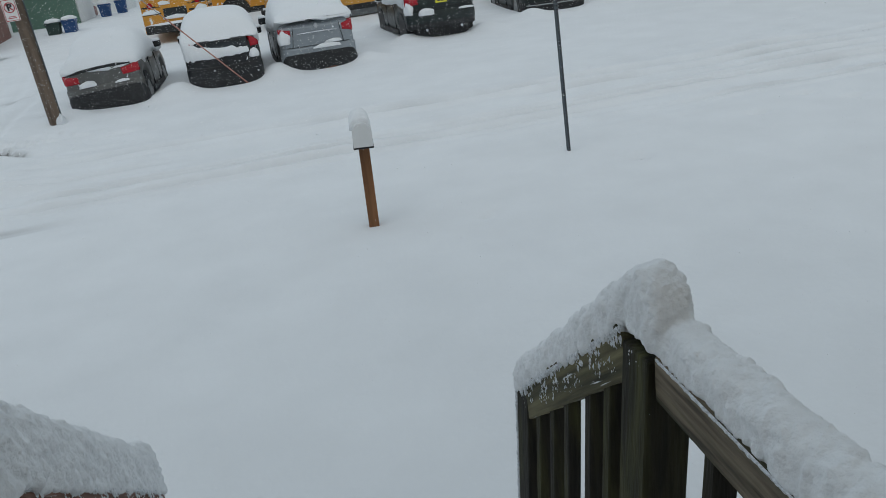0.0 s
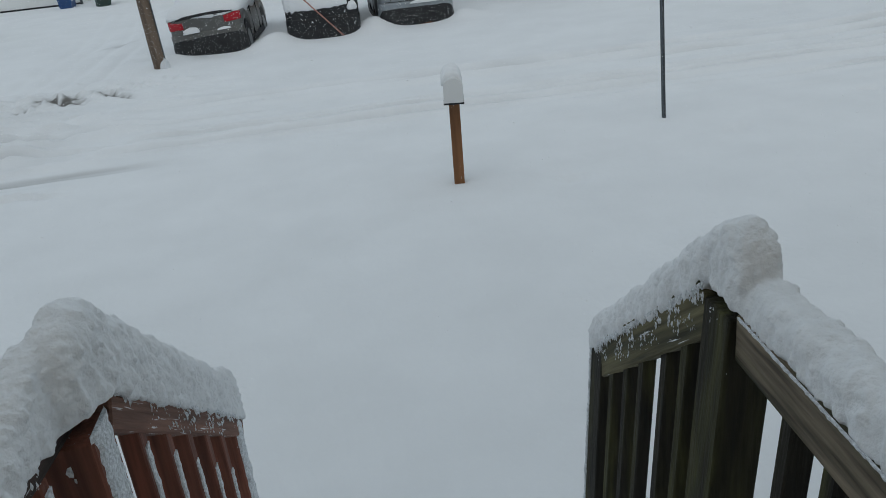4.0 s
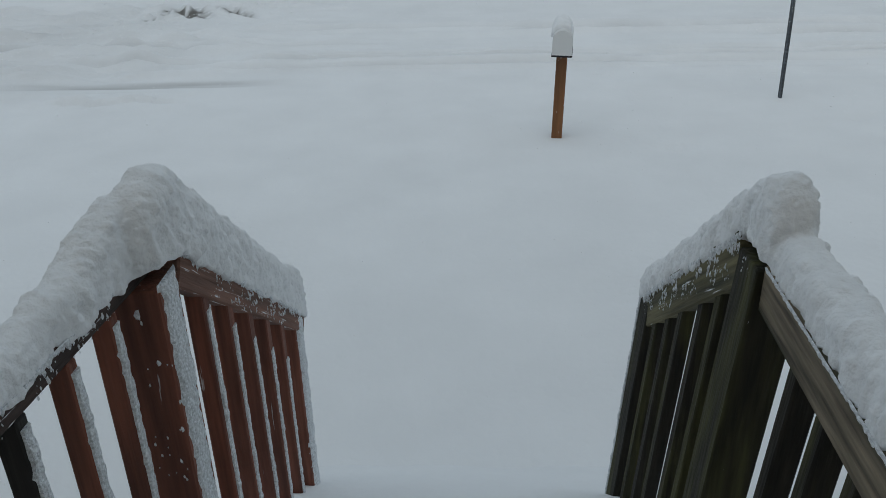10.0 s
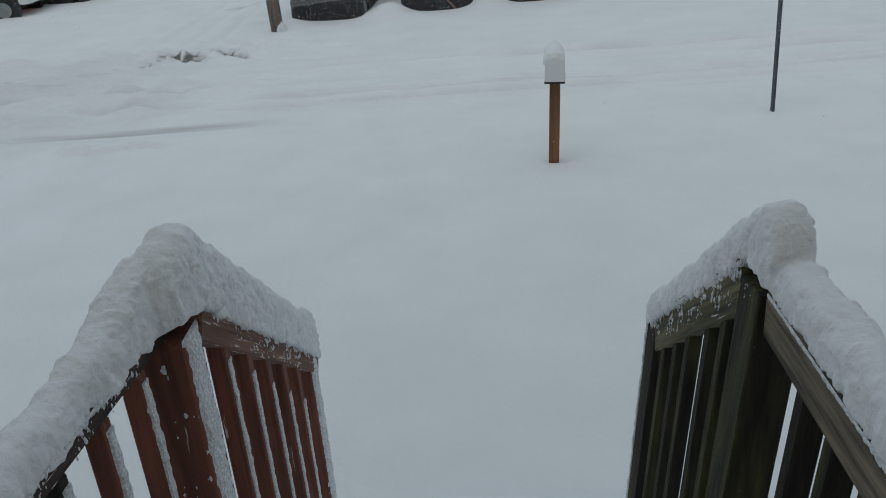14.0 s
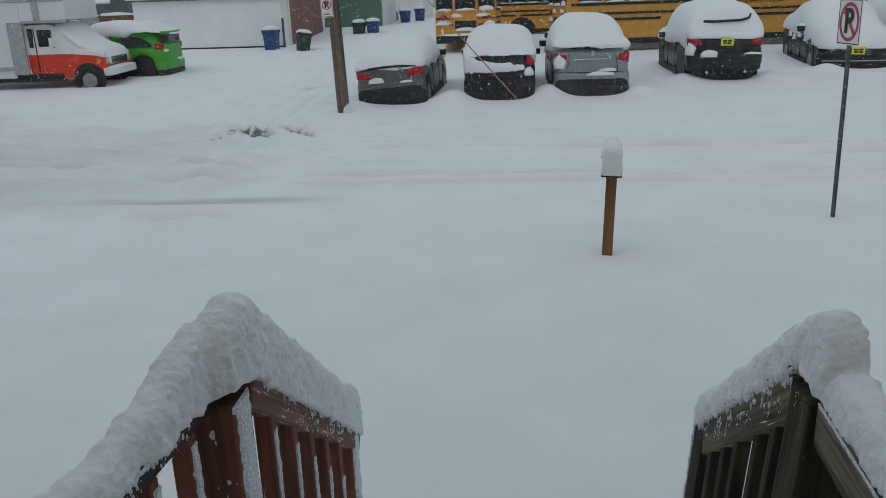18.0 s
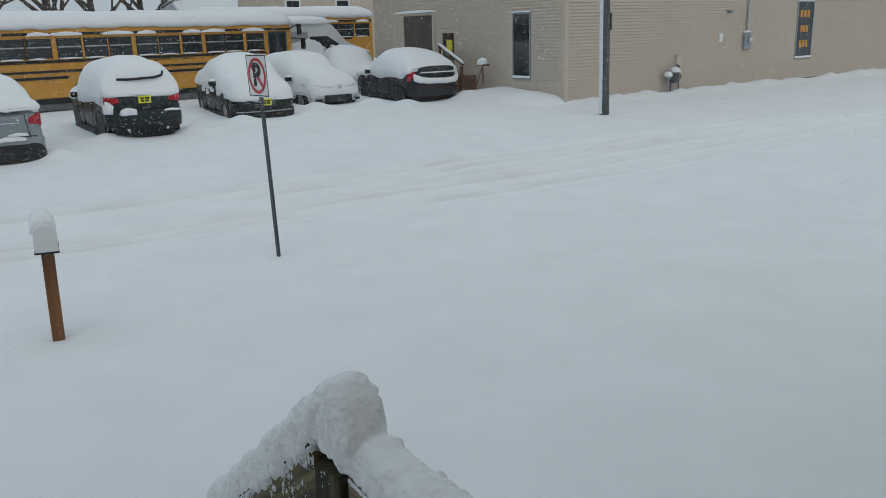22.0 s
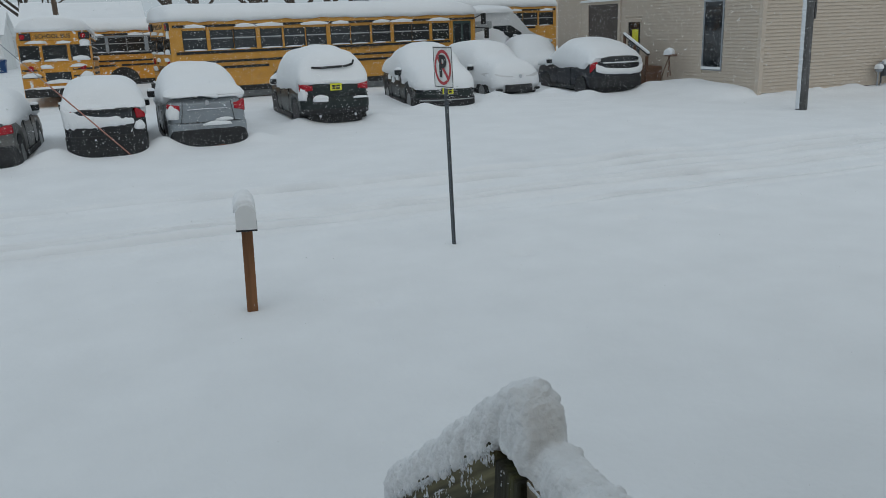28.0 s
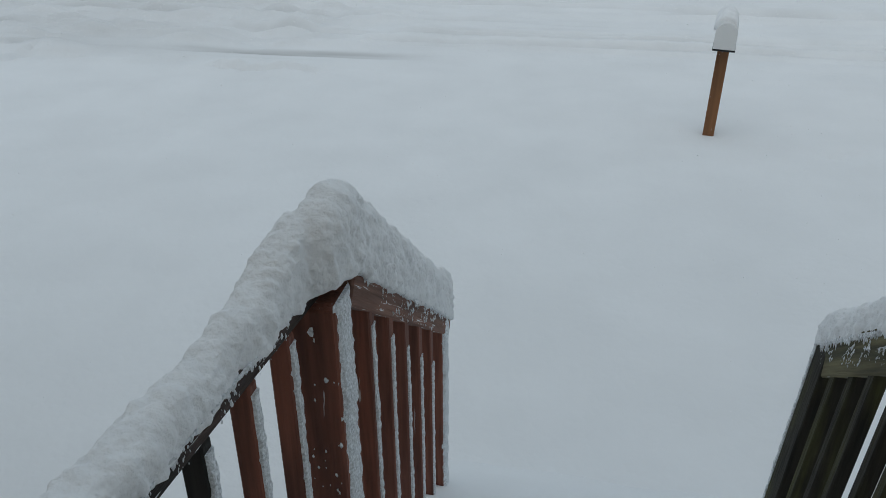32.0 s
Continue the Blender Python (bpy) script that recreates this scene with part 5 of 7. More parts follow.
# ---- box truck and pickup ----
def box_truck(m):
    t = thing("box_truck", m, "white box truck with red and white cab under snow", "truck")
    part("box", box((-5.6, -1.1, 0.78), (-1.3, 1.1, 2.85), 0.02), BOX_WHITE, t, "white cargo box")
    part("attic", loft([[(x, y, z) for x, z in ((-1.3, 2.2), (-0.5, 2.2), (0.1, 2.26), (0.1, 2.85), (-1.3, 2.85))] for y in (-1.1, 1.1)]), BOX_WHITE, t)
    part("corner_post", box((-1.75, -1.14, 0.6), (-1.28, -1.06, 2.2), 0.01), ALU, t)
    part("corner_post", box((-0.9, -1.13, 2.2), (-0.7, -1.08, 2.88), 0.01), ALU, t)
    part("roof_rail", box((-5.6, -1.13, 2.8), (0.1, -1.09, 2.9), 0.01), ALU, t)
    part("attic_rail", box((-1.3, -1.13, 2.16), (0.12, -1.08, 2.24), 0.01), ALU, t)
    part("bottom_rail", box((-5.6, -1.13, 0.74), (-1.75, -1.08, 0.86), 0.01), ALU, t)
    part("step_skirt", box((-5.4, -1.02, 0.36), (-0.3, -0.85, 0.6), 0.02), BLACK, t)
    part("skirt_panel", box((-4.0, -1.08, 0.5), (-1.75, -1.05, 0.76), 0.01), BOX_WHITE, t)
    prof_low = ((-1.3, 0.42, 1.2), (-0.5, 0.42, 1.2), (0.1, 0.45, 1.18), (0.8, 0.5, 1.12), (1.05, 0.55, 1.05))
    part("cab_lower", loft([[(x, y, z) for y, z in ((-0.98, a), (0.98, a), (1.0, b), (-1.0, b))] for x, a, b in prof_low]), VAN_RED, t, "red-orange lower cab")
    prof_up = ((-1.3, 1.2, 2.1, 0.92), (-0.65, 1.2, 2.12, 0.9), (-0.35, 1.2, 2.0, 0.85), (0.15, 1.18, 1.5, 0.86), (0.75, 1.12, 1.32, 0.84), (1.03, 1.05, 1.2, 0.8))
    part("cab_upper", loft([[(x, y, z) for y, z in ((-0.99, a), (0.99, a), (0.97, (a + b) / 2), (w, b), (-w, b), (-0.97, (a + b) / 2))] for x, a, b, w in prof_up]), WHITE_PAINT, t)
    part("side_window", box((-0.95, -0.995, 1.42), (-0.5, -0.93, 1.95), 0.03), GLASS, t)
    part("door_window", box((-1.24, -0.995, 1.4), (-1.08, -0.94, 2.0), 0.03), GLASS, t)
    part("door_line", box((-1.03, -1.012, 0.6), (-1.01, -0.99, 2.0)), BLACK, t)
    rings = []
    for i, (x, z, w) in enumerate(((-0.55, 2.05, 0.7), (-0.4, 2.16, 0.82), (-0.15, 2.08, 0.9), (0.25, 1.7, 0.92), (0.7, 1.46, 0.9), (0.98, 1.36, 0.85), (1.1, 1.15, 0.7))):
        rings.append([(x + 0.04 * nz(k, i, 1, 0.7), w * 1.04 * math.cos(a), z - 0.32 + 0.36 * max(0, math.sin(a)) ** 0.5 + 0.05 * nz(x, k * 0.4, 2, 1.2)) for k, a in enumerate(math.pi * q / 12 for q in range(13))])
    part("hood_snow", loft(rings), SNOW, t, "smooth snow over windscreen and hood", True)
    part("roof_snow", blob((-5.65, -1.14, 2.85), (0.14, 1.14, 3.12), 0.06, 16, 3), SNOW, t, smooth=True)
    part("grille", box((1.0, -0.62, 0.82), (1.1, 0.62, 1.06), 0.02), BLACK, t)
    for k in range(3):
        part("grille_bar", box((1.09, -0.6, 0.86 + 0.07 * k), (1.115, 0.6, 0.88 + 0.07 * k)), CHROME, t)
    for y in (-0.92, 0.66):
        part("headlight", box((0.92, y, 0.84), (1.08, y + 0.26, 1.04), 0.02), LAMP, t)
    part("turn_light", box((0.78, -1.0, 0.86), (0.93, -0.9, 1.04), 0.02), AMBER, t)
    part("bumper", box((0.95, -1.0, 0.48), (1.22, 1.0, 0.72), 0.05, seg=2), WHITE_PAINT, t)
    part("bumper_snow", blob((0.93, -1.0, 0.68), (1.24, 1.0, 0.78), 0.2, 12), SNOW, t, smooth=True)
    wheel(t, 0.5, -0.9, 0.36, 0.24, -1), wheel(t, 0.5, 0.9, 0.36, 0.24, 1), wheel(t, -4.0, -0.9, 0.36, 0.3, -1)
    part("wheel_arch", lathe([(0.4, -1.0), (0.5, -1.0), (0.5, -0.94), (0.4, -0.94)], 22, "y"), BLACK, t).matrix_basis = pose(0.5, 0, 0.4)
    mi = part("mirror", box((-0.45, -1.3, 1.42), (-0.37, -1.12, 1.72), 0.02), WHITE_PAINT, t)
    part("mirror_arm", tube([(-0.44, -0.97, 1.4), (-0.41, -1.2, 1.45)], 0.012), BLACK, mi)
    return t


box_truck(pose(-12.0, 23.15, level(23) - 0.13, 0, 0, 6) @ Matrix.Diagonal((0.88, 1, 0.87, 1)))


def pickup(m):
    t = thing("pickup_truck", m, "orange-yellow pickup truck with snow in its bed and on the bumper", "truck")

    def arch(cx, cz, r, n=12):
        return [(cx + r * math.cos(math.pi - math.pi * k / n), cz + r * math.sin(math.pi - math.pi * k / n)) for k in range(n + 1)]

    def sheet(outline, ya, yb, bulge=0.0):
        rings = []
        for y in (ya, yb):
            rings.append([(x, y + bulge * math.sin(math.pi * min(1, max(0, (z - 0.5) / 0.7))), z) for x, z in outline])
        return loft(rings)

    flank = [(0.02, 0.62), (0.06, 0.54), (0.46, 0.52)] + arch(0.95, 0.53, 0.46) + [(1.46, 0.5), (2.28, 0.5), (2.28, 0.7), (2.28, 0.95), (2.28, 1.2), (1.2, 1.21), (0.03, 1.21), (0.0, 1.1), (0.0, 0.85)]
    for sd in (1, -1):
        fl = part("bed_side", sheet(flank, sd * 0.9, sd * 0.93, sd * 0.045), PICKUP_Y, t)
        part("arch_lip", loft([[(0.95 + (r) * math.cos(a), sd * y, 0.53 + r * math.sin(a)) for r, y in ((0.45, 0.935), (0.5, 0.985), (0.53, 0.955))] for a in (math.pi * k / 16 for k in range(17))], closed=True), PICKUP_Y, fl)
        part("wheel_well", lathe([(0.44, sd * 0.6), (0.47, sd * 0.6), (0.47, sd * 0.9), (0.44, sd * 0.9)], 22, "y"), BLACK, t).matrix_basis = pose(0.95, 0, 0.53)
        part("sill", box((1.46, sd * 0.84 - 0.05, 0.38), (4.0, sd * 0.84 + 0.05, 0.52), 0.02), BLACK, t)
        part("seam", box((2.285, sd * 0.94 - 0.012, 0.52), (2.3, sd * 0.94 + 0.012, 1.2)), BLACK, t)
    part("bed_floor", box((0.05, -0.9, 0.62), (2.28, 0.9, 0.72)), BLACK, t)
    tg = part("tailgate", box((-0.025, -0.72, 0.64), (0.035, 0.72, 1.19), 0.02, seg=2), PICKUP_Y, t)
    part("tailgate_handle", box((-0.045, -0.12, 1.0), (-0.02, 0.12, 1.08), 0.015), BLACK, tg)
    part("tailgate_panel", box((-0.034, -0.6, 0.72), (-0.022, 0.6, 0.94), 0.01), PICKUP_Y, tg)
    cab = [(2.3, 0.95, 0.8, 1.84), (2.42, 0.955, 0.78, 1.86), (3.5, 0.955, 0.76, 1.86), (3.8, 0.95, 0.76, 1.8), (4.45, 0.95, 0.82, 1.28), (5.4, 0.93, 0.8, 1.16), (5.55, 0.88, 0.76, 1.0)]
    part("cab", loft([[(x, y, z) for y, z in ((-w * 0.96, 0.5), (w * 0.96, 0.5), (w, 0.8), (w * 0.99, 1.12), ((w + wr) / 2 + 0.03, (1.12 + zr) / 2), (wr, zr - 0.06), (wr * 0.8, zr), (-wr * 0.8, zr), (-wr, zr - 0.06), (-(w + wr) / 2 - 0.03, (1.12 + zr) / 2), (-w * 0.99, 1.12), (-w, 0.8))] for x, w, wr, zr in cab]), PICKUP_Y, t, smooth=False)
    part("rear_window", box((2.285, -0.66, 1.3), (2.31, 0.66, 1.68), 0.02), GLASS, t)
    for sd in (1, -1):
        part("door_window", loft([[(x, sd * y, z) for y, z in ((0.965, 1.16), (0.9, 1.16), (0.8, zt), (0.86, zt))] for x, zt in ((2.5, 1.66), (3.3, 1.7), (3.75, 1.6))]), GLASS, t)
        part("door_line", box((2.44, sd * 0.955 - 0.006, 0.56), (2.455, sd * 0.955 + 0.006, 1.16)), BLACK, t)
        part("door_handle", box((2.55, sd * 0.965 - 0.015, 0.98), (2.72, sd * 0.965 + 0.015, 1.03), 0.01), BLACK, t)
    part("cab_snow", blob((2.22, -0.84, 1.8), (4.0, 0.84, 2.08), 0.1, 18, 2), SNOW, t, smooth=True)
    part("window_snow", blob((2.0, -0.95, 1.1), (2.36, 0.95, 1.66), 0.35, 18, 5), SNOW, t, "snow plastered over the rear window", True)
    heaps = [lying([(1.52, y, 1.14 + 0.02 * math.sin(y * 5), 0.8, 0.24 + 0.03 * math.sin(y * 7)) for y in (-0.97, -0.5, 0.0, 0.5, 0.97)]), lying([(0.4, y, 1.14, 0.42, 0.13 + 0.02 * math.sin(y * 9)) for y in (-0.97, -0.4, 0.3, 0.97)]),
             lying([(1.9, y, 1.2, 0.4, 0.27) for y in (-0.9, 0.0, 0.9)])]
    drape("bed_snow", heaps, SNOW, t, "snow heaped level in the truck bed", 4.0, 0.03)
    part("tailgate_snow", blob((-0.05, -0.9, 1.19), (0.09, 0.9, 1.28), 0.12, 16, 3), SNOW, t, smooth=True)
    for y in (-0.945, 0.765):
        tl = part("tail_light", box((-0.045, y, 0.8), (0.05, y + 0.18, 1.13), 0.03, seg=2), TAIL, t)
        part("reverse_lens", box((-0.05, y + 0.02, 0.82), (-0.03, y + 0.16, 0.88), 0.01), SIGN_WHITE, tl)
    for a, b2 in ((-0.95, -0.2), (0.2, 0.95)):
        part("bumper", box((-0.2, a, 0.4), (-0.03, b2, 0.58), 0.045, seg=3), METER_DARK, t, "dark steel bumper end")
    part("bumper_step", box((-0.18, -0.22, 0.36), (-0.03, 0.22, 0.5), 0.02), METER_DARK, t)
    part("bumper_snow", blob((-0.22, 0.18, 0.56), (0.02, 0.96, 0.86), 0.2, 14, 8), SNOW, t, smooth=True)
    part("bumper_snow", blob((-0.22, -0.96, 0.56), (0.02, -0.28, 0.9), 0.2, 14, 9), SNOW, t, smooth=True)
    part("bumper_snow", blob((-0.2, -0.2, 0.44), (-0.04, 0.1, 0.56), 0.3, 10, 19), SNOW, t, smooth=True)
    part("plate", box((-0.21, -0.16, 0.44), (-0.185, 0.16, 0.58), 0.006), SIGN_WHITE, t)
    part("hitch", box((-0.34, -0.08, 0.26), (-0.05, 0.08, 0.36), 0.02), BLACK, t)
    part("axle", tube([(0.95, -0.85, 0.42), (0.95, 0.85, 0.42)], 0.06), BLACK, t)
    part("underframe", box((0.1, -0.6, 0.34), (5.2, 0.6, 0.5), 0.03), BLACK, t)
    for sd in (1, -1):
        for k, (x, z, a, b2) in enumerate(((1.4, 0.92, 0.1, 0.07), (1.24, 1.03, 0.12, 0.06), (1.02, 1.06, 0.1, 0.05), (0.6, 0.95, 0.07, 0.05), (1.5, 0.7, 0.06, 0.14), (0.36, 0.62, 0.2, 0.05), (1.9, 0.62, 0.3, 0.06), (0.5, 0.72, 0.05, 0.09), (2.0, 1.12, 0.2, 0.05))):
            part("clinging_snow", blob((x - a, sd * 0.965 - 0.03, z - b2), (x + a, sd * 0.965 + 0.03, z + b2), 0.7, 12, 3 * k + sd), FROST, t, smooth=True)
        part("clinging_snow", crust((1.46, sd * 0.935, 0.55), (2.28, sd * 0.935, 0.55), 0.1, 0.02, (0, sd, 0), 7, 0.04), FROST, t)
        part("clinging_snow", crust((0.08, sd * 0.93, 0.58), (0.44, sd * 0.93, 0.56), 0.1, 0.015, (0, sd, 0), 17, 0.04), FROST, t)
    for x in (0.95, 4.5):
        for sd in (1, -1):
            wh = wheel(t, x, sd * 0.83, 0.41, 0.25, sd)
            part("tyre_snow", loft([[(r * math.cos(a), sd * y, r * math.sin(a)) for r, y in ((0.4, 0.13), (0.36, 0.135), (0.37, 0.126), (0.415, 0.1))] for a in (0.8 + 1.5 * k / 14 for k in range(15))]), FROST, wh)
    return t


pickup(pose(-10.83, 15.62, level(15) - 0.4, 0, 0, 182))


# ---- buses ----
def bus(m, length, label, side=-1, lettering=True, nwin=12, door_at=None, paint=BUS_Y, rear_sign=True, upper=None):
    """Origin under the rear centre; +x is forward; the detailed flank is on side."""
    b = thing("school_bus", m, label, "bus", "school buses")
    W, zb, zw0, zw1, zr = 1.2, 0.45, 1.8, 2.4, 3.0
    prof = [(-W, zb), (W, zb), (W, zw1 + 0.1), (W * 0.94, 2.74), (W * 0.72, 2.92), (W * 0.3, zr), (-W * 0.3, zr), (-W * 0.72, 2.92), (-W * 0.94, 2.74), (-W, zw1 + 0.1)]
    part("body", loft([[(x, y * (0.97 if x in (0, length) else 1), z) for y, z in prof] for x in (0, 0.12, length - 0.12, length)]), paint, b)
    y0 = side * W
    y1 = side * (W + 0.02)

    def strip(name, x0, x1, za, zc, material, parent=b, d=0.02):
        return part(name, box((x0, min(y0, side * (W + d)), za), (x1, max(y0, side * (W + d)), zc), 0.004), material, parent)

    for z, h, xa, xb in ((1.66, 0.085, 0.15, length - 1.25), (1.36, 0.075, 0.15, length - 1.25), (1.16, 0.085, 0.4, length * 0.27), (1.16, 0.085, length * 0.31, length - 1.25)):
        strip("rub_rail", xa, xb, z, z + h, BUS_K, d=0.03)
    strip("skirt", 0.3, length - 0.4, 0.4, 0.58, BUS_K)
    strip("snowy_underside", 0.4, length - 0.6, 0.2, 0.4, SKIRT_GREY, d=-0.05)
    strip("roof_drip_rail", 0.1, length - 0.1, 2.5, 2.58, BUS_K, d=0.05)
    if upper:
        strip("window_band", 0.15, length - 0.15, 1.74, 2.49, upper, d=0.006)
    x0, x1 = 0.35, (door_at or length) - 0.15
    pitch = (x1 - x0) / nwin
    for i in range(nwin):
        a = x0 + pitch * (i + 0.05 * math.sin(i * 2.3)) + 0.075
        c2 = a + pitch - 0.15
        w = strip("window", a, c2, zw0, zw1, GLASS, d=0.012)
        strip("window_rail", a, c2, (zw0 + zw1) / 2 + 0.02, (zw0 + zw1) / 2 + 0.06, ALU, w, 0.02)
        strip("window_frame", a - 0.03, a, zw0 - 0.03, zw1 + 0.03, BUS_K, w, 0.016)
        strip("window_frame", c2, c2 + 0.03, zw0 - 0.03, zw1 + 0.03, BUS_K, w, 0.016)
        part("sill_snow", blob((a, min(y0, side * (W + 0.07)), zw0 - 0.03), (c2 - 0.1 * (i % 3), max(y0, side * (W + 0.05)), zw0 + 0.02), 0.3, 6, i), SNOW, w)
        if i % 3 != 1:
            part("eave_snow", blob((a - 0.2 * (i % 2), min(y0, side * (W + 0.08)), zw1 + 0.08), (c2 + 0.1 * (i % 2), max(y0, side * (W + 0.05)), zw1 + 0.2), 0.5, 6, i + 3), SNOW, w)
    if door_at:
        d = strip("door", door_at, door_at + 0.85, 0.5, 2.45, mat_bus_door, d=0.015)
        for k in range(2):
            strip("door_pane", door_at + 0.06 + 0.4 * k, door_at + 0.38 + 0.4 * k, 0.8, 2.35, GLASS, d, 0.022)
        strip("door_post", door_at - 0.1, door_at - 0.02, 0.5, 2.5, paint, d, 0.03)
    for x in (length * 0.32, length - 1.4 if not door_at else length - 0.4):
        wh = wheel(b, x, side * (W - 0.14), 0.5, 0.28, side)
        part("wheel_well", lathe([(0.5, side * (W + 0.004)), (0.62, side * (W + 0.004)), (0.62, side * (W - 0.1)), (0.5, side * (W - 0.1))], 22, "y"), BUS_K, b).matrix_basis = pose(x, 0, 0.5)
    if lettering:
        text("lettering", "SUMMIT COUNTY", 0.15, SIGN_BLACK, b, pose(length * 0.58, side * (W + 0.008), 1.62, 90, 0, 0 if side < 0 else 180), 1.3, 0.0)
    # rear
    for y in (-0.82, 0.0, 0.82):
        hw = 0.36 if y == 0 else 0.28
        w = part("rear_window", box((-0.012, y - hw, 1.74), (0.02, y + hw, 2.2), 0.006), GLASS, b)
        for a, c2, za, zc in ((y - hw - 0.04, y - hw, 1.7, 2.24), (y + hw, y + hw + 0.04, 1.7, 2.24), (y - hw, y + hw, 2.2, 2.24)):
            part("window_frame", box((-0.02, a, za), (0.02, c2, zc)), BUS_K, w)
        part("sill_snow", blob((-0.05, y - hw, 1.68), (0.02, y + hw, 1.77 - 0.1 * min(0, y)), 0.5, 9, y * 5 + 2), SNOW, w, smooth=True)
    part("emergency_window", box((-0.012, -0.42, 0.95), (0.02, 0.42, 1.3), 0.006), GLASS, b)
    for z in (1.36, 1.12):
        for s in (-1, 1):
            part("rear_rail", box((-0.02, s * 0.5 if s > 0 else -1.15, z), (0.02, 1.15 if s > 0 else -0.5, z + 0.06)), BUS_K, b)
    for s in (-1, 1):
        part("flasher", box((-0.05, s * 0.95 - 0.24, 2.42), (0.02, s * 0.95 + 0.12, 2.66), 0.02), SIGN_BLACK, b)
        part("flasher_lens", lathe([(0.085, -0.06), (0.085, -0.045)], 16, "z"), TAIL, b).matrix_basis = pose(-0.0, s * 0.98, 2.54, 0, 90, 0)
        part("stop_light", lathe([(0.1, -0.03), (0.1, -0.015)], 16, "z"), TAIL, b).matrix_basis = pose(-0.0, s * 0.85, 1.45, 0, 90, 0)
        part("turn_light", lathe([(0.08, -0.03), (0.08, -0.015)], 16, "z"), AMBER, b).matrix_basis = pose(-0.0, s * 0.6, 1.45, 0, 90, 0)
    for k, (y, z, dy, dz) in enumerate(((-0.95, 1.2, 0.2, 0.1), (0.85, 1.22, 0.26, 0.08), (-0.7, 1.52, 0.24, 0.06), (0.35, 1.5, 0.2, 0.07), (0.0, 0.98, 0.36, 0.07), (-1.0, 2.3, 0.16, 0.12), (0.55, 2.36, 0.3, 0.06), (-0.3, 2.33, 0.22, 0.05))):
        part("clinging_snow", blob((-0.04, y - dy, z - dz), (0.01, y + dy, z + dz), 0.6, 10, k * 3 + length), SNOW, b, smooth=True)
    part("rear_bumper", box((-0.18, -1.15, 0.45), (0.02, 1.15, 0.75), 0.03), BUS_K, b)
    part("bumper_snow", blob((-0.16, -1.1, 0.72), (0.0, 1.1, 0.82), 0.3, 12, 4), SNOW, b, smooth=True)
    if rear_sign:
        sb = part("sign_board", box((-0.03, -0.6, 2.4), (0.02, 0.6, 2.68), 0.01), BUS_Y, b)
        text("lettering", "SCHOOL BUS", 0.2, SIGN_BLACK, sb, pose(-0.034, 0, 2.54, 90, 0, -90), 0.95, 0.004)
    rings = []
    n = 36
    for i in range(n + 1):
        x = -0.05 + (length + 0.1) * i / n
        e = min(1, (min(i, n - i) + 0.6) / 2.2)
        t = 0.26 * e ** 0.5
        h = [(W * 0.99, 2.68), (W * 1.0, 2.78 + t * 0.3), (W * 0.78, 2.92 + t * 0.85), (W * 0.35, zr + t), (0, zr + t * 1.03)]
        hh = h + [(-y, z) for y, z in reversed(h[:-1])]
        rings.append([(x, y, z + 0.05 * nz(x, y, z, 0.9) + (0.06 * nz(x, y, 2, 2.4) if k in (0, len(hh) - 1) else 0)) for k, (y, z) in enumerate(hh)])
    part("roof_snow", loft(rings), SNOW, b, "deep snow along the bus roof", True)
    return b


mat_bus_door = mat("bus_door_green_glass", (0.03, 0.06, 0.06), 0.3, vary=0.2, dust=0.04)
long_bus = bus(pose(1.8, 29.5, 0.265, 0, 0, 11.8), 12.0, "long yellow school bus parked behind the cars, roof deep in snow", nwin=12, door_at=10.9)
for k, (dx, dz) in enumerate(((0.25, 2.3), (0.4, 1.75))):
    bm = part("mirror", box((11.95 + dx, -1.5, dz), (12.05 + dx, -1.28, dz + 0.42), 0.03, seg=2), BUS_K, long_bus, "black bus mirror")
    part("mirror_arm", tube([(11.9, -1.1, 2.5 - 0.3 * k), (12.0 + dx, -1.35, dz + 0.4)], 0.022), BUS_K, bm)
short_bus = bus(pose(-1.4, 29.7, level(29) - 0.06, 0, 1.5, 89) @ Matrix.Diagonal((1, 0.9, 0.9, 1)), 5.0, "yellow school bus seen from its rear, snow on roof and bumper", side=-1, lettering=False, nwin=6, paint=BUS_Y2)
small_bus = bus(pose(-1.1, 38.5, level(37) - 0.3, 0, 0, 4) @ Matrix.Diagonal((1, 1, 0.93, 1)), 5.2, "small yellow bus with wide grey windows", lettering=False, nwin=6, paint=BUS_Y2, rear_sign=False, upper=METER)
far_bus = bus(pose(12.4, 38.0, level(38) - 0.02, 0, 0, 3), 8.7, "yellow school bus behind the white van", lettering=False, nwin=9)

van = thing("white_van", pose(13.5, 32.4, level(32) + 0.0, 0, 0, 2), "tall white van with snow sliding down its windscreen", "van")
vprof = ((0, 0.9, 2.5), (0.1, 0.95, 2.6), (1.9, 0.95, 2.62), (2.5, 0.92, 2.45), (3.2, 0.88, 1.75), (4.0, 0.86, 1.4), (4.4, 0.8, 1.15))
part("body", loft([[(x, y, z) for y, z in ((-w, 0.4), (w, 0.4), (w, zr * 0.6), (w * 0.86, zr), (-w * 0.86, zr), (-w, zr * 0.6))] for x, w, zr in vprof]), CAR_WHITE, van)
part("side_window", loft([[(x, y, z) for y, z in ((-0.97, a), (-0.9, a), (-0.86, b), (-0.93, b))] for x, a, b in ((1.4, 1.5, 2.0), (2.2, 1.5, 2.0), (2.7, 1.45, 1.7))]), GLASS, van)
part("windscreen", box((2.45, -0.7, 1.7), (2.95, 0.7, 2.2), 0.05), GLASS, van)
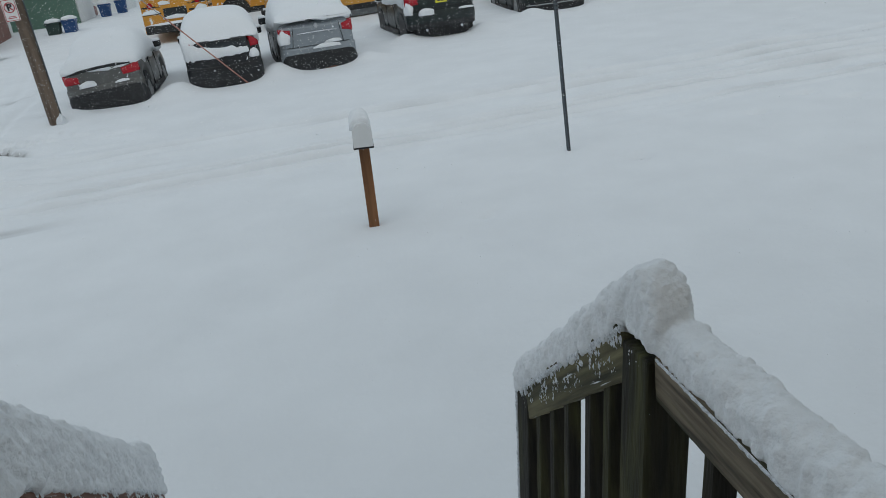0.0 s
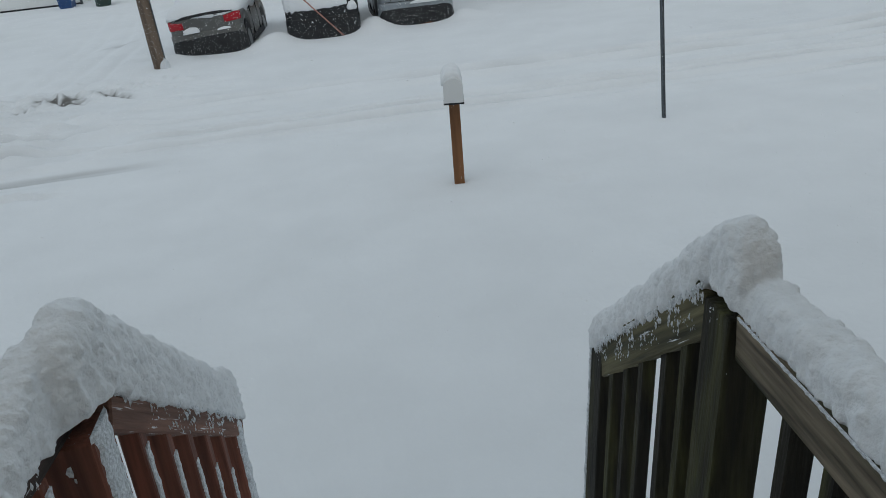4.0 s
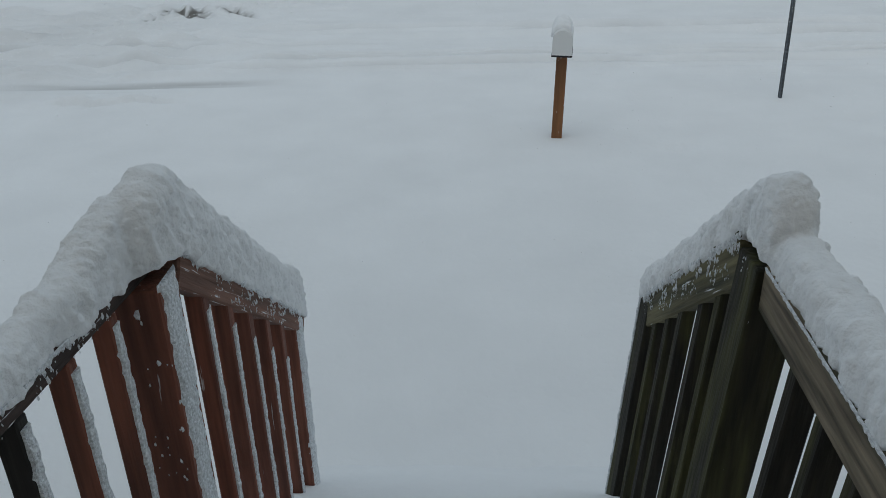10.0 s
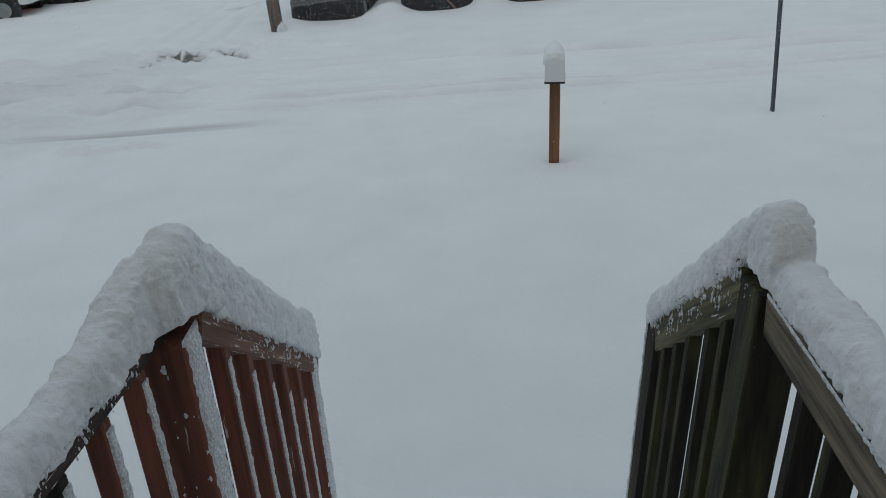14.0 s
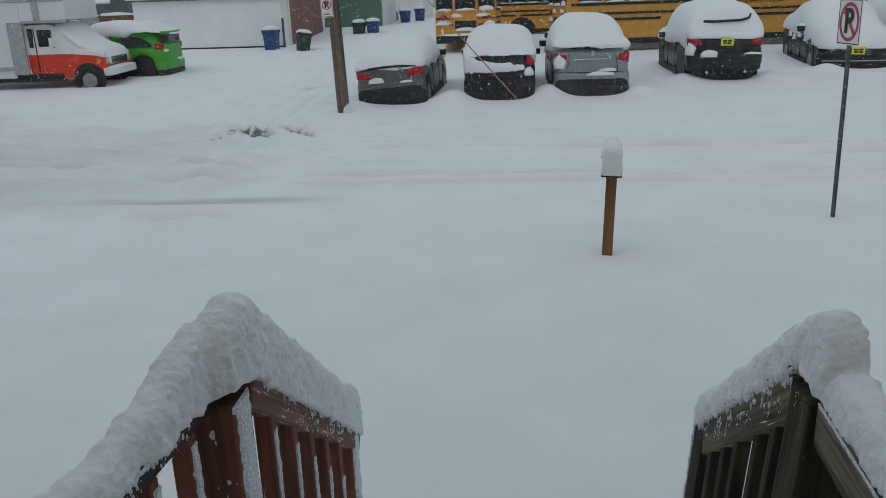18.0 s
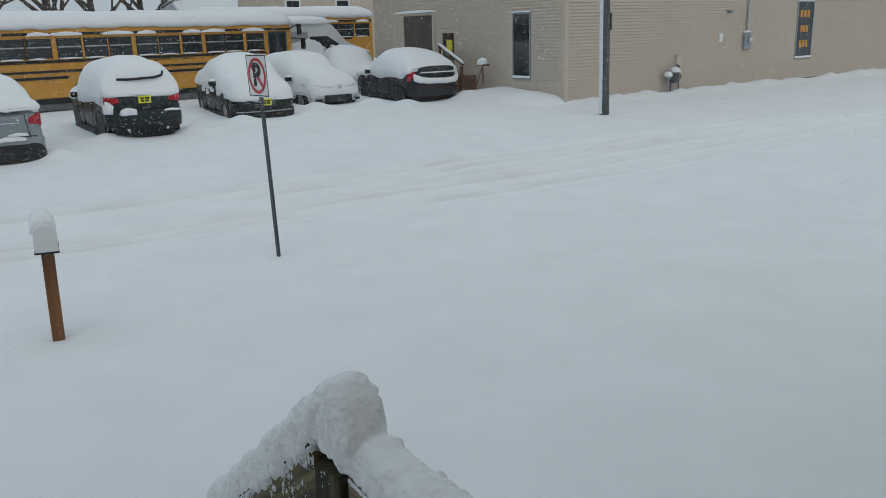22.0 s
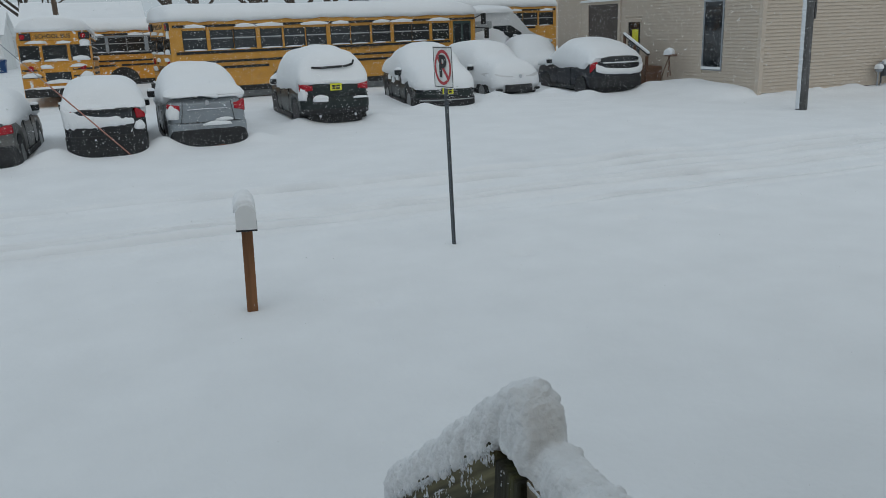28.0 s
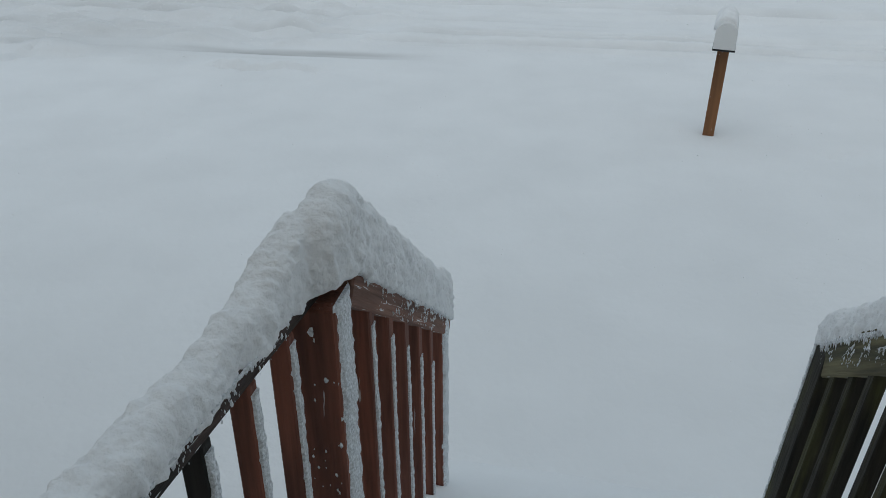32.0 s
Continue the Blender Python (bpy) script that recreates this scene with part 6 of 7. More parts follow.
part("roof_snow", blob((-0.05, -0.95, 2.5), (2.6, 0.95, 2.85), 0.08, 14, 2), SNOW, van, smooth=True)
part("hood_snow", blob((3.1, -0.84, 1.2), (4.4, 0.84, 1.5), 0.2, 14, 5), SNOW, van, smooth=True)
part("window_snow", blob((0.3, -1.0, 1.2), (2.0, -0.92, 1.85), 0.6, 14, 4), SNOW, van, "snow stuck to the van's side", True)
part("window_band", box((0.4, -0.965, 1.6), (1.3, -0.9, 2.2), 0.02), ALU, van)
part("grille", box((4.3, -0.55, 0.75), (4.45, 0.55, 1.05), 0.03), BLACK, van)
part("headlight", box((4.2, -0.84, 0.85), (4.42, -0.6, 1.06), 0.03), LAMP, van)
mirror(van, 2.3, -0.98, 1.45)
for x in (0.9, 3.6):
    wheel(van, x, -0.85, 0.36, 0.22, -1)


# ---- tan building ----
BX, BY = 17.55, 19.25
bld = thing("building", pose(0, 0, 0), "tan clapboard commercial building with narrow windows", "building")
part("side_wall", box((BX, BY, -0.3), (BX + 0.2, 30.8, 7.0)), SIDING, bld)
part("front_wall", box((BX, BY, -0.3), (60, BY + 0.2, 7.0)), SIDING, bld)
part("back_wall", box((BX, 30.6, -0.3), (60, 30.8, 7.0)), SIDING, bld)
part("roof", box((BX - 0.3, BY - 0.3, 7.0), (60.3, 31.1, 7.3)), SNOW, bld)
part("corner_trim", box((BX - 0.05, BY - 0.05, -0.2), (BX + 0.09, BY + 0.09, 7.0), 0.004), TRIM, bld)
part("foundation", box((BX - 0.01, BY - 0.012, -0.3), (60, BY, 0.34)), DARK_SHINGLE, bld)


def window(parent, face, u0, u1, z0, z1, stickers=False, frost=False):
    """face 'x': on the wall that looks to -x (u along y); face 'y': on the wall that looks to -y (u along x)."""
    def q(a, b, za, zb, d0, d1):
        if face == "x":
            return box((BX - d1, a, za), (BX - d0, b, zb), 0.003)
        return box((a, BY - d1, za), (b, BY - d0, zb), 0.003)
    w = part("window", q(u0, u1, z0, z1, -0.02, 0.025), CLEAN_GLASS, parent, "narrow tall dark window")
    t = 0.05
    for a, b, za, zb in ((u0 - t, u0, z0 - t, z1 + t), (u1, u1 + t, z0 - t, z1 + t), (u0, u1, z1, z1 + t), (u0, u1, z0 - t, z0)):
        part("window_frame", q(a, b, za, zb, -0.02, 0.05), METER, w)
    part("sill_snow", q(u0 - 0.03, u1 + 0.03, z0 - 0.01, z0 + 0.06, 0.02, 0.08), SNOW, w)
    part("head_snow", q(u0 - 0.05, u1 + 0.05, z1 + t, z1 + t + 0.04, 0.0, 0.07), SNOW, w)
    if stickers:
        for k, ws in enumerate((0.34, 0.26, 0.3)):
            zc = z1 - 0.42 - k * 0.56
            uc = (u0 + u1) / 2
            for j in range(3):
                part("window_lettering", q(uc - ws + j * ws * 0.68, uc - ws + j * ws * 0.68 + ws * 0.5, zc - 0.13, zc + 0.13, 0.026, 0.03), AMBER, w)
    return w


window(bld, "x", 20.87, 21.68, 0.98, 2.98)
window(bld, "y", 29.5, 30.5, 1.12, 3.18, True)
window(bld, "y", 37.0, 38.0, 1.12, 3.18, True)
rd = part("roller_door", box((BX - 0.03, 26.4, 0.2), (BX + 0.05, 28.4, 3.12)), DOOR_BROWN, bld, "dark brown roller door")
part("door_frame", box((BX - 0.07, 28.4, 0.2), (BX + 0.02, 28.95, 3.22), 0.01), TRIM, rd)
part("door_frame", box((BX - 0.07, 26.25, 0.2), (BX + 0.02, 26.4, 3.22), 0.01), TRIM, rd)
part("door_frame", box((BX - 0.07, 26.4, 3.12), (BX + 0.02, 28.4, 3.24), 0.01), TRIM, rd)
part("head_snow", blob((BX - 0.14, 26.2, 3.22), (BX, 29.0, 3.32), 0.2, 12), SNOW, rd)
sd = part("entry_door", box((BX - 0.03, 25.1, 0.4), (BX + 0.05, 25.75, 2.45)), CLEAN_GLASS, bld, "glass entry door with a yellow notice")
part("door_frame", box((BX - 0.07, 25.75, 0.4), (BX + 0.02, 26.0, 2.55), 0.01), TRIM, sd)
part("door_frame", box((BX - 0.07, 25.0, 2.45), (BX + 0.02, 25.75, 2.57), 0.01), TRIM, sd)
part("notice", box((BX - 0.045, 25.15, 1.75), (BX - 0.032, 25.5, 2.2)), PLATE_Y, sd)

hr = thing("stair_railing", pose(0, 0, 0), "dark entry stair railing covered in snow", "railing")
for y, z in ((24.9, 2.0), (24.3, 1.7), (23.6, 1.35)):
    part("post", box((16.75, y - 0.04, 0.3), (16.83, y + 0.04, z), 0.004), FENCE_BROWN, hr)
part("handrail", beam((16.79, 24.95, 2.05), (16.79, 23.5, 1.4), 0.08, 0.06), BLACK, hr)
part("lower_rail", beam((16.79, 24.95, 1.5), (16.79, 23.5, 0.85), 0.06, 0.05), FENCE_BROWN, hr)
part("rail_snow", ridge([(16.79, 24.95, 2.08, 0.05, 0.07), (16.79, 23.5, 1.43, 0.05, 0.07)], 0.05, 8), SNOW, hr)
part("step_box", box((16.5, 23.7, 0.2), (17.5, 25.6, 1.0), 0.02), FENCE_BROWN, hr)
spk = thing("folding_stand", pose(17.05, 22.75, 0.72) @ Matrix.Diagonal((0.9, 1.0, 1.05, 1)), "small folding stand half buried in snow by the wall", "stand")
for dx, dy in ((-0.2, -0.2), (0.2, 0.15), (-0.05, 0.28)):
    part("leg", tube([(dx, dy, 0), (0, 0, 0.62)], 0.018), FENCE_BROWN, spk)
part("top", box((-0.12, -0.26, 0.6), (0.12, 0.14, 0.66), 0.01), FENCE_BROWN, spk)
part("snow_cap", blob((-0.14, -0.2, 0.64), (0.14, 0.18, 0.86), 0.35, 10, 2), SNOW, spk, smooth=True)
part("brace", tube([(-0.12, -0.12, 0.25), (0.1, 0.1, 0.4)], 0.014), FENCE_BROWN, spk)

gm = thing("gas_meter", pose(22.3, BY - 0.26, 0.32) @ Matrix.Diagonal((1.05, 1.0, 1.35, 1)), "grey gas meter on pipes with snow on top", "meter")
part("meter_body", lathe([(0.05, 0.2), (0.15, 0.22), (0.16, 0.45), (0.1, 0.5)], 16), METER_DARK, gm)
part("regulator", lathe([(0.03, 0.25), (0.1, 0.28), (0.1, 0.34), (0.03, 0.38)], 14), METER, gm).location = (-0.3, 0, 0.05)
part("pipe", tube([(-0.32, 0, -0.2), (-0.32, 0, 0.5), (0, 0, 0.55), (0.25, 0, 0.5), (0.25, 0.2, 0.5)], 0.022), METER, gm)
part("snow_cap", blob((-0.15, -0.15, 0.47), (0.16, 0.15, 0.6), 0.2, 10, 7), SNOW, gm, smooth=True)
part("pipe", tube([(0.3, 0.1, -0.2), (0.3, 0.1, 0.62), (0.3, 0.2, 0.62)], 0.026), METER_DARK, gm)
part("pipe", tube([(-0.12, 0.06, -0.2), (-0.12, 0.06, 0.4), (0.1, 0.06, 0.42)], 0.026), METER_DARK, gm)
part("valve", box((0.25, 0.02, 0.3), (0.36, 0.14, 0.4), 0.015), METER_DARK, gm)
part("snow_cap", blob((-0.42, -0.12, 0.38), (-0.2, 0.12, 0.5), 0.2, 10, 8), SNOW, gm, smooth=True)
em = thing("electric_meter", pose(26.35, BY, 1.86), "grey electric meter box with conduit on the wall", "meter")
part("meter_box", box((-0.17, -0.14, -0.3), (0.17, -0.02, 0.3), 0.02), METER, em)
part("dial", lathe([(0.1, -0.16), (0.1, -0.22), (0.08, -0.24)], 18, "y"), CHROME, em).location = (0.05, 0, 0.03)
part("conduit", tube([(0.0, -0.06, 0.3), (0.0, -0.06, 5.0)], 0.03), METER, em)
part("snow_cap", blob((-0.18, -0.16, 0.29), (0.18, 0.0, 0.36), 0.2, 8), SNOW, em)
jb = tagged(part("junction_box", box((24.8, BY - 0.09, 1.85), (24.96, BY - 0.02, 2.15), 0.01), WHITE_PAINT), "small white box fixed to the siding", "box")
vb = tagged(part("vent_box", box((22.55, BY - 0.12, 1.2), (22.75, BY - 0.02, 1.5), 0.015), TRIM), "small tan vent box on the siding", "vent")
fl = thing("flood_light", pose(25.25, BY, 2.88), "small outdoor flood light on the siding", "light")
part("bracket", box((-0.05, -0.1, -0.05), (0.05, -0.02, 0.05), 0.01), METER, fl)
part("head", lathe([(0.04, -0.1), (0.08, -0.2), (0.075, -0.21)], 12, "y"), METER, fl)


# ---- sheds and far houses ----
def gable(m, length, depth, wall, rise, walls, label, name="garage", over=0.2, gmat=None, snow=0.17, edge=None):
    """Ridge along x. Origin at the front left corner on the ground; the front looks to -y."""
    g = thing(name, m, label, "garage" if name == "garage" else "house", kind="")
    part("wall", box((0, 0, -0.4), (length, depth, wall)), walls, g)
    for x in (0.0, length - 0.12):
        bm = bmesh.new()
        tri = [(0, wall), (depth, wall), (depth / 2, wall + rise)]
        loft([[(xx, y, z) for y, z in tri] for xx in (x, x + 0.12)], bm=bm)
        part("gable", bm, gmat or walls, g)
    for s in (0, 1):
        ya, yb = (-over, depth / 2) if s == 0 else (depth + over, depth / 2)
        za = wall - over * rise / (depth / 2)
        rr = [[(x, ya, za), (x, yb, wall + rise), (x, yb, wall + rise + 0.08), (x, ya, za + 0.08)] for x in (-over, length + over)]
        part("roof_slope", loft(rr), edge or walls, g)
    rings = []
    n = 16
    for i in range(n + 1):
        x = -over - 0.03 + (length + 2 * over + 0.06) * i / n
        ring = []
        for k in range(13):
            f = k / 12
            y = -over - 0.04 + (depth + 2 * over + 0.08) * f
            z = wall + rise - abs(y - depth / 2) * rise / (depth / 2) + 0.09
            ring.append((x, y, z + snow * (1 - abs(2 * f - 1) ** 8) * (1 + 0.25 * nz(x, y, 1, 0.7))))
        ring = [(x, depth + over, wall - over * rise / (depth / 2) + 0.02), ] [:0] + ring
        ring += [(x, p[1], wall + rise - abs(p[1] - depth / 2) * rise / (depth / 2) + 0.06) for p in reversed(ring)]
        rings.append(ring)
    part("roof_snow", loft(rings), SNOW, g, "thick even roof snow", False)
    return g


barn = gable(pose(-15.75, 34.5, level(34.5), 0, 0, -0.5), 6.4, 7.6, 2.1, 0.95, GARAGE_WHITE, "long white garage, snowy roof, brown door in its gable")
gd = part("garage_door", box((6.4, 1.1, 0.0), (6.45, 6.9, 1.9)), GARAGE_RED, barn, "closed brown sectional garage door")
for k in range(1, 4):
    part("panel_joint", box((6.45, 1.1, k * 0.47), (6.456, 6.9, k * 0.47 + 0.02)), DARK_SHINGLE, gd)
part("door_frame", box((6.4, 0.95, 0.0), (6.47, 1.1, 2.0)), WHITE_PAINT, gd)
part("door_frame", box((6.4, 6.9, 0.0), (6.47, 7.05, 2.0)), WHITE_PAINT, gd)
part("door_frame", box((6.4, 0.95, 1.9), (6.47, 7.05, 2.02)), WHITE_PAINT, gd)
for k in range(1, 14):
    part("siding_lap", box((0.0, -0.006, k * 0.145), (6.4, 0.0, k * 0.145 + 0.12)), GARAGE_WHITE, barn)
part("sill_line", box((0.0, -0.02, 0.0), (6.4, 0.0, 0.06)), BLACK, barn)
# dark strip standing in for the shadow line below the roof edge
part("eave_shadow_board", box((-0.1, -0.2, 1.98), (6.5, -0.17, 2.05)), DARK_SHINGLE, barn)
fp = tagged(part("fence_post", box((-9.3, 34.2, 0.5), (-9.22, 34.28, 1.7), 0.01), METER_DARK), "thin grey post at the garage corner", "post")

shed = gable(pose(-11.2, 43.5, 0.9, 0, 0, 0), 4.6, 5.5, 1.75, 1.1, GREEN_WALL, "green shed with dark shingled gable and white side door", gmat=DARK_SHINGLE)
part("side_wall", box((4.6, 0.3, -0.2), (4.64, 5.2, 1.7)), WHITE_PAINT, shed)
g2 = gable(pose(-11.5, 52, 0.9), 6.2, 6, 2.0, 1.1, GARAGE_WHITE, "white garage further along the alley under snow")
g3 = gable(pose(-5.0, 62, 0.9), 7.5, 7, 2.6, 1.3, GREY_WALL, "grey garage at the far end of the alley")
h1 = gable(pose(-30.6, 31.8, 0.4, 0, 0, 28), 13.0, 5, 2.45, 1.5, GARAGE_WHITE, "low white house with a broad snowy roof beside the garages", name="house", over=0.6, snow=0.25)
w = part("window", box((12.15, -0.03, 1.4), (12.5, 0.0, 2.0)), CLEAN_GLASS, h1)
for a, b, c0, d0 in ((12.05, 12.15, 1.3, 2.1), (12.5, 12.6, 1.3, 2.1), (12.15, 12.5, 2.0, 2.1), (12.15, 12.5, 1.3, 1.4)):
    part("window_frame", box((a, -0.05, c0), (b, 0.0, d0)), WHITE_PAINT, w)
TEAL = mat("teal_painted_rail", (0.2, 0.31, 0.32), 0.6, vary=0.15, dust=0.08, dustscale=12)
pr = thing("porch_steps", pose(-25.4, 29.3, 0.35, 0, 0, 12), "teal painted porch steps rail with a grey lattice", "railing")
for x, z in ((-0.6, 2.3), (0.15, 2.1), (0.75, 1.3)):
    part("post", box((x - 0.05, -0.05, -0.3), (x + 0.05, 0.05, z), 0.01), TEAL, pr)
part("handrail", beam((-0.6, 0, 2.0), (0.8, 0, 1.0), 0.07, 0.07), TEAL, pr)
part("lower_rail", beam((-0.6, 0, 1.3), (0.8, 0, 0.35), 0.06, 0.06), TEAL, pr)
for k in range(7):
    part("baluster", beam((-0.5 + 0.2 * k, 0, 1.94 - 0.143 * k), (-0.5 + 0.2 * k, 0, 1.24 - 0.136 * k), 0.035, 0.035, 0), TEAL, pr)
for k in range(6):
    part("lattice_slat", beam((0.9 + 0.12 * k, 0, -0.2), (1.3 + 0.12 * k, 0, 0.75), 0.02, 0.04, 0), METER_DARK, pr)
    part("lattice_slat", beam((1.3 + 0.12 * k, 0.02, -0.2), (0.9 + 0.12 * k, 0.02, 0.75), 0.02, 0.04, 0), METER_DARK, pr)
part("rail_snow", beam((-0.6, 0, 2.07), (0.8, 0, 1.07), 0.1, 0.07, 0.02), SNOW, pr)
h2 = gable(pose(-32.4, 43.1, 0.5, 0, 0, 24), 12, 8, 3.1, 1.9, DGREEN_HOUSE, "dark green house with snow on its roof", name="house", over=0.4, edge=WHITE_PAINT)
h8 = gable(pose(-20.6, 54, 0.5), 7.0, 8, 3.0, 2.8, GREY_WALL, "pale grey house behind the white garage, roof deep in snow", name="house", over=0.3, edge=WHITE_PAINT)
h6 = gable(pose(-22.7, 56, 0.5, 0, 0, 90), 9, 6.4, 4.3, 2.6, DGREEN_HOUSE, "tall dark green gable with a small white window", name="house", over=0.3, edge=WHITE_PAINT)
w = part("window", box((-0.03, 0.2, 3.8), (0.0, 0.9, 4.8)), CLEAN_GLASS, h6)
for a, b, c0, d0 in ((0.08, 0.2, 3.68, 4.92), (0.9, 1.02, 3.68, 4.92), (0.2, 0.9, 4.8, 4.92), (0.2, 0.9, 3.68, 3.8)):
    part("window_frame", box((-0.06, a, c0), (0.0, b, d0)), WHITE_PAINT, w)
h3 = gable(pose(-20, 66, 0.9), 12, 9, 3.5, 2.5, GREY_WALL, "pale house in the snowfall behind the garages", name="house")
h4 = gable(pose(23.2, 52, 0.6), 13, 9, 7.5, 2.2, SIDING, "large tan house behind the buses", name="house")
for x in (-0.1, 3.6):
    w = part("window", box((x, -0.03, 2.6), (x + 0.9, 0.0, 4.2)), CLEAN_GLASS, h4)
    for a, b, c0, d0 in ((x - 0.12, x, 2.48, 4.32), (x + 0.9, x + 1.02, 2.48, 4.32), (x, x + 0.9, 4.2, 4.32), (x, x + 0.9, 2.48, 2.6)):
        part("window_frame", box((a, -0.06, c0), (b, 0.0, d0)), WHITE_PAINT, w)
h7 = gable(pose(19.6, 62, 0.9), 6.2, 8, 3.0, 1.9, GREY_WALL, "small pale grey house behind the buses", name="house")
h5 = gable(pose(-30, 95, 0.9), 24, 12, 3.0, 2.4, GREY_WALL, "grey row of houses far off in the snow", name="house")
dish = thing("satellite_dish", pose(-17.3, 55.0, 5.2), "small dark satellite dish on a snowy roof", "dish")
part("bowl", lathe([(0.02, 0.0), (0.2, 0.03), (0.32, 0.1), (0.3, 0.12), (0.02, 0.03)], 18), METER_DARK, dish).matrix_basis = pose(0, 0, 0.5, 70, 0, 20)
part("mast", tube([(0, 0.05, -0.5), (0, 0.05, 0.4)], 0.03), METER_DARK, dish)
wire = tagged(part("service_wire", tube([(-24.5, 47.2, 4.9), (-22.8, 47.4, 4.3), (-20.6, 47.6, 4.05)], 0.02, 5), SIGN_BLACK), "thin black service wire to the green house", "wire")
wire = tagged(part("service_wire", tube([(-7.2, 44.0, 5.2), (-5.6, 41.5, 4.3), (-3.6, 38.2, 3.9)], 0.02, 5), SIGN_BLACK), "thin black service wire over the alley", "wire")
fence = thing("board_fence", pose(-19.3, 36.6, 0.5), "weathered fence, blue-grey gate and brown boards, snow on top", "fence")
for i in range(17):
    part("board", box((i * 0.15, 0, 0), (i * 0.15 + 0.14, 0.03, 1.5), 0.004), METER if i < 6 else FENCE_BROWN, fence)
part("fence_snow", blob((0, -0.04, 1.48), (0.9, 0.08, 1.6), 0.2, 8), SNOW, fence)
part("fence_snow", blob((0.95, -0.04, 1.48), (2.55, 0.08, 1.62), 0.2, 8, 3), SNOW, fence)


def wheelie_bin(m, material, label, tilt=0):
    b = thing("wheelie_bin", m @ pose(0, 0, -0.08, tilt, 0, 0) @ Matrix.Diagonal((0.92, 0.92, 0.92, 1)), label, "bin", "bins in the alley")
    part("bin_body", loft([[(x * s, y * s, z) for x, y in ((-0.3, -0.34), (0.3, -0.34), (0.3, 0.34), (-0.3, 0.34))] for s, z in ((0.78, 0.0), (0.95, 0.85), (1.0, 0.95))]), material, b)
    part("rim", box((-0.32, -0.36, 0.92), (0.32, 0.36, 0.98), 0.01), material, b)
    part("lid", loft([[(x, y, z) for x, z in ((-0.33, 0.98), (0.33, 0.98), (0.3, 1.06), (-0.3, 1.06))] for y in (-0.38, 0.36)]), material, b)
    part("handle", tube([(-0.25, 0.38, 0.97), (0.25, 0.38, 0.97)], 0.018), material, b)
    for s in (-0.28, 0.28):
        part("bin_wheel", lathe([(0.1, -0.03), (0.1, 0.03)], 12, "y"), RUBBER, b).matrix_basis = pose(s, 0.3, 0.1, 0, 0, 90)
    part("snow_cap", blob((-0.33, -0.38, 1.05), (0.33, 0.36, 1.24), 0.2, 10), SNOW, b, smooth=True)
    return b


wheelie_bin(pose(-9.55, 33.4, level(33.4) - 0.12), BIN_BLUE, "blue wheelie bin with tall snow cap by the white garage")
wheelie_bin(pose(-8.1, 32.6, level(32.6) - 0.25, 0, 9, 20), BIN_GREEN, "dark green wheelie bin leaning in the snow", -8)
wheelie_bin(pose(-7.15, 40.0, 0.36), BIN_GREEN, "dark green wheelie bin before the green shed")
wheelie_bin(pose(-6.5, 40.2, 0.4), BIN_BLUE, "blue wheelie bin before the green shed")
wheelie_bin(pose(-5.8, 47.0, 0.7), BIN_BLUE, "blue wheelie bin far up the alley")
wheelie_bin(pose(-5.2, 49.0, 0.75), BIN_BLUE, "blue wheelie bin far up the alley")

c = car(pose(-11.35, 50.2, 0.68, 0, 0, 0), SEDAN, CAR_RED, "small red car half buried far up the alley", skirt=lambda x: 0.9, group="")
fpole = utility_pole(pose(-2.2, 50, 0.8, 0, -1, 0), 0.15, 10, "utility pole far behind the buses")


def bare_tree(m, high, seed, label):
    rnd = random.Random(seed)
    t = thing("bare_tree", m, label, "tree")
    trunk, twigs = bmesh.new(), bmesh.new()
    tube([(0, 0, -0.3), (0.05, 0.05, high * 0.2), (0, 0.1, high * 0.42)], 0.28, 8, trunk, 0.18)

    def grow(p, d, ln, r, depth, bm):
        e = p + d * ln
        mid = p + d * ln * 0.5 + Vector((rnd.uniform(-1, 1), rnd.uniform(-1, 1), rnd.uniform(-0.3, 0.6))) * ln * 0.08
        tube([p, mid, e], r, 5 if depth > 1 else 3, bm, r * 0.55)
        if depth:
            for _ in range(3):
                nd = (d + Vector((rnd.uniform(-1, 1), rnd.uniform(-1, 1), rnd.uniform(-0.35, 0.7))) * 0.75).normalized()
                grow(p + d * ln * rnd.uniform(0.55, 1.0), nd, ln * rnd.uniform(0.55, 0.78), r * 0.55, depth - 1, twigs)
    limbs = bmesh.new()
    for k in range(6):
        a = k * 1.05 + rnd.random()
        grow(Vector((0, 0.05, high * (0.2 + 0.04 * k))), Vector((math.cos(a) * 0.8, math.sin(a) * 0.8, 0.75)).normalized(), high * 0.26, 0.13, 3, limbs)
    part("trunk", trunk, BARK, t)
    part("branching", limbs, BARK, t)
    part("crown", twigs, BARK, t)
    return t


bare_tree(pose(3.4, 48, 0.9), 11, 1, "bare winter tree behind the buses")
bare_tree(pose(7.8, 47, 0.9), 10, 2, "bare winter tree behind the buses")
bare_tree(pose(5.6, 56, 0.9), 12, 5, "bare winter tree behind the buses")
bare_tree(pose(12.6, 60, 0.9), 12, 8, "bare winter tree behind the buses")
bare_tree(pose(16.6, 63, 0.9), 12, 11, "bare winter tree behind the buses")
bare_tree(pose(-12.0, 62, 0.9), 6, 3, "bare winter tree behind the garages")
bare_tree(pose(-6.0, 75, 0.9), 12, 4, "bare winter tree far off in the snowfall")

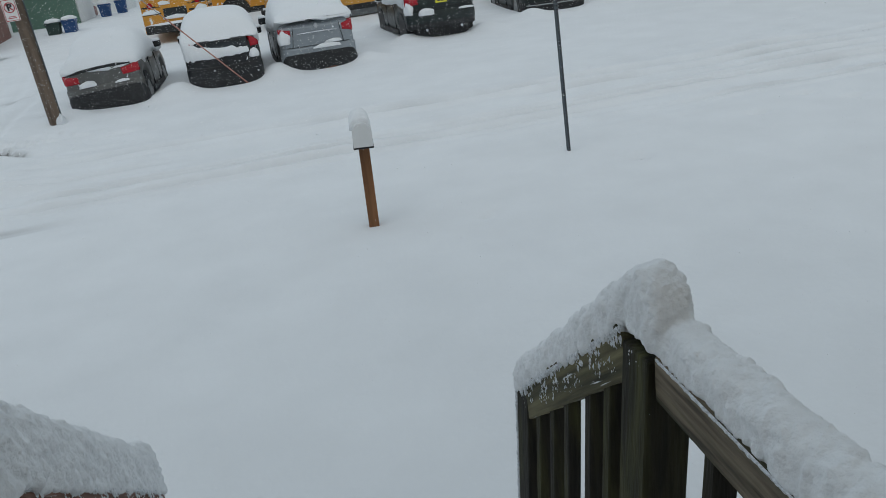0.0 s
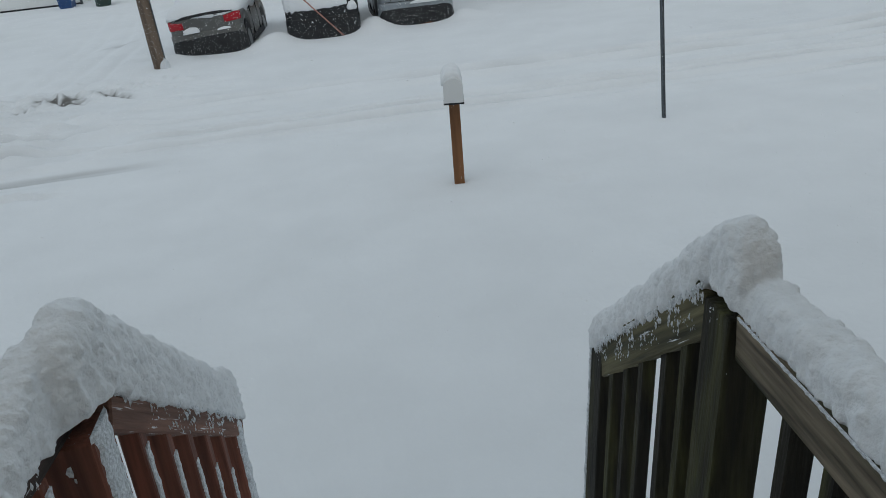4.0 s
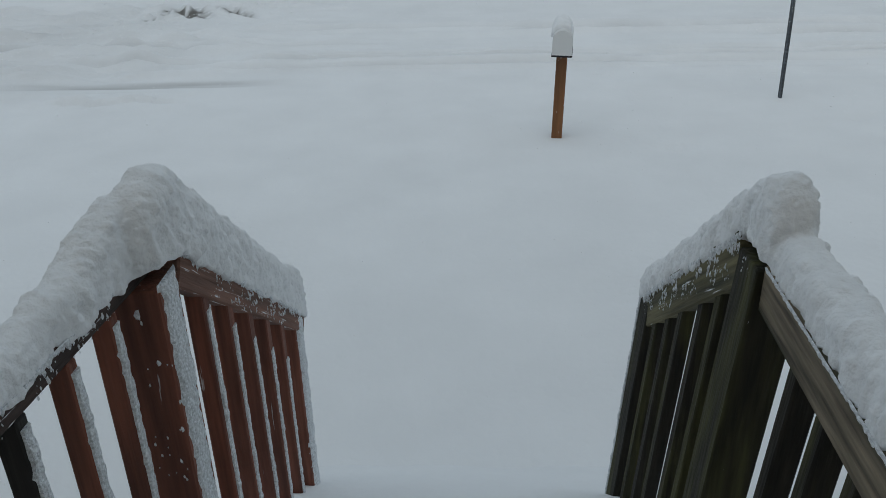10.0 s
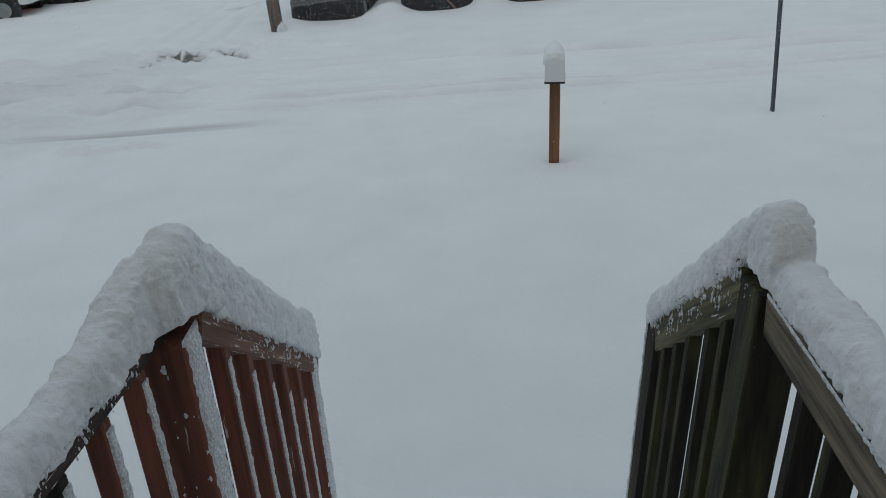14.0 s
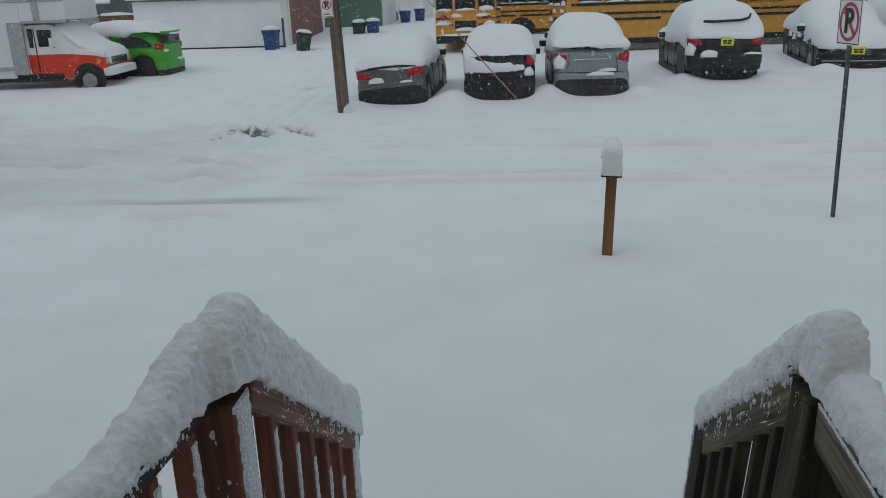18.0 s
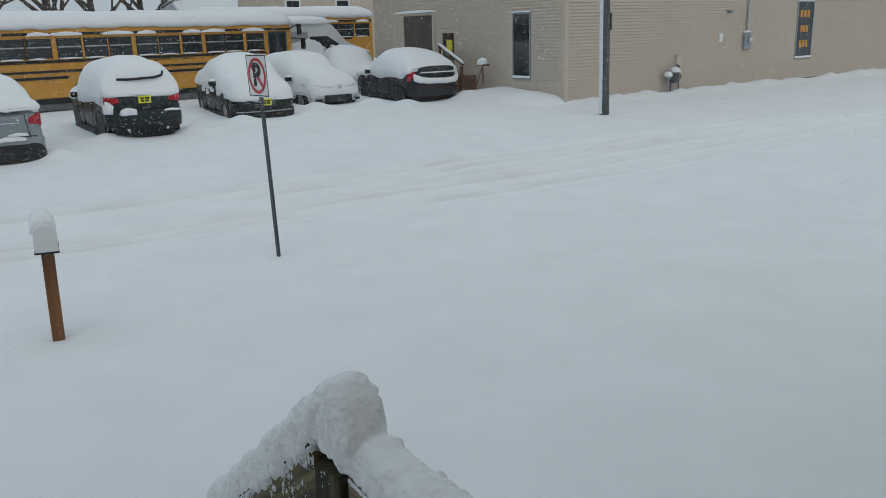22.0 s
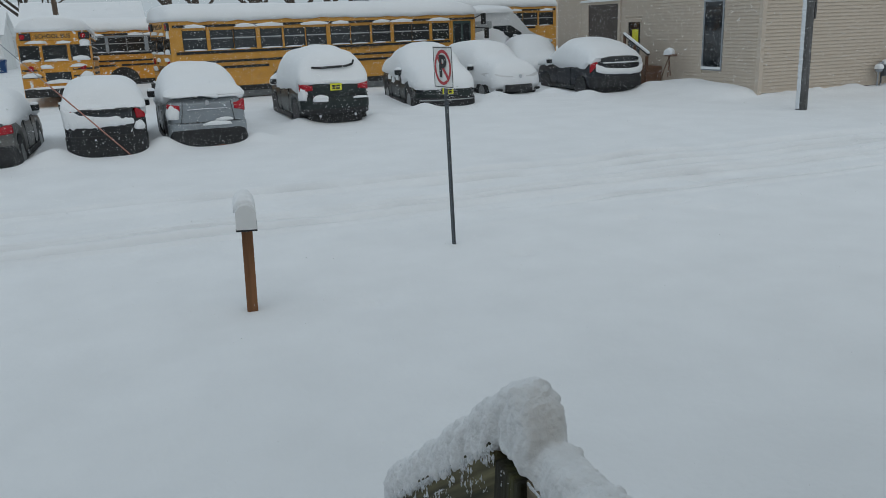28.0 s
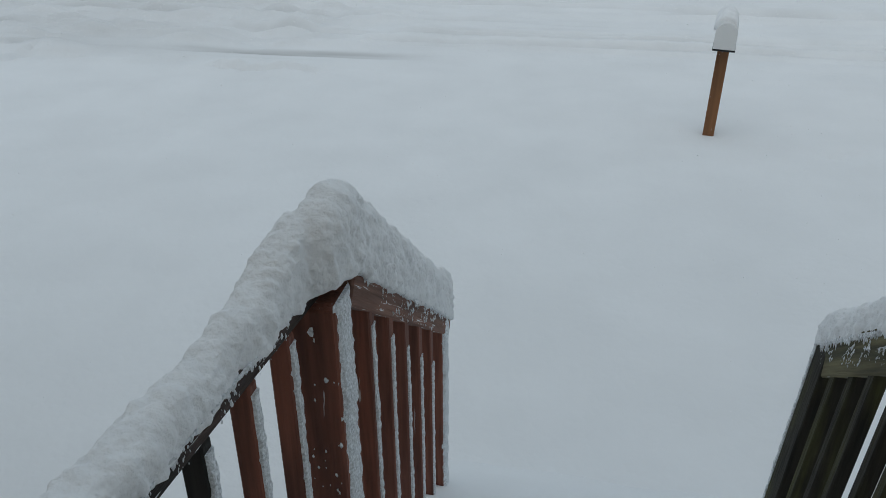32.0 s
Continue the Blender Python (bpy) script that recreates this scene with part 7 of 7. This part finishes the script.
# ---- snow in the air ----
rnd = np.random.default_rng(7)
N = 190000
az = np.radians(rnd.uniform(-78, 62, N))
el = np.radians(np.where(rnd.random(N) < 0.85, rnd.uniform(-11, 15, N), rnd.uniform(-42, -11, N)))
dist = 2.6 + 16.5 * rnd.random(N) ** 0.75
centre = np.stack([0.3 + dist * np.sin(az) * -1 * np.cos(el), 0.6 + dist * np.cos(az) * np.cos(el), 2.48 + dist * np.sin(el)], 1)
keep = (centre[:, 2] > 0.02 * np.maximum(0, centre[:, 1] - 8) + 0.12) & ~((np.abs(centre[:, 0] - 0.3) < 1.0) & (centre[:, 1] < 3.2))
centre, dist = centre[keep], dist[keep]
size = (0.0014 + 0.0023 * rnd.random(len(centre)) ** 1.7) * (0.5 + 0.095 * dist)
turn, tip = rnd.uniform(0, 2 * np.pi, len(centre)), np.radians(rnd.uniform(20, 55, len(centre)))
flat = np.stack([np.cos(turn), np.sin(turn), 0 * turn], 1)
side_a = np.stack([-np.sin(turn), np.cos(turn), 0 * turn], 1)
side_b = flat * np.cos(tip)[:, None] + np.array([[0, 0, 1]]) * np.sin(tip)[:, None]
corner = np.stack([side_a, side_b, -side_a, -side_b], 1) * (size[:, None, None] * 1.25 * rnd.uniform(0.7, 1.2, (len(centre), 4, 1)))
vv = (centre[:, None, :] + corner).reshape(-1, 3)
ff = (np.array([[0, 1, 2, 3]]) + 4 * np.arange(len(centre))[:, None])
fme = bpy.data.meshes.new("falling_snow")
fme.from_pydata(vv.tolist(), [], ff.tolist())
fme.materials.append(FLAKE)
tagged(new("falling_snow", fme), "fine snowflakes falling through the air", "snow", kind="stuff")

# ---- clapboards ----
clap = bmesh.new()
loft([[(x, y, z) for y, z in ((0, 0.012), (-0.036, 0), (-0.006, 0.112), (0, 0.112))] for x in (0.0, 1.0)], bm=clap)
clap_me = bpy.data.meshes.new("siding_board")
bmesh.ops.recalc_face_normals(clap, faces=clap.faces)
clap.to_mesh(clap_me)
clap.free()
clap_me.materials.append(SIDING)


def boards(parent, along, u0, u1, holes, z0, z1):
    z = z0
    while z < z1:
        cuts = sorted((a, b) for a, b, lo, hi in holes if lo - 0.05 < z + 0.05 < hi + 0.05)
        u = u0
        for a, b in cuts + [(u1, u1)]:
            if a > u:
                ob = new("siding_board", clap_me)
                ob.parent = parent
                if along == "y":
                    ob.matrix_basis = pose(u, BY, z) @ Matrix.Diagonal((a - u, 1, 1, 1))
                else:
                    ob.matrix_basis = pose(BX, a, z, 0, 0, -90) @ Matrix.Diagonal((a - u, 1, 1, 1))
            u = max(u, b)
        z += 0.1


boards(bld, "y", BX + 0.09, 60, ((29.44, 30.56, 1.07, 3.23), (36.94, 38.06, 1.07, 3.23)), 0.34, 5.4)
boards(bld, "x", BY + 0.09, 30.8, ((20.81, 21.74, 0.93, 3.06), (24.99, 26.0, 0.0, 2.6), (26.25, 28.96, 0.0, 3.3)), 0.34, 5.4)
